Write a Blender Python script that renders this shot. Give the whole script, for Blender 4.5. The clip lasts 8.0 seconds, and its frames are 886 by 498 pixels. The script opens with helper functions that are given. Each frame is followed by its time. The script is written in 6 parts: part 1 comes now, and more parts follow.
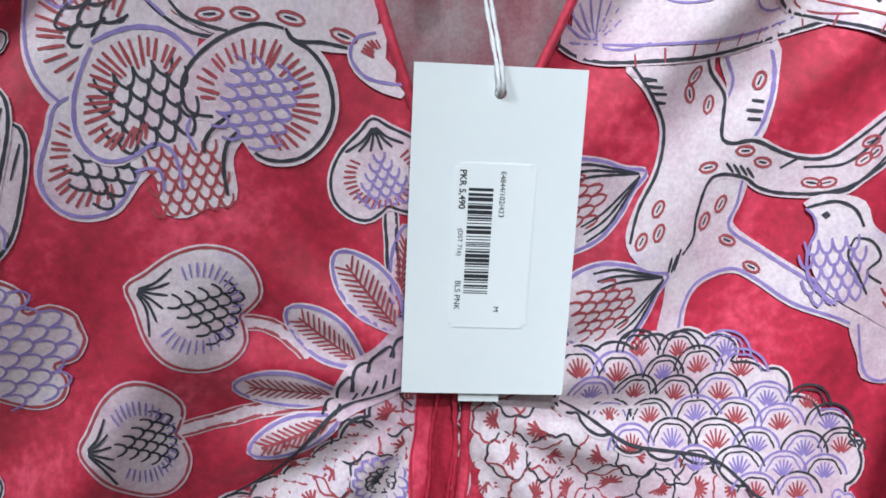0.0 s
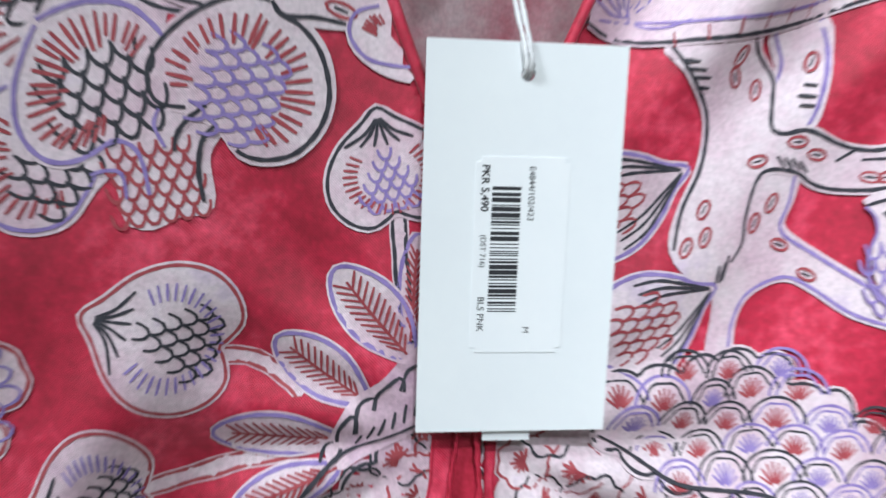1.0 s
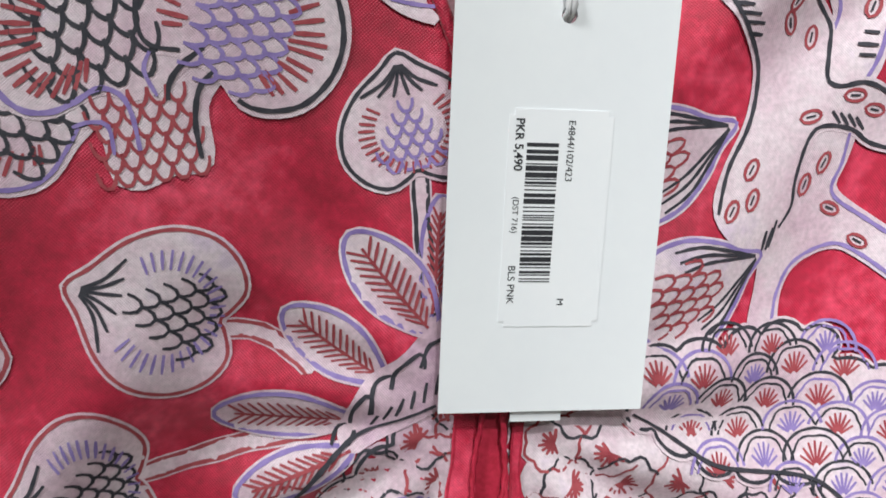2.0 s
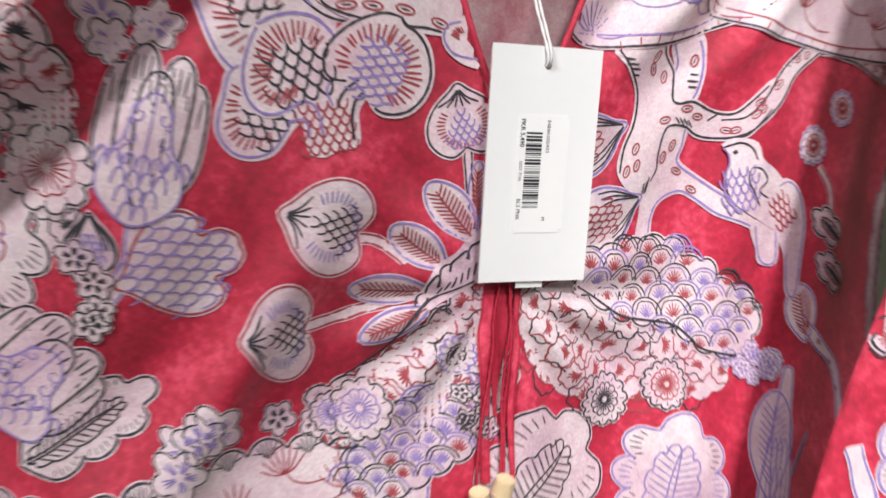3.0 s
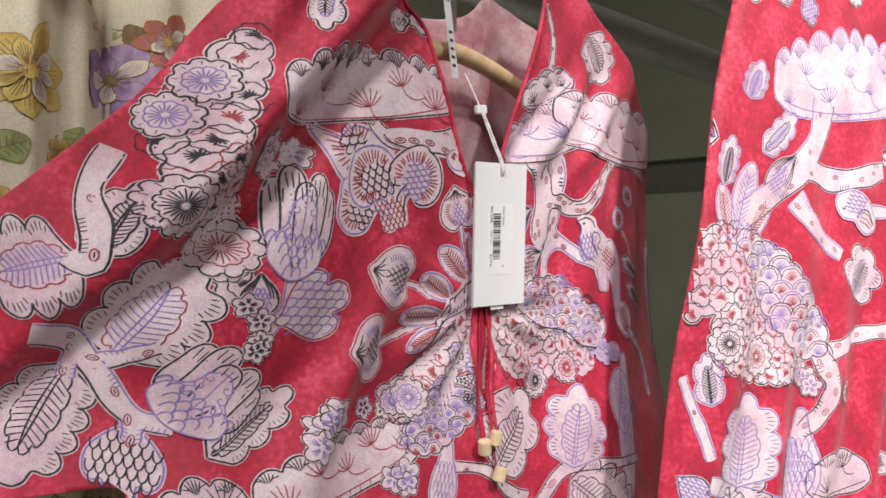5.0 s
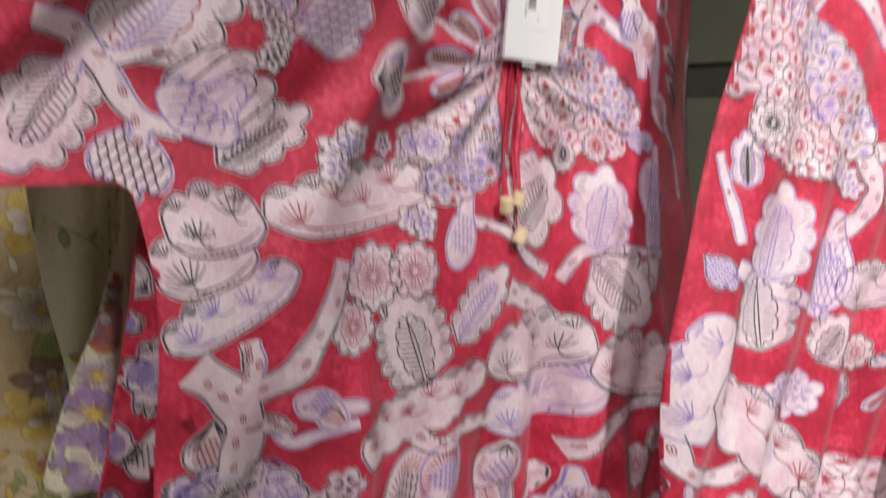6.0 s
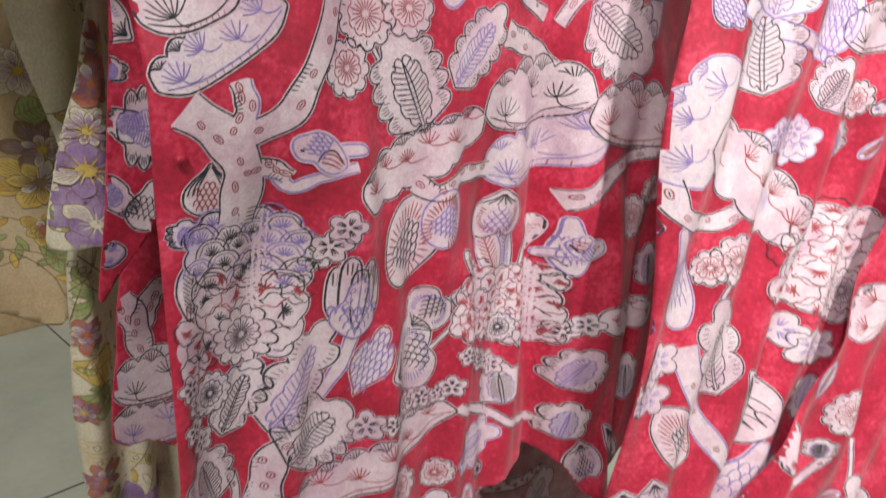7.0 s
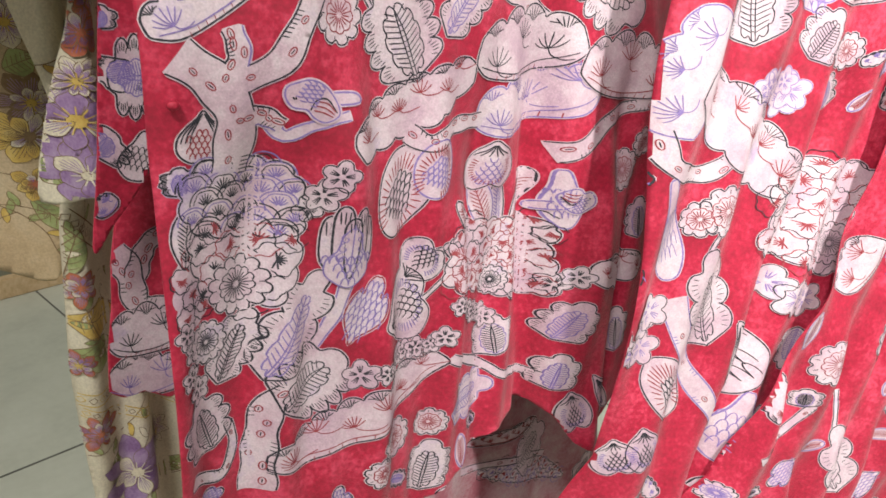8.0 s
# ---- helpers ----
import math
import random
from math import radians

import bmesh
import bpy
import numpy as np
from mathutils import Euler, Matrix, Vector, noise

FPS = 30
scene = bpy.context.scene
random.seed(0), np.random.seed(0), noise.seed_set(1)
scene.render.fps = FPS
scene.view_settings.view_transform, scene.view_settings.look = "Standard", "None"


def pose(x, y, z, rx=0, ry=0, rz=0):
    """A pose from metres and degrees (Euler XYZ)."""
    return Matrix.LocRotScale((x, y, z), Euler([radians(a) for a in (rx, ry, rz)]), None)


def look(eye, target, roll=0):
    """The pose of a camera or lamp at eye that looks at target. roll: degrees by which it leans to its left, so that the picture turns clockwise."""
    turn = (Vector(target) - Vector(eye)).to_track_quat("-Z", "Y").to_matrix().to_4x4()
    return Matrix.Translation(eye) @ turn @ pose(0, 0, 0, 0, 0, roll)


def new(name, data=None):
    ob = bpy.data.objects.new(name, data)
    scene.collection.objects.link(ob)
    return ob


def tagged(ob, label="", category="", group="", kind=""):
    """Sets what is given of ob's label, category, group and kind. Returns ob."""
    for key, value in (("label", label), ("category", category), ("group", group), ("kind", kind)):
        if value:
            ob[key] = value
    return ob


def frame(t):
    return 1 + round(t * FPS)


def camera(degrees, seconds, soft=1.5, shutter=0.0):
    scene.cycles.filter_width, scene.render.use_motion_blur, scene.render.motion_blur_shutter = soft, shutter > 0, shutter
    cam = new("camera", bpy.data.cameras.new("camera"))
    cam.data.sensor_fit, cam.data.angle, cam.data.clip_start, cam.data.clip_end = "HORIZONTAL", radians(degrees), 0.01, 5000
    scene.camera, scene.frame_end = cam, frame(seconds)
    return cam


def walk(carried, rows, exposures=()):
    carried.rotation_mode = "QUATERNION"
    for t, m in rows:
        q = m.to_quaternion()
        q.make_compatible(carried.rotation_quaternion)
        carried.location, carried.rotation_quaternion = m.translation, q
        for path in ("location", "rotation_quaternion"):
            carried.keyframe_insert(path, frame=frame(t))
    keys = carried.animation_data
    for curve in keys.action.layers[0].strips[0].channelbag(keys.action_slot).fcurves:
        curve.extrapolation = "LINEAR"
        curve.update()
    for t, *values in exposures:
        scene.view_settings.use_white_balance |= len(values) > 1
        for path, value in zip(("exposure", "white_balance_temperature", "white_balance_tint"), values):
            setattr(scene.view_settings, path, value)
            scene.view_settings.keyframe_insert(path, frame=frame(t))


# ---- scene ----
# ---- camera and walk ----
cam = camera(58.0, 8.0, soft=1.6, shutter=0.5)
PATH = [
    (0, (-0.05, -0.244, 1.439), (0.238, 1.706, 1.099), 4.0),
    (0.5, (-0.05, -0.236, 1.437), (0.254, 1.716, 1.122), 3.9),
    (1, (-0.059, -0.207, 1.426), (0.323, 1.74, 1.179), 3.0),
    (1.2, (-0.062, -0.182, 1.422), (0.363, 1.757, 1.177), 2.6),
    (2.3, (-0.068, -0.19, 1.425), (0.364, 1.727, 1.051), 3.7),
    (2.5, (-0.088, -0.234, 1.41), (0.405, 1.672, 1.06), 4.9),
    (3, (-0.169, -0.311, 1.415), (0.603, 1.512, 1.129), 3.5),
    (3.5, (-0.299, -0.368, 1.401), (0.803, 1.275, 1.109), 2.5),
    (4, (-0.38, -0.39, 1.407), (0.937, 1.091, 1.141), 1.6),
    (4.2, (-0.403, -0.392, 1.417), (0.977, 1.038, 1.195), 1.0),
    (5.3, (-0.43, -0.379, 1.371), (0.971, 1.047, 1.408), 0.4),
    (5.5, (-0.439, -0.378, 1.353), (0.96, 1.052, 1.336), 1.3),
    (6, (-0.404, -0.366, 1.283), (0.966, 1.076, 1.076), 3.6),
    (6.5, (-0.38, -0.373, 1.256), (0.927, 1.057, 0.759), 4.3),
    (7, (-0.405, -0.36, 1.247), (0.929, 0.964, 0.562), 2.4),
    (7.5, (-0.416, -0.359, 1.246), (0.915, 0.926, 0.486), 2.2),
    (8, (-0.411, -0.364, 1.238), (0.922, 0.919, 0.478), 2.4),
]
EXPOSURES = [(0.0, -0.58, 5600, 3), (1.2, -0.48, 5700, 3), (2.3, -0.66, 6300, 8), (3.0, -0.38, 6500, 12), (4.2, -0.25, 6500, 14), (5.3, -0.68, 6700, 14), (6.5, -0.48, 6650, 12), (8.0, -0.05, 6650, 10)]
walk(cam, [(t, look(eye, target, roll)) for t, eye, target, roll in PATH], EXPOSURES)

from mathutils.geometry import delaunay_2d_cdt as mathutils_cdt

# ---- room light ----
world = bpy.data.worlds.new("shop_air")
world.use_nodes = True
world.node_tree.nodes["Background"].inputs["Color"].default_value = (0.9, 0.92, 1.0, 1)
world.node_tree.nodes["Background"].inputs["Strength"].default_value = 0.20
scene.world = world


# An unseen disk light, added just below the ceiling to brighten what it aims at.
def fill_lamp(x, y, z, size, power, colour, aim):
    data = bpy.data.lights.new("fill_lamp", "AREA")
    data.shape, data.size, data.energy, data.color = "DISK", size, power, colour
    ob = new("fill_lamp", data)
    ob.matrix_world = look((x, y, z), aim)
    return ob


def spot_lamp(x, y, z, cone, power, colour, aim):
    data = bpy.data.lights.new("key_spot", "SPOT")
    data.spot_size, data.spot_blend, data.shadow_soft_size = math.radians(cone), 1.0, 0.06
    data.energy, data.color = power, colour
    ob = new("key_spot", data)
    ob.matrix_world = look((x, y, z), aim)
    return ob


# Unseen spot, added and aimed right so the light fades towards the left.
spot_lamp(-0.10, -1.35, 2.74, 42, 370, (1.0, 0.97, 0.94), (0.56, -0.08, 1.08))
# Added weak front fill on the hanging cloth.
fill_lamp(0.20, -2.0, 2.74, 0.25, 24, (1.0, 0.97, 0.95), (0.2, 0, 1.0))
# Added to brighten the cream tunics and the left side.
fill_lamp(-1.2, -0.7, 2.74, 0.5, 52, (1.0, 0.97, 0.95), (-0.3, 0.25, 0.9))
# Added behind the garments to brighten the floor there.
fill_lamp(0.3, 1.5, 2.74, 0.8, 20, (1.0, 0.98, 0.95), (0.3, 1.6, 0))

# ---- materials ----
def material(name, rough=0.8, metal=0.0, sheen=0.0):
    m = bpy.data.materials.new(name)
    m.use_nodes = True
    b = m.node_tree.nodes["Principled BSDF"]
    b.inputs["Roughness"].default_value, b.inputs["Metallic"].default_value = rough, metal
    if sheen:
        b.inputs["Sheen Weight"].default_value = sheen
    return m, m.node_tree.nodes, m.node_tree.links, b


def mottled(name, stops, scale, rough=0.85, weave=0.0, detail=6.0, grain=0.25, sheen=0.0, metal=0.0, spread=(0.3, 0.7), bump=0.15):
    """Colours mixed by a cloudy noise with a finer grain; weave: thread spacing in metres."""
    m, nodes, links, b = material(name, rough, metal, sheen)
    where = nodes.new("ShaderNodeTexCoord").outputs["Object"]
    big, fine = nodes.new("ShaderNodeTexNoise"), nodes.new("ShaderNodeTexNoise")
    for n, s, d in ((big, scale, detail), (fine, scale * 9, 3.0)):
        n.inputs["Scale"].default_value, n.inputs["Detail"].default_value = s, d
        links.new(where, n.inputs["Vector"])
    mix = nodes.new("ShaderNodeMix")
    mix.inputs["Factor"].default_value = grain
    links.new(big.outputs["Fac"], mix.inputs["A"])
    links.new(fine.outputs["Fac"], mix.inputs["B"])
    ramp = nodes.new("ShaderNodeValToRGB")
    while len(ramp.color_ramp.elements) < len(stops):
        ramp.color_ramp.elements.new(0.5)
    for k, (e, c) in enumerate(zip(ramp.color_ramp.elements, stops)):
        e.position = spread[0] + (spread[1] - spread[0]) * k / (len(stops) - 1)
        e.color = (*c, 1)
    links.new(mix.outputs["Result"], ramp.inputs["Fac"])
    colour = ramp.outputs["Color"]
    height = fine.outputs["Fac"]
    if weave:
        split = nodes.new("ShaderNodeSeparateXYZ")
        links.new(where, split.inputs["Vector"])
        threads = []
        for axis in ("X", "Z"):
            f = nodes.new("ShaderNodeMath")
            f.operation = "MULTIPLY"
            f.inputs[1].default_value = 2 * math.pi / weave
            links.new(split.outputs[axis], f.inputs[0])
            s = nodes.new("ShaderNodeMath")
            s.operation = "SINE"
            links.new(f.outputs[0], s.inputs[0])
            threads.append(s.outputs[0])
        both = nodes.new("ShaderNodeMath")
        both.operation = "MULTIPLY_ADD"
        links.new(threads[0], both.inputs[0])
        links.new(threads[1], both.inputs[1])
        links.new(fine.outputs["Fac"], both.inputs[2])
        height = both.outputs[0]
        slub = nodes.new("ShaderNodeTexNoise")
        slub.inputs["Scale"].default_value = 0.55 / weave
        links.new(where, slub.inputs["Vector"])
        tone = nodes.new("ShaderNodeMapRange")
        tone.inputs["To Min"].default_value, tone.inputs["To Max"].default_value = 0.88, 1.11
        tone.inputs["From Min"].default_value, tone.inputs["From Max"].default_value = 0.3, 0.7
        links.new(slub.outputs["Fac"], tone.inputs["Value"])
        shade = nodes.new("ShaderNodeVectorMath")
        shade.operation = "SCALE"
        links.new(colour, shade.inputs[0])
        links.new(tone.outputs["Result"], shade.inputs["Scale"])
        colour = shade.outputs["Vector"]
    links.new(colour, b.inputs["Base Color"])
    relief = nodes.new("ShaderNodeBump")
    relief.inputs["Strength"].default_value, relief.inputs["Distance"].default_value = bump, 0.0004
    links.new(height, relief.inputs["Height"])
    links.new(relief.outputs["Normal"], b.inputs["Normal"])
    return m


RED = mottled("red_cotton", [(0.32, 0.003, 0.026), (0.49, 0.009, 0.046), (0.72, 0.06, 0.125)], 30, 0.5, 0.0008, sheen=0.15, spread=(0.36, 0.66), bump=0.3, detail=9.0, grain=0.4)
PALE = mottled("undyed_cotton", [(0.50, 0.33, 0.43), (0.63, 0.46, 0.53), (0.72, 0.61, 0.65), (0.54, 0.41, 0.58)], 24, 0.5, 0.0007, sheen=0.1, spread=(0.3, 0.72), bump=0.25)
INK = mottled("charcoal_ink", [(0.015, 0.016, 0.024), (0.05, 0.048, 0.06)], 300, 0.8)
RUST = mottled("brick_red_ink", [(0.26, 0.03, 0.045), (0.40, 0.08, 0.09)], 300, 0.8)
LILAC = mottled("lilac_ink", [(0.19, 0.13, 0.36), (0.32, 0.24, 0.52)], 300, 0.8)
INKS = (PALE, INK, RUST, LILAC)
P, D, R, L = 0, 1, 2, 3
REVERSE = mottled("cloth_reverse", [(0.42, 0.13, 0.17), (0.50, 0.28, 0.31), (0.55, 0.42, 0.44)], 28, 0.85, 0.0007, spread=(0.35, 0.65))
CREAM = mottled("cream_cotton", [(0.58, 0.53, 0.39), (0.70, 0.65, 0.50), (0.62, 0.56, 0.41)], 14, 0.7, 0.0009)
TAN = mottled("tan_cotton", [(0.38, 0.27, 0.15), (0.52, 0.40, 0.24), (0.58, 0.48, 0.32)], 12, 0.7, 0.0009)
VIOLET = mottled("violet_ink", [(0.16, 0.07, 0.20), (0.34, 0.22, 0.40), (0.50, 0.40, 0.52)], 60, 0.8)
OCHRE = mottled("ochre_ink", [(0.45, 0.27, 0.06), (0.62, 0.45, 0.12), (0.68, 0.56, 0.25)], 60, 0.8)
SAGE = mottled("sage_ink", [(0.14, 0.17, 0.08), (0.32, 0.38, 0.15), (0.46, 0.50, 0.28)], 50, 0.8)
CORAL = mottled("coral_ink", [(0.40, 0.10, 0.05), (0.58, 0.22, 0.12)], 60, 0.8)
SEPIA = mottled("sepia_ink", [(0.16, 0.10, 0.05), (0.28, 0.19, 0.10)], 200, 0.8)
CARD = mottled("white_card", [(0.78, 0.80, 0.82), (0.82, 0.84, 0.85)], 30, 0.55, bump=0.03)
STICKER = mottled("sticker_paper", [(0.82, 0.84, 0.86), (0.86, 0.87, 0.88)], 40, 0.35, bump=0.02)
PRINT = mottled("printer_black", [(0.015, 0.015, 0.02), (0.03, 0.03, 0.035)], 500, 0.6)
CORD = mottled("white_cord", [(0.66, 0.66, 0.68), (0.80, 0.80, 0.80)], 900, 0.7)
RED_CORD = mottled("red_cord", [(0.30, 0.005, 0.02), (0.50, 0.02, 0.06)], 700, 0.6)
WOOD = mottled("light_wood", [(0.48, 0.32, 0.16), (0.62, 0.45, 0.26), (0.70, 0.54, 0.34)], 60, 0.5)
BEAD = mottled("bead_wood", [(0.66, 0.50, 0.30), (0.78, 0.64, 0.42)], 140, 0.45)
WALL = mottled("grey_green_paint", [(0.20, 0.21, 0.16), (0.25, 0.26, 0.20)], 3, 0.6, bump=0.05)
FLOOR = mottled("grey_stone", [(0.44, 0.46, 0.39), (0.52, 0.54, 0.46), (0.58, 0.60, 0.52)], 5, 0.35, bump=0.04)
GROOVE = mottled("dark_groove", [(0.10, 0.10, 0.085), (0.14, 0.14, 0.12)], 6, 0.7)
PLASTER = mottled("white_paint", [(0.70, 0.70, 0.68), (0.78, 0.78, 0.76)], 2, 0.8)
STEEL = mottled("brushed_steel", [(0.45, 0.45, 0.45), (0.6, 0.6, 0.6)], 200, 0.3, metal=1.0)

# ---- mesh helpers ----
def link_mesh(name, verts, faces, materials, parent=None, slots=None, label="", smooth=True):
    me = bpy.data.meshes.new(name)
    me.from_pydata([tuple(map(float, v)) for v in verts], [], faces)
    for m in materials:
        me.materials.append(m)
    if slots is not None:
        me.polygons.foreach_set("material_index", slots)
    me.polygons.foreach_set("use_smooth", [smooth] * len(me.polygons))
    me.update()
    ob = new(name, me)
    if parent:
        ob.parent = parent
    return tagged(ob, label)


def part(name, bm, mat, parent=None, label="", smooth=False):
    me = bpy.data.meshes.new(name)
    bm.normal_update()
    bm.to_mesh(me)
    bm.free()
    me.materials.append(mat)
    me.polygons.foreach_set("use_smooth", [smooth] * len(me.polygons))
    ob = new(name, me)
    if parent:
        ob.parent = parent
    return tagged(ob, label)


def thing(name, label, category, group="", at=(0, 0, 0)):
    ob = new(name)
    ob.empty_display_size = 0.05
    ob.location = at
    return tagged(ob, label, category, group)


def box(x0, x1, y0, y1, z0, z1, bevel=0.0):
    bm = bmesh.new()
    bmesh.ops.create_cube(bm, size=1, matrix=Matrix.LocRotScale(((x0 + x1) / 2, (y0 + y1) / 2, (z0 + z1) / 2), None, (x1 - x0, y1 - y0, z1 - z0)))
    if bevel:
        bmesh.ops.bevel(bm, geom=bm.edges[:], offset=bevel, segments=2, affect="EDGES")
    return bm


def curve(pts, closed=False, n=6):
    """A smooth line through the points."""
    p = np.asarray(pts, float)
    k = len(p)
    if k < 3:
        return p
    out = []
    for i in range(k if closed else k - 1):
        if closed:
            a, b, c, d = p[(i - 1) % k], p[i], p[(i + 1) % k], p[(i + 2) % k]
        else:
            a, b, c, d = p[max(i - 1, 0)], p[i], p[i + 1], p[min(i + 2, k - 1)]
        s = np.linspace(0, 1, n, endpoint=False)[:, None]
        out.append(0.5 * (2 * b + (c - a) * s + (2 * a - 5 * b + 4 * c - d) * s ** 2 + (3 * b - a - 3 * c + d) * s ** 3))
    if not closed:
        out.append(p[-1:])
    return np.concatenate(out)


def resample(p, gap):
    p = np.asarray(p, float)
    d = np.r_[0, np.cumsum(np.hypot(*np.diff(p, axis=0).T))]
    n = max(2, int(d[-1] / gap) + 2)
    s = np.linspace(0, d[-1], n)
    return np.c_[np.interp(s, d, p[:, 0]), np.interp(s, d, p[:, 1])]


def inside(q, poly):
    """Which of the points q lie in the polygon."""
    x, y = q[:, 0], q[:, 1]
    hit = np.zeros(len(q), bool)
    for (ax, ay), (bx, by) in zip(poly, np.roll(poly, -1, axis=0)):
        if ay != by:
            hit ^= ((ay > y) != (by > y)) & (x < (bx - ax) * (y - ay) / (by - ay) + ax)
    return hit


def tile(poly, gap):
    """Triangles over a polygon, with inner points on a grid."""
    poly = np.asarray(poly, float)
    lo, hi = poly.min(0), poly.max(0)
    gx, gz = np.meshgrid(np.arange(lo[0] + gap / 2, hi[0], gap), np.arange(lo[1] + gap / 2, hi[1], gap))
    grid = np.c_[gx.ravel(), gz.ravel()]
    grid = grid[inside(grid, poly)] if len(grid) else grid
    pts = [Vector(q) for q in poly] + [Vector(q) for q in grid]
    v, _, f, *_ = mathutils_cdt(pts, [], [list(range(len(poly)))], 1, 1e-6)
    return np.array([(q.x, q.y) for q in v]), [tuple(t) for t in f]


def lifted(depth, q, off):
    """Points of the cloth over (x, z), raised towards its face by off."""
    x, z = q[:, 0], q[:, 1]
    e = 0.001
    y = depth(x, z)
    n = np.c_[(depth(x + e, z) - depth(x - e, z)) / (2 * e), -np.ones(len(x)), (depth(x, z + e) - depth(x, z - e)) / (2 * e)]
    n /= np.linalg.norm(n, axis=1)[:, None]
    return np.c_[x, y, z] + n * np.reshape(off, (-1, 1))


def cloth(name, outline, depth, mat, parent, label="", gap=0.003, closed_curve=6, thick=0.0006, back=REVERSE):
    edge = resample(np.r_[curve(outline, True, closed_curve), [outline[0]]], gap * 1.2)[:-1]
    q, f = tile(edge, gap)
    top, under = lifted(depth, q, 0.0), lifted(depth, q, -thick)
    f = [t if (q[t[1]] - q[t[0]])[0] * (q[t[2]] - q[t[0]])[1] - (q[t[1]] - q[t[0]])[1] * (q[t[2]] - q[t[0]])[0] > 0 else t[::-1] for t in f]
    n = len(q)
    ends = {}
    for t in f:
        for a, b in zip(t, t[1:] + t[:1]):
            ends[(a, b)] = 1
    rim = [(b, a, a + n, b + n) for a, b in ends if (b, a) not in ends]
    faces = f + [(a + n, c + n, b + n) for a, b, c in f] + rim
    slots = [0] * len(f) + [1] * len(f) + [0] * len(rim)
    return depth, link_mesh(name, np.r_[top, under], faces, (mat, back), parent, slots, label), edge


# ---- printed drawing on cloth ----
dice = random.Random(7)
INK_GAP = 0.00008
TAKEN = []


class Drawing:
    """One printed motif: flat colour and ink lines that lie on the cloth."""

    def __init__(self, depth, layer=0, p0=(0, 0), p1=(0, 1), w=1.0, inks=None):
        (self.depth, _, self.bound), self.base, self.inks = depth, 0.0002 + 0.00020 * layer, inks or INKS
        self.o, d = np.array(p0, float), np.array(p1, float) - np.array(p0, float)
        self.len = float(np.hypot(*d)) or 1.0
        self.d, self.n, self.w = d, np.array((-d[1], d[0])) / self.len, w
        self.v, self.off, self.f, self.s, self.up = [], [], [], [], 0.0

    def at(self, ab):
        ab = np.atleast_2d(np.asarray(ab, float))
        return self.o + ab[:, :1] * self.d + ab[:, 1:] * self.w * self.n

    def add(self, q, faces, slot, off):
        k = sum(map(len, self.v))
        self.v.append(q)
        self.off.append(np.full(len(q), self.base + self.up + off))
        self.f += [tuple(i + k for i in t) for t in faces]
        self.s += [slot] * len(faces)

    def fill(self, q, slot=P, grow=0.0011, off=0.0):
        q = resample(np.r_[q, q[:1]], 0.0025)[:-1]
        if grow:
            t = np.roll(q, -1, 0) - np.roll(q, 1, 0)
            area = np.sum(q[:, 0] * np.roll(q[:, 1], -1) - q[:, 1] * np.roll(q[:, 0], -1))
            t /= np.maximum(np.hypot(*t.T), 1e-9)[:, None]
            q = q + grow * np.sign(area) * np.c_[t[:, 1], -t[:, 0]]
        v, f = tile(q, 0.0032)
        if len(f):
            self.add(v, f, slot, off)

    def ink(self, q, slot=D, wide=0.0007, taper=True, off=0.0):
        q = resample(q, 0.0016 if len(q) > 2 else 0.003)
        t = np.gradient(q, axis=0)
        t /= np.maximum(np.hypot(*t.T), 1e-9)[:, None]
        n = len(q)
        h = np.full(n, wide * (0.60 if wide < 0.00095 else 0.44))
        if taper:
            h *= 0.45 + 0.55 * np.sin(np.linspace(0.25, math.pi - 0.25, n)) ** 0.5
        h *= 1 + 0.14 * np.sin(np.arange(n) * 1.9 + dice.random() * 6)
        side = np.c_[-t[:, 1], t[:, 0]] * h[:, None]
        self.add(np.r_[q + side, q - side], [(i, i + 1, n + i + 1, n + i) for i in range(n - 1)], slot, INK_GAP + off)

    def shape(self, ab, slot=D, wide=0.0009, grow=0.0011, smooth=6, fill=P):
        """A closed outline in the motif's own measures, filled, with a pale margin."""
        q = curve(self.at(ab), True, smooth) if smooth else self.at(ab)
        self.fill(q, fill, grow)
        if slot is not None:
            self.ink(np.r_[q, q[:1]], slot, wide, False)
        self.up += 0.0001
        return q

    def line(self, ab, slot=D, wide=0.0007, smooth=5):
        self.ink(curve(self.at(ab), False, smooth), slot, wide)

    def hatch(self, q, centre, slot, n, a=0.06, b=0.3, wide=0.00065, jitter=0.25):
        """Short strokes from an outline towards its middle."""
        c = self.at([centre])[0]
        for i in range(n):
            e = q[int((i + 0.5) / n * len(q)) % len(q)]
            k = b * (1 + jitter * (dice.random() - 0.5) * 2)
            self.ink(np.array([e + (c - e) * a, e + (c - e) * k]), slot, wide)

    def scales(self, a0, a1, b0, b1, rows, cols, slot, keep=None, wide=0.0007):
        """Rows of overlapping scale arcs."""
        da, db = (a1 - a0) / rows, (b1 - b0) / cols
        for i in range(rows):
            for j in range(cols + i % 2):
                b = b0 + (j + 0.5 - 0.5 * (i % 2)) * db
                a = a0 + i * da
                if keep and not keep(a + da / 2, b):
                    continue
                self.line([(a, b - db / 2), (a + da * 0.75, b - db * 0.38), (a + da * 1.12, b), (a + da * 0.75, b + db * 0.38), (a, b + db / 2)], slot, wide, 4)

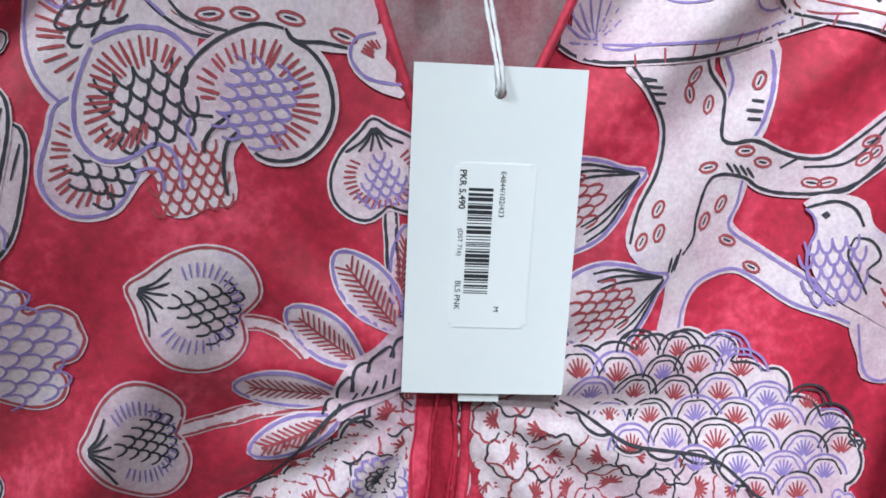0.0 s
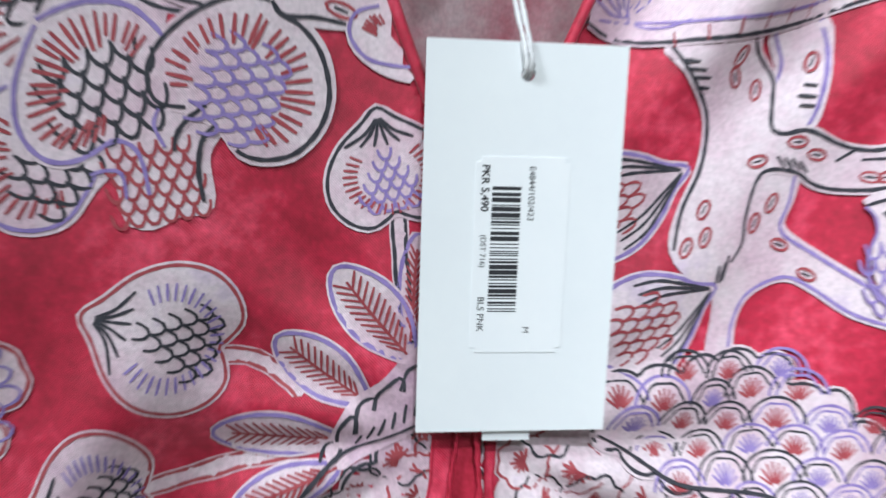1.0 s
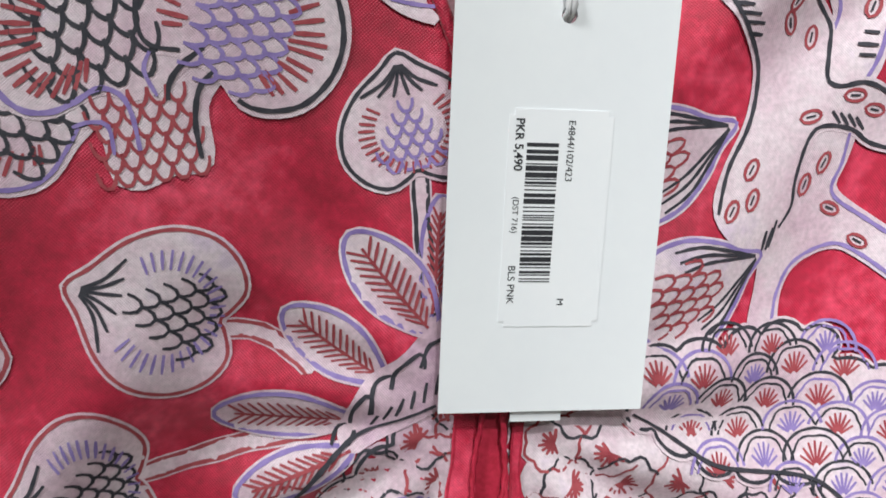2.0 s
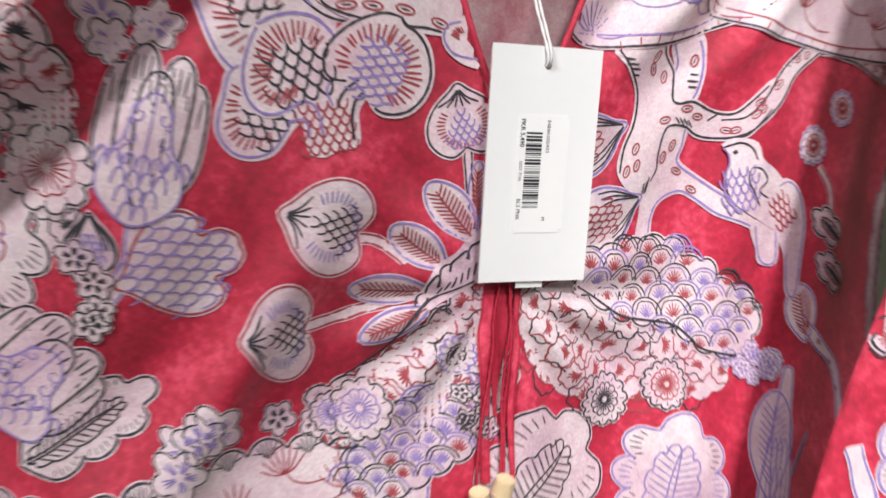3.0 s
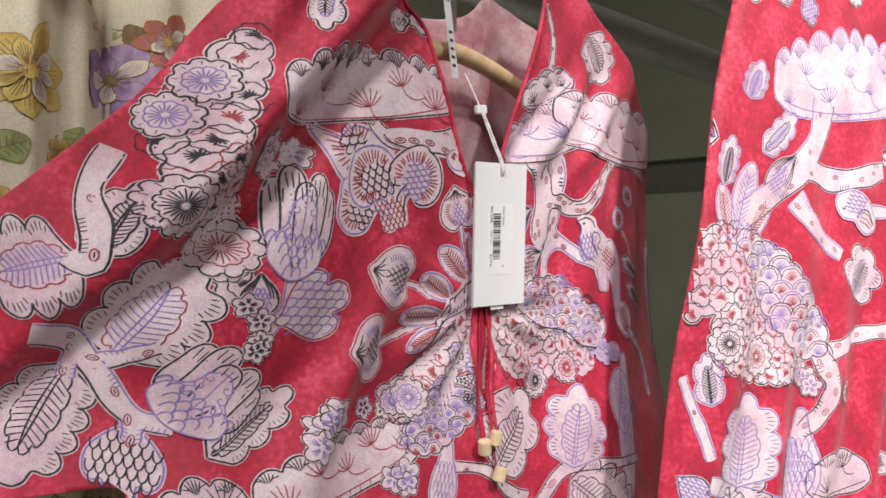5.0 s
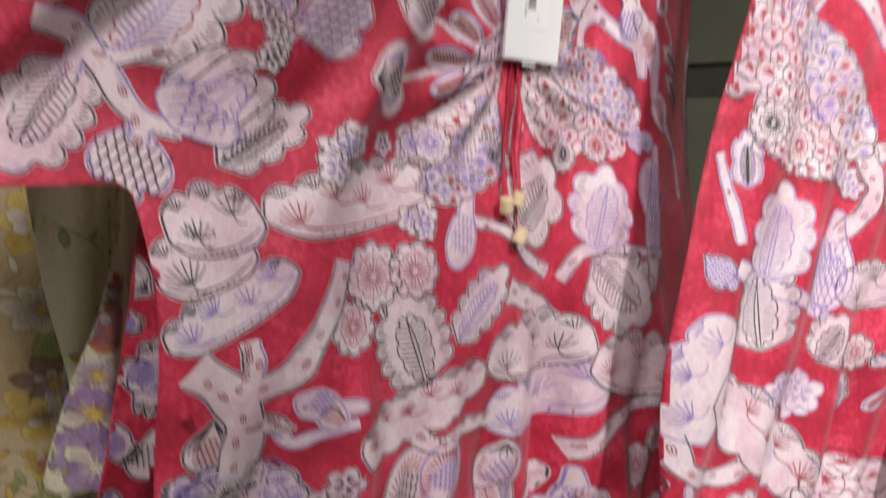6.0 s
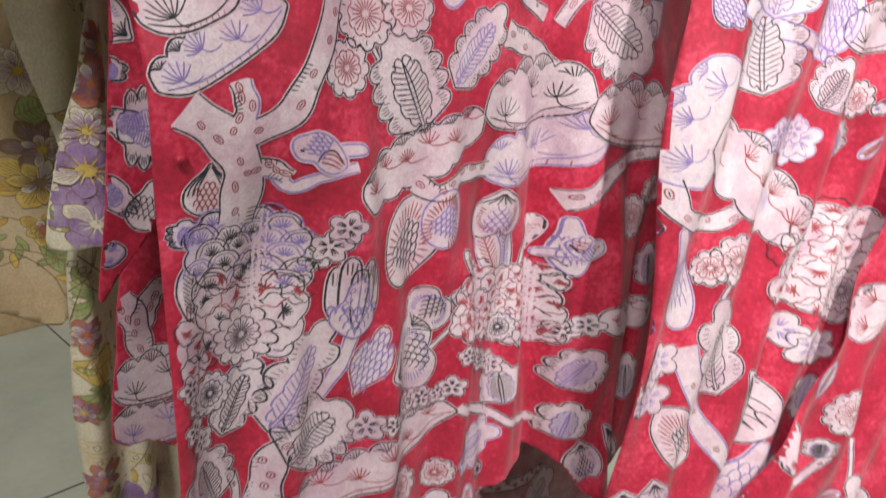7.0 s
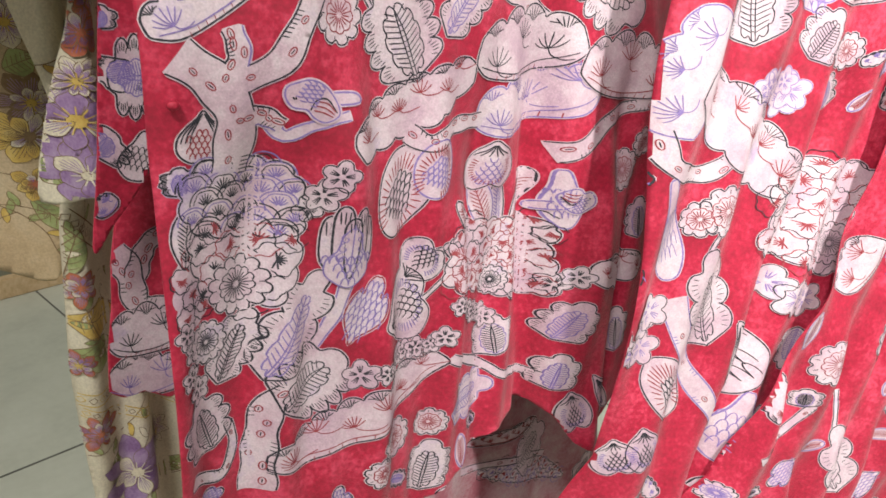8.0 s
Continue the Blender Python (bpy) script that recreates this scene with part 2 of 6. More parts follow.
    def tuft(self, a, b, size, slot, n=7, turn=0.0, wide=0.0006):
        """A little fan of strokes."""
        c = self.at([(a, b)])[0]
        lean = math.atan2(self.n[1], self.n[0]) + turn
        for i in range(n):
            g = lean + (i - (n - 1) / 2) * 2.5 / n
            e = c + size * (1 - 0.25 * abs(i - (n - 1) / 2) / n) * np.array((math.cos(g), math.sin(g)))
            mid = (c + e) / 2 + 0.1 * size * np.array((0, -1.0))
            self.ink(curve([c, mid, e], False, 3), slot, wide)

    def turn_to(self, p0, p1, w):
        """Take new measures: from p0 to p1 along, w to each side."""
        self.o, d = np.array(p0, float), np.array(p1, float) - np.array(p0, float)
        self.len = float(np.hypot(*d)) or 1.0
        self.d, self.n, self.w = d, np.array((-d[1], d[0])) / self.len, w

    def area(self, pts, grow=0.0014, smooth=5, lift=0.0001):
        """A pale patch inside a loop of cloth points."""
        q = curve(pts, True, smooth)
        self.fill(q, P, grow)
        self.up += lift
        return q

    def stroke(self, pts, slot=D, wide=0.001, smooth=6):
        self.ink(curve(pts, False, smooth), slot, wide)

    def rays(self, edge, core, slot, n, a=0.10, b=0.42, wide=0.0008):
        """Strokes from a loop of points towards a core point."""
        q = resample(curve(edge, False, 6), 0.0004)
        c = np.array(core, float)
        for i in range(n):
            e = q[int((i + 0.3 + 0.4 * dice.random()) / n * (len(q) - 1))]
            k0, k1 = a + 0.05 * dice.random(), b * (0.75 + 0.4 * dice.random())
            self.ink(np.array([e + (c - e) * k0, e + (c - e) * k1]), slot, wide)

    def petals(self, p0, p1, w, rows, cols, slot, wide=0.0009, taper=0.0):
        """Rows of overlapping pointed scales that point from p0 to p1."""
        self.turn_to(p0, p1, w)
        for i in range(rows):
            a, half = i / rows, 1 - taper * i / rows
            n = max(1, int(round(cols * half))) + i % 2
            for j in range(n):
                b = (j + 0.5 - n / 2) * 2 / cols
                g, da = 1.0 / cols, 1.0 / rows
                t = 0.15 * (dice.random() - 0.5) * g
                self.line([(a, b - g), (a + 0.75 * da, b - 0.8 * g + t), (a + 1.25 * da, b + t), (a + 0.75 * da, b + 0.8 * g + t), (a, b + g)], slot, wide, 4)

    def knot(self, p, ax, ay, turn, slot=R):
        """A small almond with a dark heart."""
        c, s = math.cos(turn), math.sin(turn)
        ring = np.array([(p[0] + ax * math.cos(g) * c - ay * math.sin(g) * s, p[1] + ax * math.cos(g) * s + ay * math.sin(g) * c) for g in np.linspace(0, 2 * math.pi, 16)])
        self.ink(ring, slot, 0.0007, False)
        self.ink(np.array([(p[0] - 0.45 * ax * c, p[1] - 0.45 * ax * s), (p[0] + 0.45 * ax * c, p[1] + 0.45 * ax * s)]), D, 0.0006)

    def done(self, name, parent):
        v, off = np.concatenate(self.v), np.concatenate(self.off)
        lo, hi = v.min(0), v.max(0)
        TAKEN.append((parent.name, (lo + hi) / 2, (hi - lo) / 2))
        ok = inside(v, self.bound)
        keep = [i for i, t in enumerate(self.f) if all(ok[j] for j in t)]
        self.f, self.s = [self.f[i] for i in keep], [self.s[i] for i in keep]
        return link_mesh(name, lifted(self.depth, v, off), self.f, self.inks, parent, self.s)


def mirrored(half):
    return list(half) + [(a, -b) for a, b in half[::-1] if abs(b) > 1e-6]


def scalloped(centre, ra, rb, n, depth=0.16, start=0.0, k=5):
    """A ring of n lobes in a motif's own measures."""
    out = []
    for i in range(n * k):
        g = start + 2 * math.pi * i / (n * k)
        r = 1 - depth + depth * math.sqrt(abs(math.sin(n * (g - start) / 2)))
        out.append((centre[0] + ra * r * math.cos(g), centre[1] + rb * r * math.sin(g)))
    return out


def shell(on, p0, p1, w, edge=L, core=D, layer=1, rays=30, scale=(5, 5)):
    m = Drawing(on, layer, p0, p1, w)
    q = m.shape(mirrored([(0, 0), (0.06, 0.45), (0.25, 0.82), (0.55, 1.0), (0.85, 0.78), (1.0, 0.3), (1.02, 0)]), edge)
    c = (0.42, 0)
    for i in range(rays):
        g = -2.5 + 5.0 * i / (rays - 1)
        k0, k1 = 0.52 + 0.10 * dice.random(), 0.86 + 0.06 * dice.random()
        x, y = math.cos(g), math.sin(g)
        m.line([(c[0] + 0.58 * k0 * x, k0 * y * 0.97), (c[0] + 0.58 * k1 * x, k1 * y * 0.97)], R, 0.00075)
    m.scales(0.2, 0.72, -0.5, 0.5, scale[0], scale[1], core, lambda a, b: ((a - 0.42) / 0.34) ** 2 + (b / 0.55) ** 2 < 1, 0.0008)
    return m.done("printed_shell", on[1])


def heart(on, p0, p1, w, edge=R, core=D, layer=1, mid=L):
    m = Drawing(on, layer, p0, p1, w)
    q = m.shape(mirrored([(-0.02, 0), (0.1, 0.28), (0.28, 0.7), (0.52, 0.97), (0.78, 1.0), (0.98, 0.78), (1.07, 0.45), (1.0, 0.12), (0.95, 0)]), edge, 0.001)
    for b in (-0.5, -0.3, -0.12, 0.06, 0.22, 0.4):
        m.line([(0.08, b * 0.1), (0.2, b * 0.5), (0.34 - 0.1 * abs(b), b * 1.25)], D)
    for i in range(26):
        g = -2.3 + 4.6 * i / 25
        for_x, for_y = math.cos(g), math.sin(g)
        m.line([(0.62 + 0.26 * for_x, 0.52 * for_y), (0.62 + 0.36 * for_x, 0.76 * for_y)], mid, 0.0006)
    m.scales(0.36, 0.94, -0.55, 0.55, 6, 5, core, lambda a, b: abs(b) < 0.75 * (a - 0.15) and abs(b) < 0.5, 0.0007)
    return m.done("printed_heart_leaf", on[1])


def bud(on, p0, p1, w, edge=L, core=R, layer=1):
    m = Drawing(on, layer, p0, p1, w)
    m.shape(mirrored([(0, 0), (0.02, 0.5), (0.2, 0.95), (0.48, 0.98), (0.72, 0.66), (0.88, 0.28), (1.04, 0)]), edge)
    for b in (-0.92, -0.74, -0.55, 0.5, 0.68, 0.86):
        m.line([(0.98, b * 0.04), (0.82, b * 0.4), (0.6, b * 0.85), (0.4, b)], D)
    m.scales(0.08, 0.66, -0.5, 0.5, 5, 4, core, lambda a, b: ((a - 0.32) / 0.36) ** 2 + (b / 0.6) ** 2 < 1)
    return m.done("printed_bud", on[1])


def tulip(on, p0, p1, w, edge=D, core=L, layer=1):
    m = Drawing(on, layer, p0, p1, w * 0.86)
    petals = [(0.62, -0.72, 0.28, 0.30), (0.66, 0.72, 0.28, 0.30), (0.78, -0.36, 0.25, 0.30), (0.82, 0.34, 0.25, 0.30), (0.72, 0.0, 0.20, 0.30)]
    for a, b, ra, rb in petals:
        q = m.shape([(0.12, b * 0.55), (0.34, b - rb * 0.8), (a, b - rb * 1.05), (a + ra * 0.75, b - rb * 0.75), (a + ra, b), (a + ra * 0.75, b + rb * 0.75), (a, b + rb * 1.05), (0.34, b + rb * 0.8)], edge)
        for k in (-0.5, 0, 0.5):
            m.line([(a + ra * 0.72, b + k * rb), (a + ra * 0.1, b + k * rb * 0.8)], D, 0.0006)
    m.shape(mirrored([(0, 0), (0.05, 0.4), (0.18, 0.80), (0.36, 0.78), (0.50, 0.46), (0.68, 0.34), (0.78, 0.12), (0.79, 0)]), core, 0.0007, 0)
    for sgn in (-1, 1):
        for a in (0.40, 0.53, 0.66):
            k = 0.2 * sgn * (1.2 - a)
            pts = [(a + 0.075 * (1 - i / 11) * math.cos(i * 0.75), 2.2 * k + 0.17 * (1 - i / 11) * math.sin(i * 0.75) * sgn) for i in range(10)]
            m.line(pts, core, 0.0006, 3)
    m.line([(0.25, 0), (0.84, 0)], core, 0.0006)
    m.scales(0.03, 0.42, -0.8, 0.8, 4, 6, core, lambda a, b: abs(b) < 0.2 + 1.7 * a, 0.0007)
    return m.done("printed_tulip", on[1])


def leaf(on, p0, p1, w, edge=L, vein=R, layer=1, n=11):
    m = Drawing(on, layer, p0, p1, w)
    m.shape(mirrored([(0, 0), (0.15, 0.5), (0.42, 0.95), (0.7, 0.92), (0.92, 0.5), (1.0, 0)]), edge)
    m.line([(0.02, 0), (0.5, 0.04), (0.86, 0)], vein)
    for i in range(n):
        a = 0.12 + 0.66 * i / (n - 1)
        h = 0.62 * math.sin(math.pi * (0.12 + 0.8 * a))
        for sgn in (-1, 1):
            m.line([(a, 0), (a + 0.12, sgn * h)], vein, 0.0006)
    return m.done("printed_leaf", on[1])


def lobed(on, p0, p1, w, lobes=4, edge=D, core=L, layer=1, ladder=D, slim=0.48):
    """A leaf with round lobes, hatched at their rims, and a veined inner leaf."""
    m = Drawing(on, layer, p0, np.array(p0) + 0.93 * (np.array(p1) - np.array(p0)), w * 0.84)
    half = [(0.0, 0.02)]
    for i in range(lobes):
        a0, a1 = 0.12 + 0.80 * i / lobes, 0.12 + 0.80 * (i + 1) / lobes
        r = 0.60 + 0.40 * math.sin(math.pi * (0.12 + 0.74 * (i + 0.5) / lobes))
        for g in (0.35, 0.75, 1.2, 1.57, 1.94, 2.4, 2.8):
            half.append(((a0 + a1) / 2 - 0.56 * (a1 - a0) * math.cos(g), r * (0.62 + 0.46 * math.sin(g))))
    half += [(0.93, 0.42), (1.03, 0.36), (1.10, 0.18), (1.11, 0.0)]
    m.shape(mirrored(half), edge, 0.0009, smooth=2)
    for i in range(lobes):
        a = 0.12 + 0.80 * (i + 0.5) / lobes
        r = 0.60 + 0.40 * math.sin(math.pi * (0.12 + 0.74 * (i + 0.5) / lobes))
        for sgn in (-1, 1):
            for k in range(-2, 3):
                m.line([(a + k * 0.15 / lobes, sgn * r * (0.97 - 0.04 * k * k)), (a + k * 0.12 / lobes, sgn * r * (0.74 - 0.02 * k * k))], edge if i % 2 else D, 0.0005)
    inner = scalloped((0.45, 0), 0.41, slim, 11, 0.14)
    m.shape(inner, core, 0.0007, 0, 3)
    m.line([(0.05, -0.03), (0.5, -0.05), (0.82, 0)], ladder)
    m.line([(0.05, 0.05), (0.5, 0.06), (0.82, 0)], ladder)
    for i in range(11):
        a = 0.14 + 0.6 * i / 10
        h = slim * 0.85 * math.sin(math.pi * (0.14 + 0.86 * a))
        m.line([(a, 0.06), (a + 0.07, h)], ladder, 0.0006)
        m.line([(a, -0.05), (a + 0.07, -h)], ladder, 0.0006)
        m.line([(a, -0.05), (a + 0.015, 0.06)], ladder, 0.0005)
    return m.done("printed_lobed_leaf", on[1])


def netleaf(on, p0, p1, w, edge=R, core=L, layer=1):
    m = Drawing(on, layer, p0, p1, w)
    m.shape(mirrored([(0, 0), (0.12, 0.22), (0.3, 0.7), (0.5, 1.0), (0.72, 0.98), (0.83, 0.72), (0.79, 0.44), (0.96, 0.42), (1.08, 0.2), (1.08, 0)]), edge)
    m.scales(0.06, 1.0, -0.95, 0.95, 7, 7, core, lambda a, b: abs(b) < min(0.15 + 1.9 * a, 2.2 - 1.9 * a, 0.92), 0.0007)
    return m.done("printed_netted_leaf", on[1])


def plume(on, p0, p1, w, edge=L, layer=1):
    """A plain pale drop."""
    m = Drawing(on, layer, p0, p1, w * 0.75)
    m.shape(mirrored([(0, 0), (0.05, 0.5), (0.25, 0.95), (0.5, 0.9), (0.75, 0.5), (1.0, 0.25), (1.03, 0)]), edge)
    m.scales(0.2, 0.7, -0.6, 0.6, 4, 4, edge, None, 0.0005)
    return m.done("printed_drop", on[1])


def rosette(on, p0, r, petals=10, edge=D, core=R, layer=2):
    m = Drawing(on, layer, p0, (p0[0], p0[1] + r), r)
    m.shape(scalloped((0, 0), 1, 1, petals, 0.18, dice.random()), edge, 0.0008, smooth=2)
    m.shape(scalloped((0, 0), 0.62, 0.62, petals, 0.14, dice.random()), core, 0.0006, 0, 2)
    for i in range(petals * 2):
        g = 2 * math.pi * i / (petals * 2)
        a, b = (0.14, 0.46) if i % 2 else (0.1, 0.54)
        m.line([(a * math.cos(g), a * math.sin(g)), (b * math.cos(g), b * math.sin(g))], core, 0.0006)
        if i % 2 == 0:
            m.line([(0.7 * math.cos(g), 0.7 * math.sin(g)), (0.86 * math.cos(g), 0.86 * math.sin(g))], edge, 0.0005)
    return m.done("printed_rosette", on[1])


def blossoms(on, pts, r, edge=D, core=L, layer=2, n=0):
    """Little five-petalled flowers along a line."""
    line = curve(pts, False, 8)
    d = np.r_[0, np.cumsum(np.hypot(*np.diff(line, axis=0).T))]
    n = n or max(2, int(d[-1] / (r * 1.15)) + 1)
    m = Drawing(on, layer, (0, 0), (0, 1), 1)
    for i in range(n):
        s = d[-1] * i / max(n - 1, 1)
        c = np.array((np.interp(s, d, line[:, 0]), np.interp(s, d, line[:, 1]))) + r * 0.55 * np.array((dice.random() - 0.5, dice.random() - 0.5)) * 1.6
        k = r * (0.8 + 0.4 * dice.random())
        turn = dice.random() * 6
        q = np.array([(c[0] + k * (0.62 + 0.38 * abs(math.sin(2.5 * g))) * math.cos(g + turn), c[1] + k * (0.62 + 0.38 * abs(math.sin(2.5 * g))) * math.sin(g + turn)) for g in np.linspace(0, 2 * math.pi, 30, endpoint=False)])
        m.fill(q, P, 0.0008)
        m.ink(np.r_[q, q[:1]], edge, 0.0006, False)
        for j in range(5):
            g = turn + (j + 0.5) * 2 * math.pi / 5
            for h in (-0.22, 0, 0.22):
                m.ink(np.array([c + 0.16 * k * np.array((math.cos(g + h), math.sin(g + h))), c + 0.58 * k * np.array((math.cos(g + h), math.sin(g + h)))]), core, 0.0006)
        m.up += 0.00008 if i < 6 else 0.0
    return m.done("printed_flower_spray", on[1])


def pile(on, poly, r, kind="fan", layer=0, edges=(D, L), cores=(L, R), rim=D):
    """A bank of overlapping fans (or of bursting flowers) that fills an outline."""
    poly = curve(poly, True, 6)
    poly = resample(np.r_[poly, poly[:1]], r * 0.22)[:-1]
    out = np.roll(poly, -1, 0) - np.roll(poly, 1, 0)
    out = np.c_[out[:, 1], -out[:, 0]] / np.maximum(np.hypot(*out.T), 1e-9)[:, None]
    spin = np.sign(np.sum(poly[:, 0] * np.roll(poly[:, 1], -1) - poly[:, 1] * np.roll(poly[:, 0], -1)))
    poly = poly + out * spin * (0.34 * r * np.abs(np.sin(np.arange(len(poly)) * math.pi / 7)) ** 0.6)[:, None]
    m = Drawing(on, layer, (0, 0), (0, 1), 1)
    m.fill(poly, P, 0.0012)
    if rim is not None:
        m.ink(np.r_[poly, poly[:1]], rim, 0.0008, False)
    lo, hi = poly.min(0), poly.max(0)
    z, row = hi[1] - r * 0.55, 0
    while z > lo[1]:
        x = lo[0] + (r * 0.9 if row % 2 else 0)
        while x < hi[0] + r:
            c = np.array((x + r * 0.35 * (dice.random() - 0.5), z + r * 0.35 * (dice.random() - 0.5)))
            x += r * 1.75
            if not inside(np.array([c]), poly)[0]:
                continue
            k = r * (0.9 + 0.25 * dice.random())
            edge, core = dice.choice(edges), dice.choice(cores)
            lean = 0.35 * (dice.random() - 0.5)
            if kind == "fan":
                arc = np.array([c + k * np.array((math.sin(g + lean), 0.92 * math.cos(g + lean) - 0.2)) for g in np.linspace(-1.5, 1.5, 13)])
                m.ink(arc, edge, 0.0007, False)
                inner = [c + k * (0.66 + 0.10 * abs(math.sin(g * 3))) * np.array((math.sin(g + lean), 0.92 * math.cos(g + lean) - 0.2)) for g in np.linspace(-1.55, 1.55, 22)]
                m.ink(np.array(inner), dice.choice(edges), 0.00055, False)
                for g in np.linspace(-1.15, 1.15, 7):
                    s, t = math.sin(g + lean), math.cos(g + lean)
                    m.ink(np.array([c + k * np.array((0.08 * s, -0.35 + 0.1 * t)), c + k * np.array((0.5 * s, -0.25 + 0.62 * t))]), core, 0.00065)
            else:
                ring = np.array([c + k * (0.82 + 0.18 * abs(math.sin(g * 4))) * np.array((math.cos(g), math.sin(g))) for g in np.linspace(0.4, 5.9, 34)])
                m.ink(ring, edge, 0.0006, False)
                turn = dice.random() * 6
                for i in range(9):
                    g = turn + i * 0.45
                    m.ink(np.array([c, c + k * (0.35 + 0.2 * dice.random()) * np.array((math.cos(g), math.sin(g)))]), core, 0.0008)
        z -= r * (0.95 if kind == "fan" else 1.35)
        row += 1
    return m.done("printed_scallop_bank" if kind == "fan" else "printed_flower_bank", on[1])


def branch(on, pts, w0, w1, edge=D, edge2=None, knots=7, layer=1, name="printed_branch"):
    """A limb of the printed tree, with outlined sides and knots. Widths in metres."""
    p = resample(curve(pts, False, 8), 0.003)
    m = Drawing(on, layer, (0, 0), (0, 1), 1)
    t = np.gradient(p, axis=0)
    t /= np.hypot(*t.T)[:, None]
    n = np.c_[-t[:, 1], t[:, 0]]
    s = np.linspace(0, 1, len(p))
    h = (w0 + (w1 - w0) * s) / 2 * (1 + 0.10 * np.sin(s * 19 + dice.random() * 6))
    a, b = p + n * h[:, None], p - n * h[:, None]
    m.fill(np.r_[a, b[::-1]], P, 0.0009)
    m.ink(a, edge, 0.0009)
    m.ink(b, edge if edge2 is None else edge2, 0.0009)
    for i in range(knots):
        k = int((i + 0.3 + 0.4 * dice.random()) / knots * len(p)) % len(p)
        c = p[k] + n[k] * h[k] * (dice.random() - 0.5) * 1.1
        ra, rb = 0.0032 * (0.7 + 0.5 * dice.random()), 0.0017
        if h[k] < 0.004:
            ra, rb = ra * 0.6, rb * 0.6
        ring = np.array([c + t[k] * ra * math.cos(g) + n[k] * rb * math.sin(g) for g in np.linspace(0, 2 * math.pi, 14)])
        m.ink(ring, R, 0.0006, False)
        m.ink(np.array([c - t[k] * ra * 0.5, c + t[k] * ra * 0.5]), D, 0.0006)
    for i in range(knots):
        k = int(dice.random() * (len(p) - 4)) + 2
        sgn = dice.choice((-1, 1))
        for j in range(3):
            c = p[min(k + j, len(p) - 1)] + n[k] * h[k] * sgn
            m.ink(np.array([c, c - n[k] * h[k] * sgn * 0.45 + t[k] * 0.001]), edge, 0.0006)
    return m.done(name, on[1])


def tree(on, limbs, knots=5, layer=1):
    """Several limbs (points, widths at both ends, inks of both sides) grown together as one."""
    m = Drawing(on, layer, (0, 0), (0, 1), 1)
    runs = []
    for pts, w0, w1, edge, edge2 in limbs:
        p = resample(curve(pts, False, 8), 0.0025)
        t = np.gradient(p, axis=0)
        t /= np.hypot(*t.T)[:, None]
        n = np.c_[-t[:, 1], t[:, 0]]
        s = np.linspace(0, 1, len(p))
        h = (w0 + (w1 - w0) * s) / 2 * (1 + 0.09 * np.sin(s * 15 + dice.random() * 6))
        runs.append((p, t, n, h, edge, edge2))
    for p, t, n, h, edge, edge2 in runs:
        m.fill(np.r_[p + n * h[:, None], (p - n * h[:, None])[::-1]], P, 0.0011)
        m.ink(p + n * h[:, None], edge, 0.0009)
        m.ink(p - n * h[:, None], edge2, 0.0009)
    m.up += 0.00014
    for p, t, n, h, edge, edge2 in runs:
        k = np.maximum(h - 0.0006, 0.0005)[:, None]
        m.fill(np.r_[p + n * k, (p - n * k)[::-1]], P, 0.0)
    m.up += 0.00002
    for p, t, n, h, edge, edge2 in runs:
        for i in range(knots):
            k = int((i + 0.2 + 0.6 * dice.random()) / knots * len(p)) % len(p)
            c = p[k] + n[k] * h[k] * (dice.random() - 0.5) * 1.0
            ra, rb, g0 = 0.0030 * (0.7 + 0.5 * dice.random()), 0.0015, 0.6 * (dice.random() - 0.5)
            ax = t[k] * math.cos(g0) + n[k] * math.sin(g0)
            ay = np.array((-ax[1], ax[0]))
            ring = np.array([c + ax * ra * math.cos(g) + ay * rb * math.sin(g) for g in np.linspace(0, 2 * math.pi, 14)])
            m.ink(ring, R, 0.0006, False)
            m.ink(np.array([c - ax * ra * 0.5, c + ax * ra * 0.5]), D, 0.0006)
        for i in range(2):
            k = int(dice.random() * (len(p) - 6)) + 3
            sgn = dice.choice((-1, 1))
            for j in range(4):
                q = min(k + j // 1, len(p) - 1)
                m.ink(np.array([p[q] + n[q] * h[q] * sgn, p[q] + n[q] * h[q] * sgn * 0.45 + t[q] * 0.001]), edge, 0.0006)
    return m.done("printed_tree", on[1])


def songbird(on, p0, p1, w, layer=3):
    """A perched bird: round head with a beak at p0, scaled breast, folded wing and tail at p1."""
    m = Drawing(on, layer, p0, p1, w)
    m.shape([(0.55, 0.35), (0.75, 0.2), (1.25, 0.9), (1.12, 1.15), (0.8, 0.8)], L, 0.0009, 0.0012)
    m.shape([(0.0, 0.05), (0.06, -0.3), (0.25, -0.55), (0.45, -0.4), (0.62, -0.55), (0.85, -0.5), (1.0, 0.0), (0.85, 0.45), (0.55, 0.75), (0.25, 0.7), (0.1, 0.4)], L, 0.0010, 0.0014)
    m.scales(0.18, 0.55, -0.1, 0.62, 4, 4, L, None, 0.0007)
    m.line([(0.5, -0.35), (0.5, 0.1), (0.68, 0.35), (0.95, 0.05)], D, 0.0008)
    for k in (-0.3, -0.1, 0.1):
        m.line([(0.55, k), (0.72, k + 0.1), (0.92, k * 0.6)], R, 0.0007)
    m.line([(0.16, -0.2), (0.19, -0.25), (0.22, -0.2), (0.19, -0.15)], D, 0.0008)
    return m.done("printed_bird", on[1])


def stem(on, pts, w=0.0035, edge=R, layer=0):
    return branch(on, pts, w, w, edge, None, 0, layer, "printed_stem")


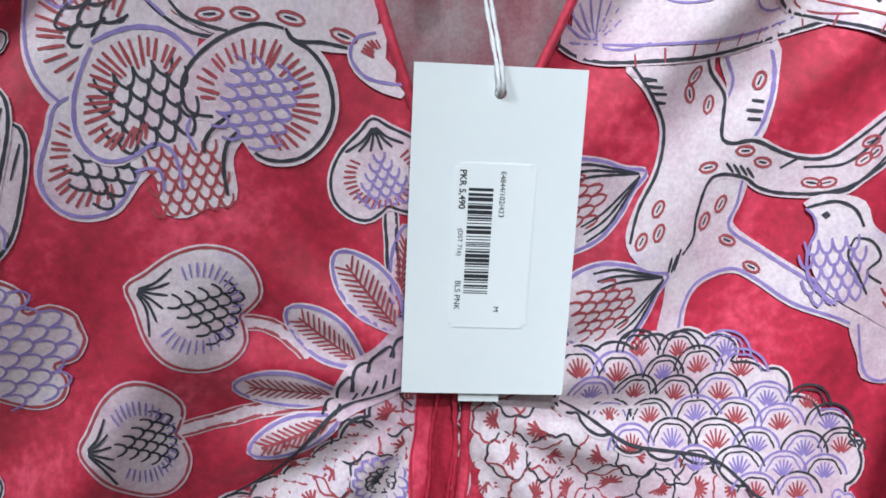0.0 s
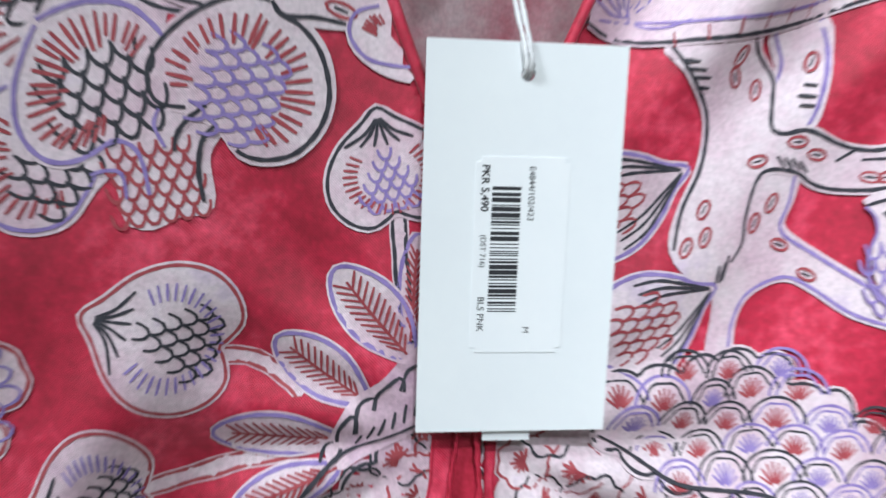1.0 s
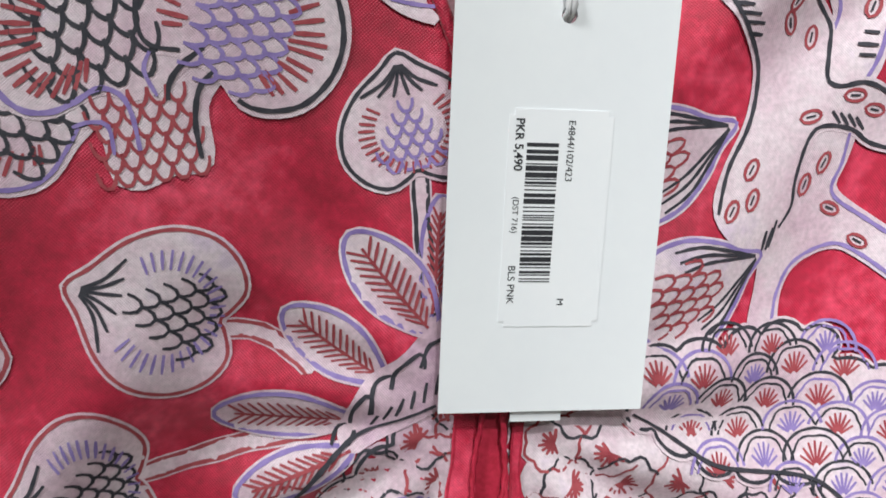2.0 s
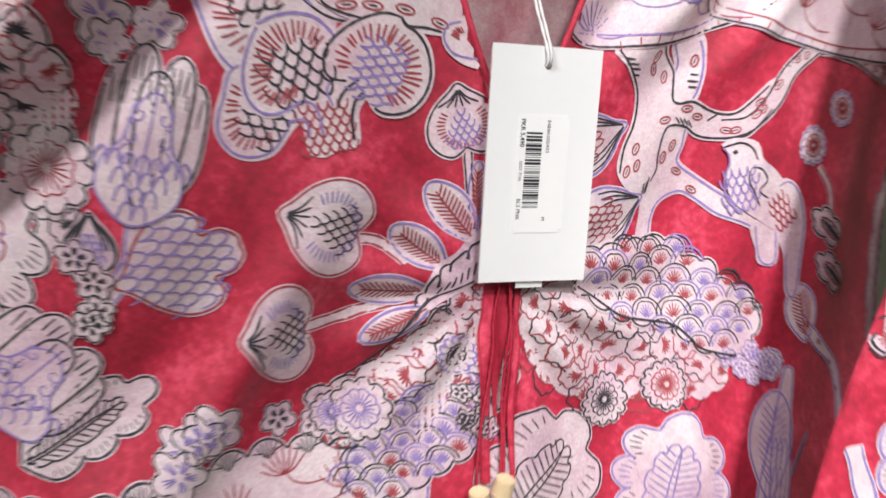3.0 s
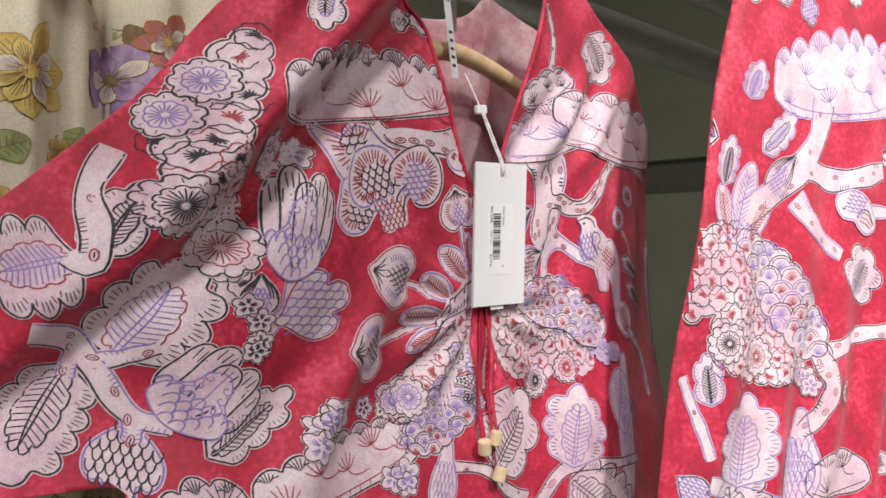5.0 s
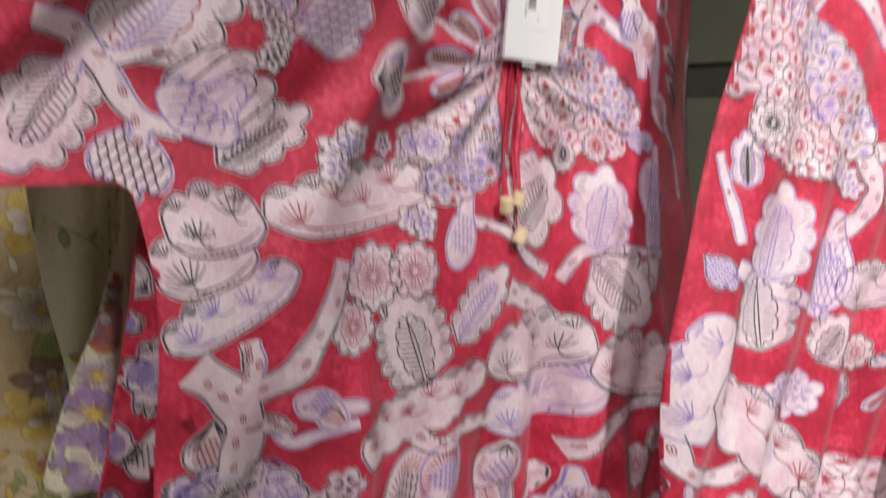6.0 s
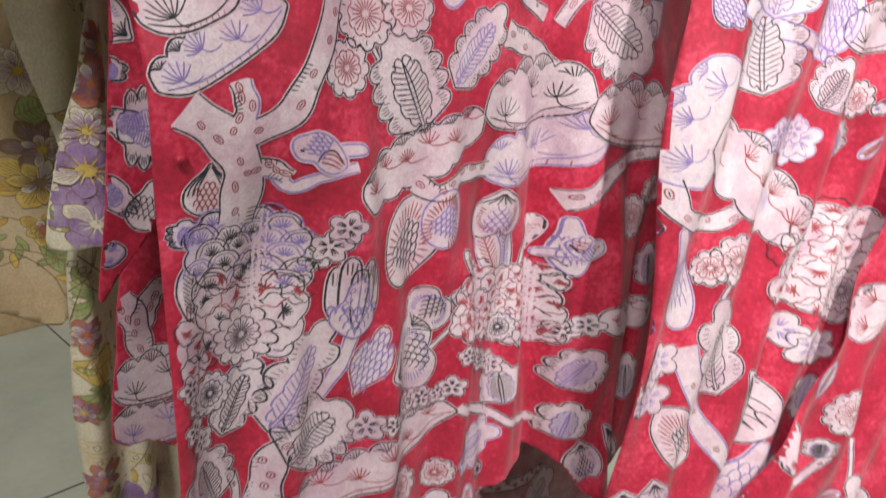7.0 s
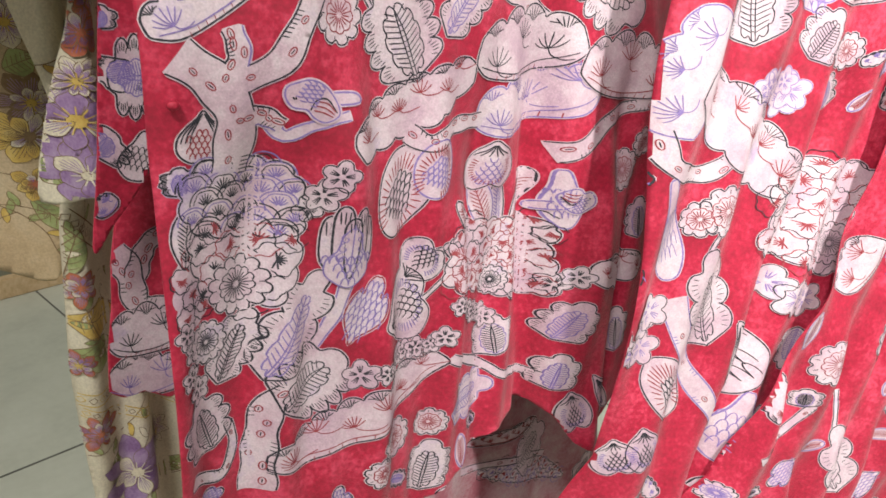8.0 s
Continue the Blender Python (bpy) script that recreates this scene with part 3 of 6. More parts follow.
def scatter(on, x0, x1, z0, z1, tries, size):
    """Small flowers, leaves and buds in the gaps of the print."""
    for _ in range(tries):
        r = size * (0.6 + 0.8 * dice.random())
        p = np.array((x0 + (x1 - x0) * dice.random(), z0 + (z1 - z0) * dice.random()))
        if any(n == on[1].name and np.all(np.abs(p - c) < h * 0.9 + r * 0.85) for n, c, h in TAKEN):
            continue
        g = dice.random() * 6.28
        d = r * np.array((math.cos(g), math.sin(g)))
        kind = dice.randrange(6)
        if kind == 0:
            rosette(on, p, r * 0.8, dice.choice((9, 10, 11)), dice.choice((D, L)), dice.choice((R, L)))
        elif kind == 1:
            lobed(on, p - d, p + d, r * 0.75, 3, D, L, 1, dice.choice((D, L)))
        elif kind == 2:
            heart(on, p - d, p + d, r * 0.85, D, D, 1, L)
        elif kind == 3:
            leaf(on, p - d, p + d, r * 0.45, L, R)
        elif kind == 4:
            netleaf(on, p - d, p + d, r * 0.7, D, L)
        else:
            cloud(on, p - d, p + d, r * 0.6, 4, dice.choice((R, D, L)), D, 1, True)


def cloud(on, p0, p1, w, lobes=6, tufts=R, edge=D, layer=1, both=False, low=0.35, flip=1):
    """A long scalloped crown with tufts in it; both: lobes all round."""
    m = Drawing(on, layer, p0, p1, w * flip)
    top = []
    for i in range(lobes):
        for k in (0.02, 0.1, 0.28, 0.5, 0.72, 0.9, 0.98):
            s = (i + k) / lobes
            top.append((s, (0.45 + 0.55 * math.sin(math.pi * (0.08 + 0.84 * s))) * (0.76 + 0.28 * math.sin(math.pi * k) ** 0.5)))
    if both:
        bottom = [(a, -b * 0.9) for a, b in top[::-1]]
    else:
        bottom = [(1.0, -0.05), (0.85, -low * 0.8), (0.6, -low), (0.35, -low), (0.12, -low * 0.7), (0.0, -0.02)]
    m.shape([(-0.02, 0.15)] + top + [(1.03, 0.12)] + bottom, edge, 0.0009, smooth=3)
    for i in range(lobes):
        s = (i + 0.5) / lobes
        r = (0.45 + 0.55 * math.sin(math.pi * (0.08 + 0.84 * s)))
        for k in range(-3, 4):
            m.line([(s + k * 0.125 / lobes, r * (1.0 - 0.016 * k * k)), (s + k * 0.05 / lobes, r * (0.70 + 0.012 * k * k))], edge, 0.0006)
    if not both:
        m.line([(0.03, 0.0), (0.3, -low * 0.62), (0.65, -low * 0.66), (0.97, 0.02)], edge if tufts == D else tufts, 0.0007)
        for i in range(9):
            m.line([(0.2 + 0.07 * i, -low * 0.66), (0.19 + 0.07 * i, -low * 0.95)], R, 0.0005)
    size = min(abs(w) * 0.46, 0.013)
    count = max(2, int(m.len / (size * 1.9)))
    for i in range(count):
        s, b = (i + 0.6) / (count + 0.2), (0.36 if i % 2 else 0.02) + 0.15 * (dice.random() - 0.5)
        turn = 0.6 * (dice.random() - 0.5) + (math.pi if flip < 0 else 0)
        m.tuft(s, b, size * (0.75 + 0.4 * dice.random()), tufts, dice.choice((6, 7, 8)), turn)
        m.line([(s, b), (s + 0.02, b - 0.14), (s + 0.07, b - 0.22), (s + 0.13, b - 0.2)], tufts, 0.0006)
    return m.done("printed_cloud", on[1])
# ---- how each garment hangs: depth y of the cloth over (x, z) ----
def bump(v, mid, half):
    """A smooth bump, 1 in the middle and fading over half."""
    return np.exp(-((v - mid) / half) ** 2)


def step(v, at, soft):
    return 1 / (1 + np.exp(-np.clip((v - at) / soft, -40, 40)))


def bend(v, soft):
    """0 for negative v, v for positive v, with a soft knee."""
    return soft * np.logaddexp(0, v / soft)


def fold(x, at, wide, deep):
    """A soft pleat: the cloth sinks back over a width and then comes forward again at its edge."""
    return deep * np.clip((x - at + wide) / wide, 0, 1) ** 1.4 * step(at - x, 0.0, 0.004)


def front_depth(x, z):
    x, z = np.asarray(x, float), np.asarray(z, float)
    y = -0.012 + 0.007 * step(z, 1.33, 0.03) + 0.85 * bend(-0.165 - x, 0.02) * (0.35 + 0.65 * step(z, 1.24, 0.03))
    y = y + 0.4 * bend(x - 0.19, 0.012) - 0.022 * step(-z, -1.27, 0.03) * step(x, 0.0, 0.03)
    low = step(-z, -1.17, 0.035)
    y = y + low * (fold(x, 0.064 - 0.06 * (z - 1.0), 0.11, 0.042) + 0.014 * bump(x, -0.190, 0.024) * step(1.12 - z, 0, 0.02))
    y = y - low * 0.014 * bump(x, 0.125, 0.035)
    y = y + low * (0.007 * np.sin(88 * x + 9 * z + 0.8 * np.sin(11 * z)) + 0.0025 * np.sin(190 * x - 14 * z)) * (0.4 + 0.6 * step(1.15 - z, 0, 0.06))
    top = step(z, 1.35, 0.03)
    y = y + top * (-0.011 * bump(x - 0.35 * (z - 1.512), -0.178, 0.018) + 0.008 * bump(x - 0.35 * (z - 1.512), -0.210, 0.018))
    y = y - 0.020 * bump(x - 0.8 * (z - 1.36), -0.266, 0.018) * step(z, 1.30, 0.03) + 0.016 * bump(x - 0.8 * (z - 1.36), -0.228, 0.016) * step(z, 1.30, 0.03)
    y = y - 0.010 * bump(x - 0.55 * (z - 1.36), -0.098, 0.014) * bump(z, 1.31, 0.06) + 0.006 * bump(x - 0.55 * (z - 1.36), -0.128, 0.016) * bump(z, 1.31, 0.06)
    y = y - 0.005 * bump(x + 0.5 * (z - 1.30), 0.075, 0.012) * bump(z, 1.27, 0.06) + 0.005 * bump(x + 0.3 * (z - 1.30), 0.045, 0.014) * bump(z, 1.25, 0.06)
    y = y + 0.004 * np.sin(75 * (x - 0.5 * z)) * step(z, 1.5, 0.02) * step(-x, 0.05, 0.02)
    across = x - 0.8 * (z - 1.47)
    y = y + (0.007 * bump(across, 0.035, 0.010) - 0.009 * bump(across, 0.06, 0.011) + 0.007 * bump(across, 0.086, 0.011) - 0.007 * bump(across, 0.112, 0.012)) * bump(z, 1.49, 0.045)
    y = y + 0.014 * bump(x, -0.190, 0.022) * bump(z, 1.02, 0.12)
    y = y + 0.016 * bump(z, 1.305, 0.055) * step(-x, 0.02, 0.03)
    r, turn = np.hypot(x + 0.012, z - 1.352), np.arctan2(x + 0.012, 1.352 - z)
    y = y + 0.0036 * np.sin(13 * turn + 1) * np.exp(-((r - 0.05) / 0.035) ** 2) * step(r, 0.022, 0.004) * (0.45 + 0.55 * step(-z, -1.345, 0.012))
    y = y - 0.006 * bump(x + 0.35 * (z - 1.3), -0.20, 0.012) * bump(z, 1.32, 0.05)
    y = y + 0.0030 * np.sin(41 * x + 9 * z + 1.5 * np.sin(17 * z)) + 0.0012 * np.sin(90 * x - 31 * z)
    return y


def right_edge(z):
    """Where the neighbouring tunic's near side turns back, along its height."""
    return 0.077 + 0.20 * bend(z - 1.2, 0.04) - 0.04 * bend(1.0 - z, 0.04)


def right_depth(x, z):
    x, z = np.asarray(x, float), np.asarray(z, float)
    y = -0.105 - 0.23 * (x - 0.104) + 1.2 * bend(right_edge(z) - x, 0.003)
    groove = 0.200 + 0.33 * (z - 0.774) - 0.18 * (z - 0.774) ** 2
    y = y + 0.030 * bump(x, groove - 0.006, 0.017) * step(-z, -1.12, 0.02)
    y = y + 0.0065 * np.sin(95 * (x - 0.22 * z)) * step(-z, -1.35, 0.08) + 0.002 * np.sin(57 * x + 21 * z)
    return y


def overlap_depth(x, z):
    x, z = np.asarray(x, float), np.asarray(z, float)
    return right_depth(x, z) - 0.022 + 0.003 * np.sin(90 * x + 25 * z)


def side_depth(x, z):
    x, z = np.asarray(x, float), np.asarray(z, float)
    return 0.075 + 0.35 * bend(-0.225 - x, 0.02) + 0.004 * np.sin(60 * x + 8 * z)


def cream_depth(x, z):
    x, z = np.asarray(x, float), np.asarray(z, float)
    return 0.20 + 0.024 * np.sin(48 * x + 2.5 * z) + 0.010 * np.sin(131 * x - 5 * z + 1)


def far_cream_depth(x, z):
    x, z = np.asarray(x, float), np.asarray(z, float)
    return 0.25 + 0.016 * np.sin(55 * x + 3 * z)


def cream_cuff_depth(x, z):
    return cream_depth(x, z) - 0.045


def lower_sleeve_depth(x, z):
    return side_depth(x, z) + 0.03

# ---- the room ----
def slab(name, x0, x1, y0, y1, z0, z1, mat, label, bevel=0.0):
    ob = part(name, box(x0, x1, y0, y1, z0, z1, bevel), mat)
    return tagged(ob, label, "", "", "structure")


slab("floor", -3.2, 3.2, -4.2, 2.5, -0.1, 0, FLOOR, "pale grey stone floor of the shop")
slab("wall_north", -3.2, 3.2, 2.4, 2.5, 0, 2.8, WALL, "grey-green painted wall at the back")
slab("baseboard", -3.19, 3.19, 2.36, 2.4, 0, 0.07, WOOD, "light wooden skirting at the foot of the wall", 0.004)
slab("wall_west", -3.3, -3.2, -4.2, 2.5, 0, 2.8, PLASTER, "plain white shop wall")
slab("wall_east", 3.2, 3.3, -4.2, 2.5, 0, 1.69, WALL, "grey-green painted wall below a dark groove")
slab("wall_east_upper", 3.2, 3.3, -4.2, 2.5, 1.86, 2.8, WALL, "grey-green painted wall above a dark groove")
slab("trim", 3.27, 3.3, -4.2, 2.5, 1.69, 1.86, GROOVE, "dark recessed groove along the wall")
slab("wall_south", -3.3, 3.3, -4.3, -4.2, 0, 2.8, PLASTER, "plain white shop wall")
slab("ceiling", -3.3, 3.3, -4.3, 2.5, 2.8, 2.9, PLASTER, "plain white ceiling")
for k in range(7):
    slab("floor_joint", -3.2 + 0.9 * k, -3.194 + 0.9 * k, -4.2, 2.36, 0.0, 0.0008, GROOVE, "thin dark joint between floor slabs")
for k in range(7):
    slab("floor_joint", -3.2, 3.2, -4.0 + 0.9 * k, -3.994 + 0.9 * k, 0.0, 0.0012, GROOVE, "thin dark joint between floor slabs")

# ---- hanging garments ----
tunic = thing("tunic", "pink-red cotton tunic printed with trees and flowers, on a hanger", "tunic", "printed tunics", (0, 0.02, 0.8))
tunic.location = (0, 0, 0)
FRONT = cloth("front_panel", [(-0.236, 0.80), (-0.12, 0.79), (-0.05, 0.825), (0.03, 0.85), (0.072, 0.856), (0.1, 0.815), (0.128, 0.803), (0.165, 0.83), (0.225, 0.87),
    (0.232, 1.1), (0.245, 1.3), (0.24, 1.44), (0.215, 1.51), (0.15, 1.575), (0.075, 1.61), (0.05, 1.56), (0.014, 1.461), (-0.012, 1.41), (-0.035, 1.46), (-0.066, 1.544),
    (-0.09, 1.61), (-0.14, 1.585), (-0.195, 1.53), (-0.23, 1.476), (-0.303, 1.402), (-0.345, 1.36), (-0.345, 1.262), (-0.252, 1.262), (-0.236, 1.245), (-0.234, 1.1)],
    front_depth, RED, tunic, closed_curve=3)


def back_depth(x, z):
    return 0.055 + 0.006 * np.sin(50 * np.asarray(x) + 6 * np.asarray(z)) + 0.25 * bend(-np.asarray(x) - 0.2, 0.02)


BACK = cloth("back_panel", [(-0.15, 0.58), (0.0, 0.56), (0.30, 0.56), (0.27, 0.9), (0.23, 1.2), (0.22, 1.5), (0.15, 1.57), (0.07, 1.60), (0.03, 1.575), (-0.01, 1.567), (-0.05, 1.575), (-0.09, 1.60), (-0.13, 1.57), (-0.15, 1.48), (-0.15, 1.2)],
    back_depth, REVERSE, tunic, closed_curve=3, gap=0.008)
SIDE = cloth("side_panel", [(-0.2107, 1.3116), (-0.1709, 1.3172), (-0.1873, 1.1687), (-0.1992, 1.1025), (-0.2296, 1.0614), (-0.2418, 1.0464), (-0.2405, 1.0634), (-0.2325, 1.1068), (-0.2221, 1.2003)], side_depth, RED, tunic, closed_curve=2)
CUFF = cloth("lower_sleeve", [(-0.1701, 1.1173), (-0.1889, 1.0904), (-0.2171, 1.0505), (-0.2248, 0.9986), (-0.2348, 0.9361), (-0.2102, 0.9267), (-0.1784, 0.9209), (-0.1699, 1.0519)], lower_sleeve_depth, RED, tunic, closed_curve=2)

neighbour = thing("tunic", "same pink-red printed cotton tunic hanging nearer on the rail", "tunic", "printed tunics")
RIGHT = cloth("front_panel", [(0.045, 0.62), (0.6, 0.62), (0.6, 1.3), (0.50, 1.58), (0.2, 1.67), (0.165, 1.645), (0.147, 1.57), (0.123, 1.45), (0.088, 1.27), (0.075, 1.16), (0.073, 1.02), (0.066, 0.84)], right_depth, RED, neighbour, closed_curve=3, gap=0.004)
third = thing("tunic", "sleeve side of another pink-red printed tunic overlapping its neighbour", "tunic", "printed tunics")
OVERLAP = cloth("sleeve", [(0.14, 0.60), (0.6, 0.60), (0.6, 1.25), (0.36, 1.20), (0.322, 1.10), (0.308, 1.03), (0.270, 0.936), (0.234, 0.856), (0.202, 0.774)], overlap_depth, RED, third, closed_curve=3, gap=0.004)

cream_tunic = thing("tunic", "cream cotton tunic printed with violet and ochre flowers", "tunic", "cream tunics")
CREAM_BODY = cloth("body_panel", [(-0.0664, 0.6830), (-0.0309, 1.0389), (0.10, 1.70), (-0.31, 1.70), (-0.31, 1.42), (-0.26, 1.30), (-0.235, 1.18), (-0.2229, 1.1043), (-0.2286, 1.0365), (-0.2305, 0.9931), (-0.2335, 0.9072), (-0.2301, 0.8016), (-0.2245, 0.7643)], cream_depth, CREAM, cream_tunic, back=CREAM, closed_curve=3, gap=0.006)
CREAM_CUFF = cloth("sleeve", [(-0.1758, 1.2987), (-0.1371, 1.3022), (-0.1549, 1.0557), (-0.2205, 1.0680), (-0.2343, 1.0617), (-0.2449, 1.0657), (-0.2332, 1.1365), (-0.2248, 1.1709), (-0.2144, 1.2148)], cream_cuff_depth, CREAM, cream_tunic, back=CREAM, closed_curve=3, gap=0.006)
tan_tunic = thing("tunic", "tan cotton tunic printed with ochre flowers, hanging further back", "tunic", "cream tunics")
TAN_BODY = cloth("body_panel", [(-0.3590, 1.0190), (-0.2955, 1.0033), (-0.2336, 0.9711), (-0.2107, 0.9717), (-0.2025, 1.0303), (-0.1668, 1.1420), (-0.12, 1.45), (-0.12, 1.70), (-0.42, 1.70), (-0.42, 1.3)], far_cream_depth, TAN, tan_tunic, back=TAN, closed_curve=3, gap=0.006)

CREAM_INKS = (CREAM, SEPIA, VIOLET, OCHRE, SAGE, CORAL)


def bloom(on, p0, r, petals=6, petal=2, heart=3, layer=1):
    """A large painted flower with veined, overlapping petals."""
    m = Drawing(on, layer, p0, (p0[0], p0[1] + r), r, CREAM_INKS)
    turn = dice.random() * 6
    vein = 1 if petal in (0, 3, 4) else 2
    for ring, size in ((0, 1.0), (1, 0.62)):
        for i in range(petals):
            g = turn + 2 * math.pi * (i + 0.5 * ring) / petals + 0.25 * (dice.random() - 0.5)
            c, s, k = math.cos(g), math.sin(g), size * (0.8 + 0.35 * dice.random())
            wide = 1.75 / petals * size * (0.8 + 0.4 * dice.random())
            edge = [(a * k * c - b * s, a * k * s + b * c) for a, b in mirrored([(0.06, 0.0), (0.3, wide * 0.5), (0.6, wide), (0.82, wide * 0.85), (0.95, wide * 0.35), (1.03, 0.0)])]
            tint = petal if ring == 0 or dice.random() < 0.5 else 0
            m.shape(edge, 1, 0.0003, 0, 3, tint)
            for b in (-0.7, -0.42, -0.15, 0.15, 0.42, 0.7):
                e = 0.9 - 0.35 * abs(b)
                m.line([(0.15 * k * c, 0.15 * k * s), (0.5 * k * c - 0.8 * b * wide * s, 0.5 * k * s + 0.8 * b * wide * c), (e * k * c - b * wide * s, e * k * s + b * wide * c)], vein if tint else 2, 0.00035, 3)
    m.shape(scalloped((0, 0), 0.15, 0.15, 7, 0.2), 1, 0.0003, 0, 2, heart)
    for i in range(11):
        g = i * 0.57
        m.line([(0.08 * math.cos(g), 0.08 * math.sin(g)), (0.3 * math.cos(g), 0.3 * math.sin(g))], heart, 0.0006)
    return m.done("printed_bloom", on[1])


def vines(on, x0, x1, z0, z1, n):
    """Fine sepia stems with small leaves."""
    for _ in range(n):
        m = Drawing(on, 0, (0, 0), (0, 1), 1, CREAM_INKS)
        p, g = np.array((x0 + (x1 - x0) * dice.random(), z0 + (z1 - z0) * dice.random())), dice.random() * 6
        pts = [p]
        for k in range(5):
            g += 0.9 * (dice.random() - 0.5)
            pts.append(pts[-1] + 0.018 * np.array((math.cos(g), math.sin(g))))
        run = curve(pts, False, 6)
        m.ink(run, 1, 0.0006)
        for k in range(3, len(run) - 2, 5):
            t = run[k + 1] - run[k]
            t = t / np.hypot(*t)
            side = np.array((-t[1], t[0])) * dice.choice((-1, 1))
            tip = run[k] + 0.011 * (side + 0.6 * t)
            mid = (run[k] + tip) / 2
            q = curve([run[k], mid + 0.003 * t, tip, mid - 0.003 * t], True, 4)
            m.fill(q, dice.choice((3, 4, 4, 0)), 0.0)
            m.ink(np.r_[q, q[:1]], 1, 0.0004, False)
        m.done("printed_vine", on[1])


def spray(on, p0, p1, w, slot=4, layer=0):
    """A painted leaf with its midrib."""
    m = Drawing(on, layer, p0, p1, max(w, 0.004), CREAM_INKS)
    m.shape(mirrored([(0, 0), (0.2, 0.55), (0.5, 0.95), (0.8, 0.6), (1.02, 0)]), 1, 0.0005, 0, 4, slot)
    m.line([(0, 0), (0.5, 0.05), (0.95, 0)], 1, 0.0005)
    for i in range(5):
        for sgn in (-1, 1):
            m.line([(0.15 + 0.14 * i, 0), (0.27 + 0.14 * i, sgn * 0.55)], 1, 0.0004)
    return m.done("printed_leaf", on[1])


def trellis(on, p0, p1, w, slot=3, layer=0):
    """A ruled border of small lozenges."""
    m = Drawing(on, layer, p0, p1, w, CREAM_INKS)
    for b in (-1, 1):
        m.line([(0, b), (0.5, b * 1.02), (1, b)], slot, 0.0008)
    n = max(4, int(m.len / 0.006))
    for i in range(n):
        m.line([((i + 0.1) / n, 0), ((i + 0.5) / n, 0.6), ((i + 0.9) / n, 0), ((i + 0.5) / n, -0.6), ((i + 0.1) / n, 0)], 1 if i % 2 else slot, 0.0005, 1)
    return m.done("printed_border", on[1])


# ---- the printed drawing ----

# chest, seen close
def on_front(layer):
    return Drawing(FRONT, layer, (0, 0), (0, 1), 1)


flower = on_front(0)
flower.area([(-0.1258, 1.4326), (-0.1332, 1.4407), (-0.1376, 1.4524), (-0.1403, 1.4677), (-0.1278, 1.4607), (-0.1197, 1.4675), (-0.1057, 1.4667), (-0.0920, 1.4617), (-0.0919, 1.4477), (-0.1124, 1.4319)])
flower.stroke([(-0.1268, 1.4341), (-0.1320, 1.4392), (-0.1368, 1.4500), (-0.1399, 1.4668), (-0.1273, 1.4600), (-0.1194, 1.4668), (-0.1065, 1.4659), (-0.0981, 1.4601)], L, 0.0013)
flower.rays([(-0.1253, 1.4374), (-0.1334, 1.4446), (-0.1373, 1.4557), (-0.1366, 1.4677), (-0.1211, 1.4723), (-0.1047, 1.4684)], (-0.1141, 1.4524), R, 17, 0.10, 0.55)
flower.petals((-0.1102, 1.4620), (-0.1232, 1.4509), 0.009, 3, 3, D, 0.0011)
flower.area([(-0.1224, 1.4360), (-0.1280, 1.4324), (-0.1296, 1.4252), (-0.1320, 1.4163), (-0.1312, 1.4090), (-0.1257, 1.4028), (-0.1183, 1.4015), (-0.1109, 1.4044), (-0.1058, 1.4121), (-0.1011, 1.4197), (-0.1123, 1.4255)])
flower.stroke([(-0.1228, 1.4363), (-0.1280, 1.4324), (-0.1299, 1.4236), (-0.1320, 1.4147), (-0.1309, 1.4082), (-0.1257, 1.4028), (-0.1183, 1.4017), (-0.1109, 1.4047), (-0.1058, 1.4129), (-0.1047, 1.4154)], L, 0.0012)
flower.rays([(-0.1283, 1.4308), (-0.1308, 1.4195), (-0.1309, 1.4099), (-0.1253, 1.4036), (-0.1175, 1.4027), (-0.1097, 1.4077)], (-0.1138, 1.4205), R, 15, 0.08, 0.42)
flower.petals((-0.1215, 1.4214), (-0.1081, 1.4111), 0.0075, 4, 3, D, 0.0011)
flower.area([(-0.1065, 1.4161), (-0.1002, 1.4169), (-0.0974, 1.4093), (-0.0965, 1.4049), (-0.0912, 1.4042), (-0.0856, 1.4075), (-0.0782, 1.4095), (-0.0794, 1.4220), (-0.0740, 1.4321), (-0.0805, 1.4357), (-0.0949, 1.4299), (-0.1027, 1.4226)])
flower.petals((-0.0928, 1.4244), (-0.0888, 1.4053), 0.0098, 6, 5, R, 0.001)
flower.area([(-0.1187, 1.4504), (-0.1079, 1.4563), (-0.0976, 1.4559), (-0.0895, 1.4494), (-0.0882, 1.4400), (-0.0804, 1.4349), (-0.0820, 1.4316), (-0.0915, 1.4233), (-0.1004, 1.4237), (-0.1098, 1.4184), (-0.1153, 1.4183), (-0.1200, 1.4215), (-0.1228, 1.4280), (-0.1228, 1.4360), (-0.1205, 1.4448)])
flower.stroke([(-0.1182, 1.4511), (-0.1126, 1.4544), (-0.1056, 1.4565), (-0.0976, 1.4559), (-0.0919, 1.4521), (-0.0887, 1.4485)], L, 0.0016)
flower.stroke([(-0.1184, 1.4498), (-0.1205, 1.4448), (-0.1228, 1.4360), (-0.1226, 1.4277), (-0.1200, 1.4218), (-0.1153, 1.4183), (-0.1098, 1.4184), (-0.1051, 1.4208), (-0.1004, 1.4239), (-0.0960, 1.4227), (-0.0937, 1.4186), (-0.0921, 1.4113)], L, 0.0014)
flower.stroke([(-0.0901, 1.4322), (-0.0913, 1.4282), (-0.0886, 1.4230)], L, 0.0011)
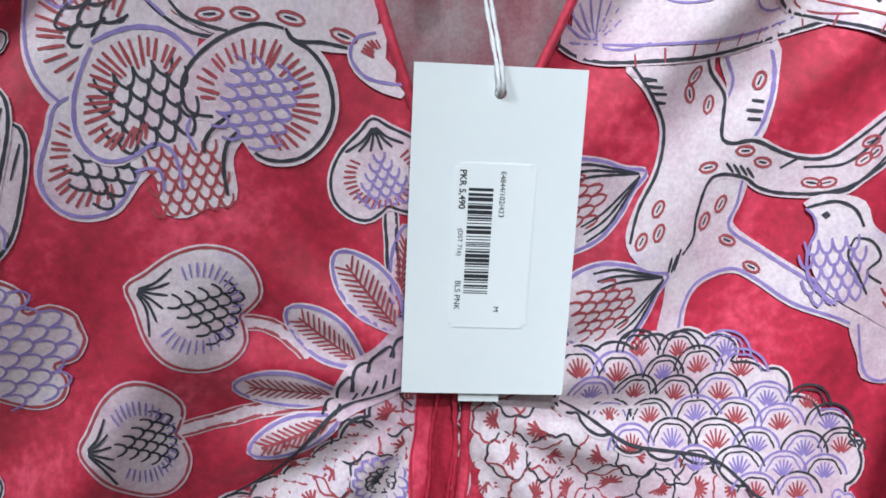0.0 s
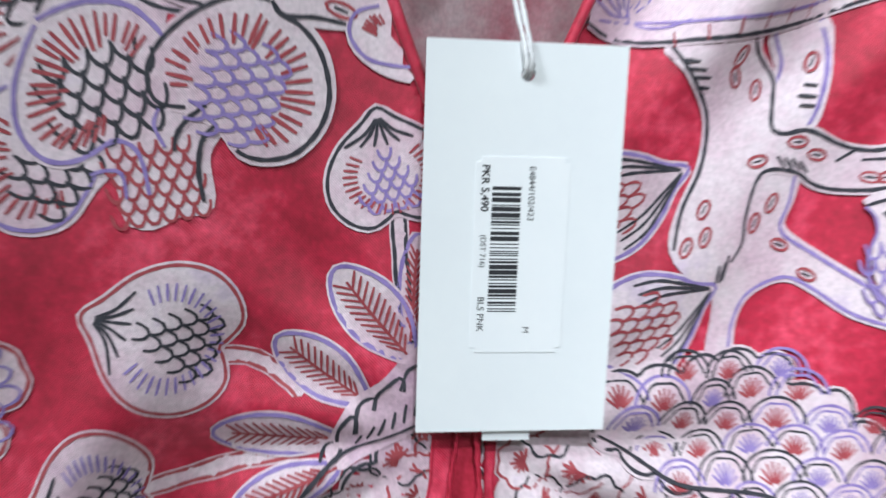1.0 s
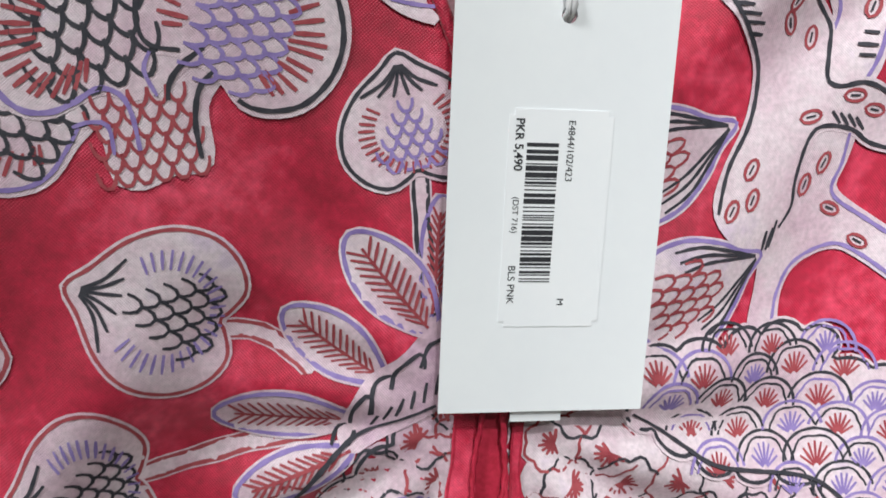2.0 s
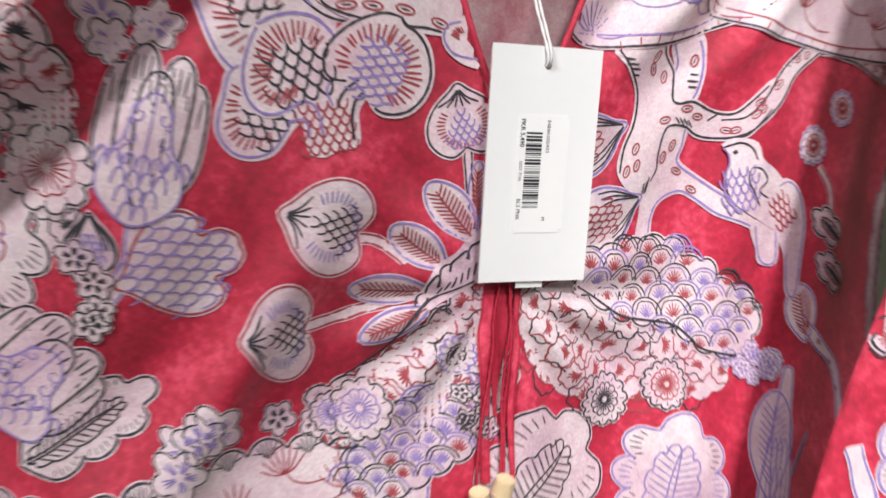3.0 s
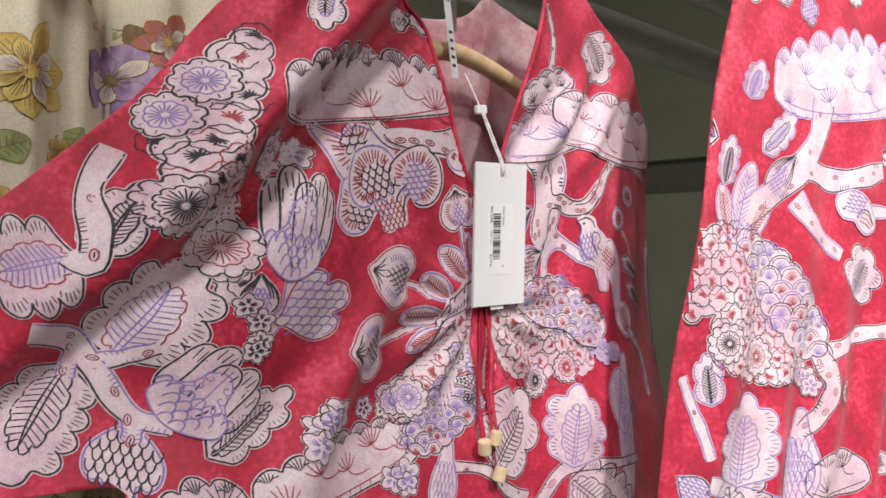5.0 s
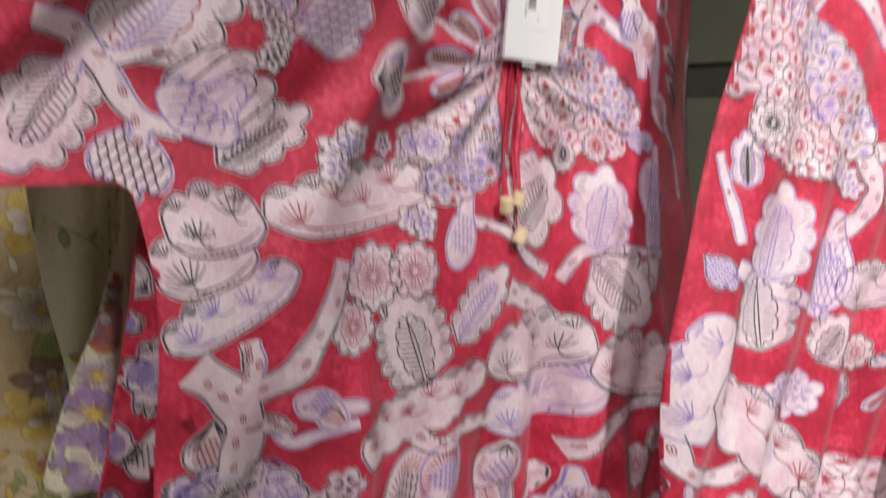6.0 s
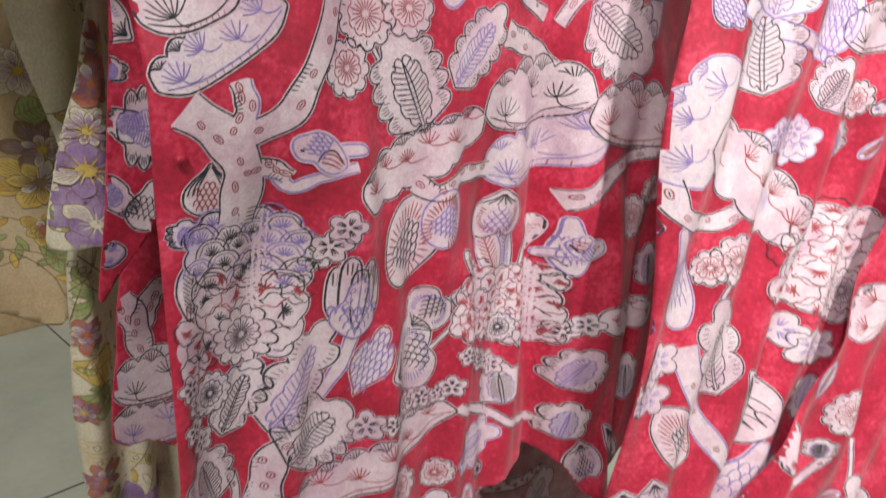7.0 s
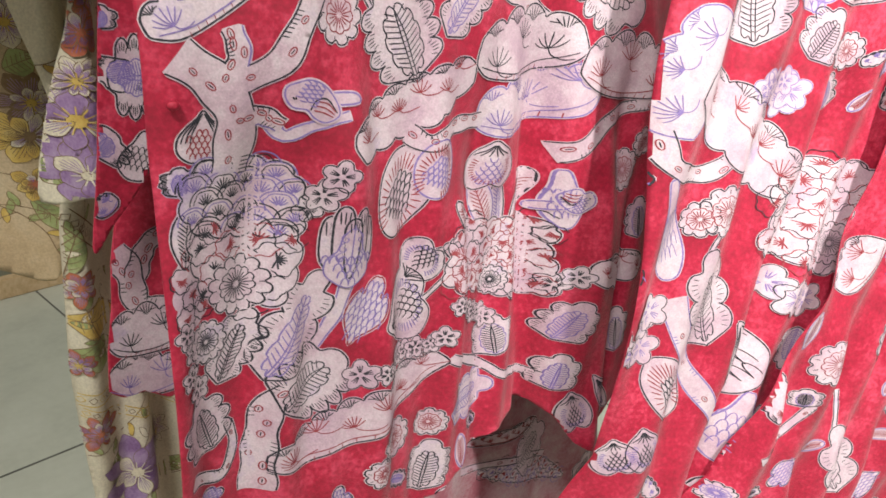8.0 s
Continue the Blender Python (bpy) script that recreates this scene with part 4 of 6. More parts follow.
flower.stroke([(-0.1058, 1.4154), (-0.1023, 1.4167), (-0.0986, 1.4161), (-0.0973, 1.4101)], L, 0.0011)
flower.rays([(-0.0911, 1.4501), (-0.0984, 1.4554), (-0.1071, 1.4557), (-0.1179, 1.4497), (-0.1219, 1.4376), (-0.1219, 1.4273), (-0.1184, 1.4211), (-0.1106, 1.4191), (-0.1012, 1.4246)], (-0.1022, 1.4366), R, 26, 0.08, 0.5, 0.0009)
flower.petals((-0.1071, 1.4454), (-0.0988, 1.4248), 0.0115, 5, 4, D, 0.0012)
flower.stroke([(-0.0791, 1.4337), (-0.0836, 1.4299), (-0.0861, 1.4260), (-0.0864, 1.4223)], D, 0.0014)
flower.stroke([(-0.0765, 1.4295), (-0.0800, 1.4252), (-0.0808, 1.4177), (-0.0794, 1.4102)], D, 0.0014)
flower.area([(-0.0839, 1.4329), (-0.0901, 1.4335), (-0.0926, 1.4373), (-0.0926, 1.4429), (-0.0887, 1.4495), (-0.0808, 1.4559), (-0.0713, 1.4596), (-0.0638, 1.4586), (-0.0573, 1.4540), (-0.0519, 1.4473), (-0.0499, 1.4378), (-0.0520, 1.4295), (-0.0575, 1.4233), (-0.0640, 1.4213), (-0.0705, 1.4225), (-0.0755, 1.4288)], 0.0017)
flower.stroke([(-0.0839, 1.4329), (-0.0901, 1.4335), (-0.0926, 1.4373), (-0.0926, 1.4429), (-0.0887, 1.4495), (-0.0808, 1.4559), (-0.0713, 1.4596), (-0.0646, 1.4588)], D, 0.0013)
flower.stroke([(-0.0637, 1.4581), (-0.0623, 1.4559), (-0.0573, 1.4535), (-0.0522, 1.4473), (-0.0499, 1.4378), (-0.0520, 1.4295), (-0.0575, 1.4233), (-0.0640, 1.4213), (-0.0692, 1.4218), (-0.0719, 1.4233)], D, 0.0014)
flower.rays([(-0.0893, 1.4375), (-0.0910, 1.4430), (-0.0863, 1.4504), (-0.0776, 1.4564), (-0.0666, 1.4579), (-0.0577, 1.4524), (-0.0521, 1.4441), (-0.0514, 1.4345), (-0.0559, 1.4259), (-0.0657, 1.4223)], (-0.0733, 1.4378), R, 27, 0.09, 0.45, 0.0009)
flower.petals((-0.0813, 1.4405), (-0.0627, 1.4345), 0.0105, 5, 5, L, 0.0011)
flower.done("printed_shell", tunic)
limb = on_front(2)
limb.area([(-0.0968, 1.4653), (-0.0920, 1.4609), (-0.0840, 1.4575), (-0.0744, 1.4574), (-0.0642, 1.4592), (-0.0610, 1.4557), (-0.0466, 1.4547), (-0.0419, 1.4576), (-0.0399, 1.4656), (-0.0496, 1.4670), (-0.0684, 1.4677), (-0.0841, 1.4679)])
limb.stroke([(-0.0968, 1.4644), (-0.0928, 1.4604), (-0.0864, 1.4582), (-0.0800, 1.4570)], D, 0.0012)
limb.stroke([(-0.0642, 1.4589), (-0.0610, 1.4557), (-0.0539, 1.4558), (-0.0466, 1.4548)], D, 0.0012)
for p, turn in (((-0.0853, 1.4613), 0.1), ((-0.0755, 1.4619), -0.1), ((-0.0628, 1.4617), -0.2), ((-0.0479, 1.4580), -0.3)):
    limb.knot(p, 0.0040, 0.0016, turn)
limb.area([(-0.0454, 1.4534), (-0.0428, 1.4583), (-0.0348, 1.4613), (-0.0265, 1.4588), (-0.0249, 1.4444), (-0.0339, 1.4438), (-0.0422, 1.4480)])
limb.stroke([(-0.0388, 1.4597), (-0.0444, 1.4577), (-0.0457, 1.4526), (-0.0414, 1.4473), (-0.0340, 1.4457), (-0.0258, 1.4457)], L, 0.0011)
limb.rays([(-0.0445, 1.4542), (-0.0427, 1.4575), (-0.0388, 1.4591)], (-0.0343, 1.4510), R, 6, 0.1, 0.5)
limb.done("printed_branch", tunic)
heart(FRONT, (-0.0383, 1.4349), (-0.0319, 1.4088), 0.0155, edge=D, core=L, mid=R)
stem(FRONT, [(-0.0316, 1.4095), (-0.0308, 1.3989), (-0.0295, 1.3885), (-0.0282, 1.3761)], 0.0032, edge=D)
heart(FRONT, (-0.1075, 1.3809), (-0.0742, 1.3723), 0.0192, edge=R, core=D)
heart(FRONT, (-0.1209, 1.3292), (-0.0938, 1.3322), 0.0208, edge=R, core=D)
stem(FRONT, [(-0.0748, 1.3704), (-0.0677, 1.3699), (-0.0606, 1.3662), (-0.0543, 1.3611)], 0.0037, edge=R)
stem(FRONT, [(-0.0947, 1.3326), (-0.0797, 1.3366), (-0.0653, 1.3413), (-0.0546, 1.3438)], 0.0040, edge=R)
leaf(FRONT, (-0.0258, 1.3711), (-0.0466, 1.3945), 0.0078, edge=L, vein=R, layer=1)
leaf(FRONT, (-0.0367, 1.3587), (-0.0609, 1.3758), 0.0072, edge=L, vein=R, layer=1)
leaf(FRONT, (-0.0423, 1.3485), (-0.0771, 1.3490), 0.0064, edge=L, vein=R, layer=2)
leaf(FRONT, (-0.0437, 1.3410), (-0.0715, 1.3269), 0.0050, edge=L, vein=R, layer=2)
leaf(FRONT, (-0.0273, 1.3761), (-0.0262, 1.4044), 0.0042, edge=L, vein=R, layer=0)
knob = on_front(3)
knob.area([(-0.0455, 1.3411), (-0.0449, 1.3503), (-0.0402, 1.3584), (-0.0311, 1.3667), (-0.0213, 1.3764), (-0.0167, 1.3617), (-0.0266, 1.3518), (-0.0386, 1.3447)])
for k in range(5):
    knob.stroke([(-0.0443, 1.3459), (-0.0443, 1.3521), (-0.0406, 1.3557), (-0.0396, 1.3509)] if k == 0 else [(-0.0403, 1.3508), (-0.0396, 1.3575), (-0.0351, 1.3607), (-0.0354, 1.3569)] if k == 1 else [(-0.0357, 1.3569), (-0.0340, 1.3627), (-0.0290, 1.3664), (-0.0280, 1.3628)] if k == 2 else [(-0.0291, 1.3631), (-0.0268, 1.3688), (-0.0210, 1.3719), (-0.0214, 1.3679)] if k == 3 else [(-0.0487, 1.3412), (-0.0467, 1.3470), (-0.0432, 1.3454), (-0.0448, 1.3417)], D, 0.0009)
for p, q in (((-0.0370, 1.3490), (-0.0352, 1.3532)), ((-0.0340, 1.3505), (-0.0325, 1.3549)), ((-0.0306, 1.3525), (-0.0298, 1.3569)), ((-0.0276, 1.3540), (-0.0271, 1.3594)), ((-0.0396, 1.3472), (-0.0382, 1.3506)), ((-0.0248, 1.3561), (-0.0244, 1.3614))):
    knob.stroke([p, q], D, 0.0008)
knob.done("printed_knob", tunic)
bud(FRONT, (0.0100, 1.4060), (0.0470, 1.4238), 0.0140, edge=L, core=R, layer=1)
bud(FRONT, (0.0252, 1.3746), (0.0578, 1.3914), 0.0140, edge=L, core=R, layer=2)
trunk = on_front(1)
trunk.area([(0.0672, 1.4646), (0.0736, 1.4534), (0.0708, 1.4461), (0.0715, 1.4356), (0.0819, 1.4369), (0.0844, 1.4454), (0.0857, 1.4576), (0.0851, 1.4681)], smooth=3)
trunk.stroke([(0.0680, 1.4631), (0.0731, 1.4568), (0.0737, 1.4525), (0.0721, 1.4480)], L, 0.0012)
trunk.stroke([(0.0844, 1.4677), (0.0858, 1.4603), (0.0853, 1.4515), (0.0836, 1.4427), (0.0816, 1.4376)], L, 0.0014)
trunk.area([(0.0683, 1.4243), (0.0804, 1.4243), (0.0801, 1.4161), (0.0785, 1.4090), (0.0893, 1.4021), (0.1046, 1.3940), (0.1209, 1.3855), (0.1358, 1.3802), (0.1368, 1.3740), (0.1178, 1.3807), (0.1021, 1.3849), (0.0896, 1.3920), (0.0809, 1.3947), (0.0699, 1.3896), (0.0658, 1.3810), (0.0648, 1.3706), (0.0584, 1.3697), (0.0601, 1.3820), (0.0603, 1.3932), (0.0658, 1.4045), (0.0657, 1.4128)], smooth=3)
trunk.stroke([(0.0805, 1.4239), (0.0801, 1.4161), (0.0786, 1.4082), (0.0894, 1.4018), (0.1047, 1.3936), (0.1210, 1.3851), (0.1320, 1.3807)], L, 0.0013)
trunk.stroke([(0.0597, 1.3710), (0.0645, 1.3734), (0.0658, 1.3810), (0.0699, 1.3896), (0.0809, 1.3947), (0.0896, 1.3920), (0.1021, 1.3849), (0.1178, 1.3807), (0.1329, 1.3755)], L, 0.0012)
trunk.area([(0.0398, 1.4573), (0.0443, 1.4503), (0.0513, 1.4413), (0.0530, 1.4335), (0.0515, 1.4237), (0.0466, 1.4129), (0.0440, 1.4021), (0.0502, 1.3950), (0.0599, 1.3917), (0.0649, 1.4007), (0.0659, 1.4118), (0.0699, 1.4239), (0.0802, 1.4250), (0.0868, 1.4217), (0.0958, 1.4205), (0.1120, 1.4221), (0.1191, 1.4277), (0.1287, 1.4374), (0.1267, 1.4500), (0.1138, 1.4385), (0.1069, 1.4330), (0.0991, 1.4321), (0.0914, 1.4334), (0.0819, 1.4369), (0.0751, 1.4350), (0.0719, 1.4371), (0.0713, 1.4506), (0.0647, 1.4569), (0.0603, 1.4631)], smooth=3)
trunk.stroke([(0.0398, 1.4568), (0.0443, 1.4503), (0.0513, 1.4413), (0.0530, 1.4335), (0.0515, 1.4237), (0.0466, 1.4129), (0.0441, 1.4017)], D, 0.0013)
trunk.stroke([(0.0609, 1.4620), (0.0647, 1.4569), (0.0713, 1.4506), (0.0716, 1.4436), (0.0716, 1.4367), (0.0753, 1.4352), (0.0820, 1.4367), (0.0913, 1.4337), (0.0991, 1.4321), (0.1069, 1.4330), (0.1138, 1.4385), (0.1229, 1.4471)], D, 0.0013, 4)
trunk.stroke([(0.0631, 1.3988), (0.0662, 1.4045), (0.0663, 1.4119), (0.0699, 1.4241), (0.0802, 1.4250), (0.0868, 1.4217), (0.0958, 1.4205), (0.1120, 1.4221), (0.1191, 1.4277), (0.1260, 1.4361)], D, 0.0012, 4)
for p, turn in (((0.0592, 1.4553), 1.2), ((0.0591, 1.4497), 2.0), ((0.0666, 1.4467), 1.5), ((0.0683, 1.4272), 0.3), ((0.0795, 1.4333), 0.1), ((0.0860, 1.4301), -0.1), ((0.1076, 1.4249), 0.3), ((0.1177, 1.4331), 0.7), ((0.1191, 1.4389), 0.5), ((0.0529, 1.4131), 1.1), ((0.0536, 1.4056), 1.2), ((0.0478, 1.4026), 1.1), ((0.0743, 1.4159), 1.2), ((0.0694, 1.4101), 1.3), ((0.0786, 1.4041), -0.3), ((0.0879, 1.3957), -0.4), ((0.0818, 1.4551), 1.2)):
    trunk.knot(p, 0.0030, 0.0015, turn)
for p, q in (((0.0420, 1.4527), (0.0469, 1.4527)), ((0.0434, 1.4507), (0.0492, 1.4508)), ((0.0452, 1.4487), (0.0510, 1.4489)), ((0.0471, 1.4462), (0.0514, 1.4462)), ((0.0768, 1.4261), (0.0740, 1.4290)), ((0.0793, 1.4257), (0.0763, 1.4288)), ((0.0817, 1.4255), (0.0786, 1.4286)), ((0.0842, 1.4249), (0.0811, 1.4280)), ((0.0797, 1.4489), (0.0832, 1.4488)), ((0.0783, 1.4458), (0.0832, 1.4458)), ((0.0788, 1.4432), (0.0828, 1.4433)), ((0.0922, 1.4285), (0.0973, 1.4319)), ((0.0599, 1.3929), (0.0612, 1.3988)), ((0.0607, 1.3936), (0.0622, 1.4007)), ((0.0587, 1.3928), (0.0593, 1.3979))):
    trunk.stroke([p, q], D, 0.0008)
trunk.done("printed_tree", tunic)
bird = on_front(3)
bird.area([(0.1237, 1.3797), (0.1282, 1.3679), (0.1302, 1.3616), (0.1392, 1.3611), (0.1399, 1.3708), (0.1374, 1.3807)])
bird.stroke([(0.1252, 1.3792), (0.1302, 1.3622), (0.1392, 1.3614), (0.1386, 1.3765)], L, 0.0011)
bird.area([(0.1374, 1.3992), (0.1440, 1.4016), (0.1518, 1.3953), (0.1559, 1.3811), (0.1547, 1.3653), (0.1519, 1.3453), (0.1470, 1.3467), (0.1458, 1.3652), (0.1383, 1.3793)])
bird.stroke([(0.1374, 1.3992), (0.1440, 1.4016), (0.1518, 1.3953), (0.1559, 1.3811), (0.1547, 1.3653), (0.1519, 1.3453), (0.1470, 1.3467), (0.1458, 1.3652)], L, 0.0011)
bird.area([(0.1028, 1.4177), (0.1089, 1.4200), (0.1193, 1.4189), (0.1237, 1.4112), (0.1326, 1.4060), (0.1419, 1.3979), (0.1454, 1.3866), (0.1391, 1.3788), (0.1255, 1.3842), (0.1130, 1.3906), (0.1074, 1.3995), (0.1078, 1.4104), (0.1061, 1.4150)])
bird.stroke([(0.1024, 1.4162), (0.1056, 1.4176), (0.1116, 1.4192), (0.1176, 1.4170), (0.1212, 1.4117)], D, 0.0009)
bird.stroke([(0.1024, 1.4162), (0.1055, 1.4133), (0.1065, 1.4088), (0.1049, 1.4030), (0.1055, 1.3956), (0.1087, 1.3902), (0.1166, 1.3853)], L, 0.0011)
bird.petals((0.1117, 1.4073), (0.1164, 1.3868), 0.0085, 5, 4, L, 0.0008)
bird.stroke([(0.1189, 1.4078), (0.1176, 1.4021), (0.1220, 1.3957), (0.1263, 1.3892)], D, 0.0008)
bird.stroke([(0.1189, 1.4078), (0.1247, 1.4072), (0.1289, 1.4018), (0.1248, 1.3968), (0.1308, 1.3932)], D, 0.0008)
bird.knot((0.1088, 1.4145), 0.0011, 0.0009, 0.0, D)
bird.petals((0.1349, 1.3948), (0.1459, 1.3808), 0.005, 4, 3, R, 0.0008)
bird.done("printed_bird", tunic)
pile(FRONT, [(0.0245, 1.3618), (0.0343, 1.3666), (0.0492, 1.3673), (0.0573, 1.3698), (0.0706, 1.3710), (0.0825, 1.3688), (0.0852, 1.3618), (0.0981, 1.3608), (0.1040, 1.3535), (0.1141, 1.3480), (0.1258, 1.3425), (0.1273, 1.3349), (0.1307, 1.3382), (0.1256, 1.3229), (0.1171, 1.3162), (0.0963, 1.3205), (0.0804, 1.3310), (0.0644, 1.3334), (0.0501, 1.3366), (0.0400, 1.3417), (0.0277, 1.3500)], 0.0085, kind='fan', layer=3)
ridge = on_front(5)
ridge.stroke([(0.0256, 1.3514), (0.0400, 1.3417), (0.0501, 1.3361), (0.0644, 1.3334), (0.0804, 1.3310), (0.0902, 1.3244), (0.0973, 1.3190), (0.1171, 1.3149)], D, 0.0012)
ridge.done("printed_outline", tunic)
ridge = on_front(5)
ridge.stroke([(-0.0801, 1.3087), (-0.0647, 1.3199), (-0.0506, 1.3363), (-0.0404, 1.3456), (-0.0246, 1.3534)], D, 0.0012)
ridge.done("printed_outline", tunic)
pile(FRONT, [(0.0135, 1.3543), (0.0384, 1.3377), (0.0746, 1.3287), (0.1098, 1.3122), (0.0998, 1.2992), (0.0699, 1.3017), (0.0439, 1.2988), (0.0179, 1.3071), (0.0045, 1.3234), (0.0008, 1.3493)], 0.0080, kind='flower', layer=1, edges=(R, R, D), cores=(R, ), rim=None)
rosette(FRONT, (0.0448, 1.2966), 0.0125, petals=12, edge=D, core=D, layer=4)
rosette(FRONT, (0.0747, 1.3039), 0.0115, petals=12, edge=D, core=R, layer=4)
rosette(FRONT, (0.1370, 1.3112), 0.0070, petals=9, edge=L, core=L, layer=3)
blossoms(FRONT, [(0.1131, 1.3162), (0.1257, 1.3061), (0.1386, 1.3112), (0.1245, 1.3171)], 0.0050, edge=L, core=L, layer=3)
pile(FRONT, [(-0.0155, 1.3572), (-0.0367, 1.3401), (-0.0515, 1.3242), (-0.0722, 1.3093), (-0.0912, 1.3003), (-0.0776, 1.2835), (-0.0640, 1.2739), (-0.0443, 1.2701), (-0.0272, 1.2820), (-0.0083, 1.2978), (-0.0056, 1.3292)], 0.0080, kind='flower', layer=1, edges=(R, R, D), cores=(R, ), rim=D)
pile(FRONT, [(-0.0173, 1.3091), (-0.0388, 1.3064), (-0.0589, 1.2953), (-0.0707, 1.2835), (-0.0739, 1.2653), (-0.0546, 1.2615), (-0.0345, 1.2722), (-0.0138, 1.2883)], 0.0070, kind='fan', layer=2)
rosette(FRONT, (-0.0293, 1.3201), 0.0090, petals=14, edge=L, core=D, layer=3)
rosette(FRONT, (-0.0818, 1.2950), 0.0090, petals=10, edge=D, core=L, layer=3)
blossoms(FRONT, [(-0.0247, 1.3042), (-0.0168, 1.2987), (-0.0271, 1.2919), (-0.0138, 1.2883)], 0.0046, edge=D, core=D, layer=4)
tree(FRONT, [([(0.1004, 1.4249), (0.1141, 1.4281), (0.1264, 1.4404), (0.1376, 1.4569), (0.1680, 1.4771)], 0.0080, 0.0080, D, D),
    ([(0.1597, 1.4695), (0.1825, 1.4688), (0.2222, 1.4577)], 0.0080, 0.0060, D, D)], layer=2, knots=6)
rosette(FRONT, (0.1589, 1.4203), 0.0095, petals=11, edge=L, core=R, layer=1)
rosette(FRONT, (0.1805, 1.4401), 0.0090, petals=11, edge=L, core=R, layer=1)
stem(FRONT, [(0.1647, 1.4093), (0.1734, 1.3982), (0.1748, 1.3839)], 0.0030, edge=R)
lobed(FRONT, (0.1849, 1.3720), (0.1626, 1.3868), 0.0087, lobes=2, edge=D, core=R)
lobed(FRONT, (0.1923, 1.3474), (0.1664, 1.3641), 0.0088, lobes=2, edge=D, core=R)
branch(FRONT, [(0.1555, 1.3330), (0.1699, 1.3202), (0.1901, 1.3022), (0.1941, 1.2690)], 0.0060, 0.0060, edge=L, knots=5)
leaf(FRONT, (0.1309, 1.2468), (0.1397, 1.2974), 0.0136, edge=L, vein=L)
lobed(FRONT, (0.1484, 1.2545), (0.1639, 1.2741), 0.0007, lobes=2, edge=L, core=L)
leaf(FRONT, (0.1602, 1.3212), (0.1546, 1.3501), 0.0101, edge=L, vein=R)

# chest and sleeve
cloud(FRONT, (-0.1703, 1.4680), (-0.0439, 1.4860), 0.0400, lobes=8, tufts=R, edge=D, layer=1, low=0.12)
branch(FRONT, [(-0.1062, 1.4754), (-0.0993, 1.4658), (-0.0829, 1.4596), (-0.0581, 1.4646), (-0.0283, 1.4730)], 0.0090, 0.0090, edge=D, knots=6, layer=0)
lobed(FRONT, (-0.1400, 1.5527), (-0.1477, 1.5185), 0.0095, lobes=2)
plume(FRONT, (-0.0768, 1.5482), (-0.0791, 1.5328), 0.0096, edge=D)
lobed(FRONT, (-0.0445, 1.5404), (-0.0730, 1.5410), 0.0107, lobes=2)
tulip(FRONT, (-0.1617, 1.3744), (-0.1500, 1.4354), 0.0205, edge=D, core=L)
branch(FRONT, [(-0.1596, 1.3761), (-0.1610, 1.3597), (-0.1698, 1.3434), (-0.1748, 1.3352)], 0.0070, 0.0050, edge=L, knots=0, layer=0)
netleaf(FRONT, (-0.1669, 1.3498), (-0.1256, 1.3663), 0.0208, edge=R, core=L)
pile(FRONT, [(-0.2249, 1.4666), (-0.2057, 1.4936), (-0.1884, 1.5109), (-0.1783, 1.4997), (-0.1954, 1.4548), (-0.1841, 1.4248), (-0.1840, 1.3920), (-0.1820, 1.3646), (-0.1910, 1.3654), (-0.1975, 1.3888), (-0.2023, 1.4076), (-0.2235, 1.4074), (-0.2203, 1.4310), (-0.2222, 1.4550)], 0.0085, kind='flower', layer=0, edges=(D, D, R), cores=(R, D), rim=D)
rosette(FRONT, (-0.2183, 1.4150), 0.0170, petals=12, edge=D, core=D, layer=2)
rosette(FRONT, (-0.1904, 1.3927), 0.0170, petals=10, edge=D, core=R, layer=2)
rosette(FRONT, (-0.2179, 1.4662), 0.0130, petals=9, edge=D, core=L, layer=2)
rosette(FRONT, (-0.2037, 1.4848), 0.0130, petals=9, edge=D, core=L, layer=2)
blossoms(FRONT, [(-0.1708, 1.4522), (-0.1549, 1.4486), (-0.1664, 1.4376)], 0.0100, edge=D, core=L, layer=2)
bud(FRONT, (-0.1753, 1.3549), (-0.1756, 1.3775), 0.0090, edge=D, core=L, layer=2)
blossoms(FRONT, [(-0.1784, 1.3597), (-0.1753, 1.3467), (-0.1731, 1.3335)], 0.0065, edge=D, core=D, layer=3)
lobed(FRONT, (-0.2367, 1.3304), (-0.2025, 1.3822), 0.0310, lobes=3, edge=D, core=R, ladder=L)
lobed(FRONT, (-0.2555, 1.3875), (-0.2948, 1.3762), 0.0320, lobes=3, edge=D, core=R, ladder=L)
tulip(FRONT, (-0.2151, 1.2932), (-0.1797, 1.3271), 0.0266, edge=D, core=L, layer=2)
lobed(FRONT, (-0.2002, 1.2760), (-0.1530, 1.3090), 0.0153, lobes=3, edge=D, core=D, ladder=D)
netleaf(FRONT, (-0.2278, 1.2971), (-0.2413, 1.2559), 0.0163, edge=L, core=D)
lobed(FRONT, (-0.2530, 1.3268), (-0.2859, 1.2683), 0.0234, lobes=4, edge=D, core=D, ladder=D)
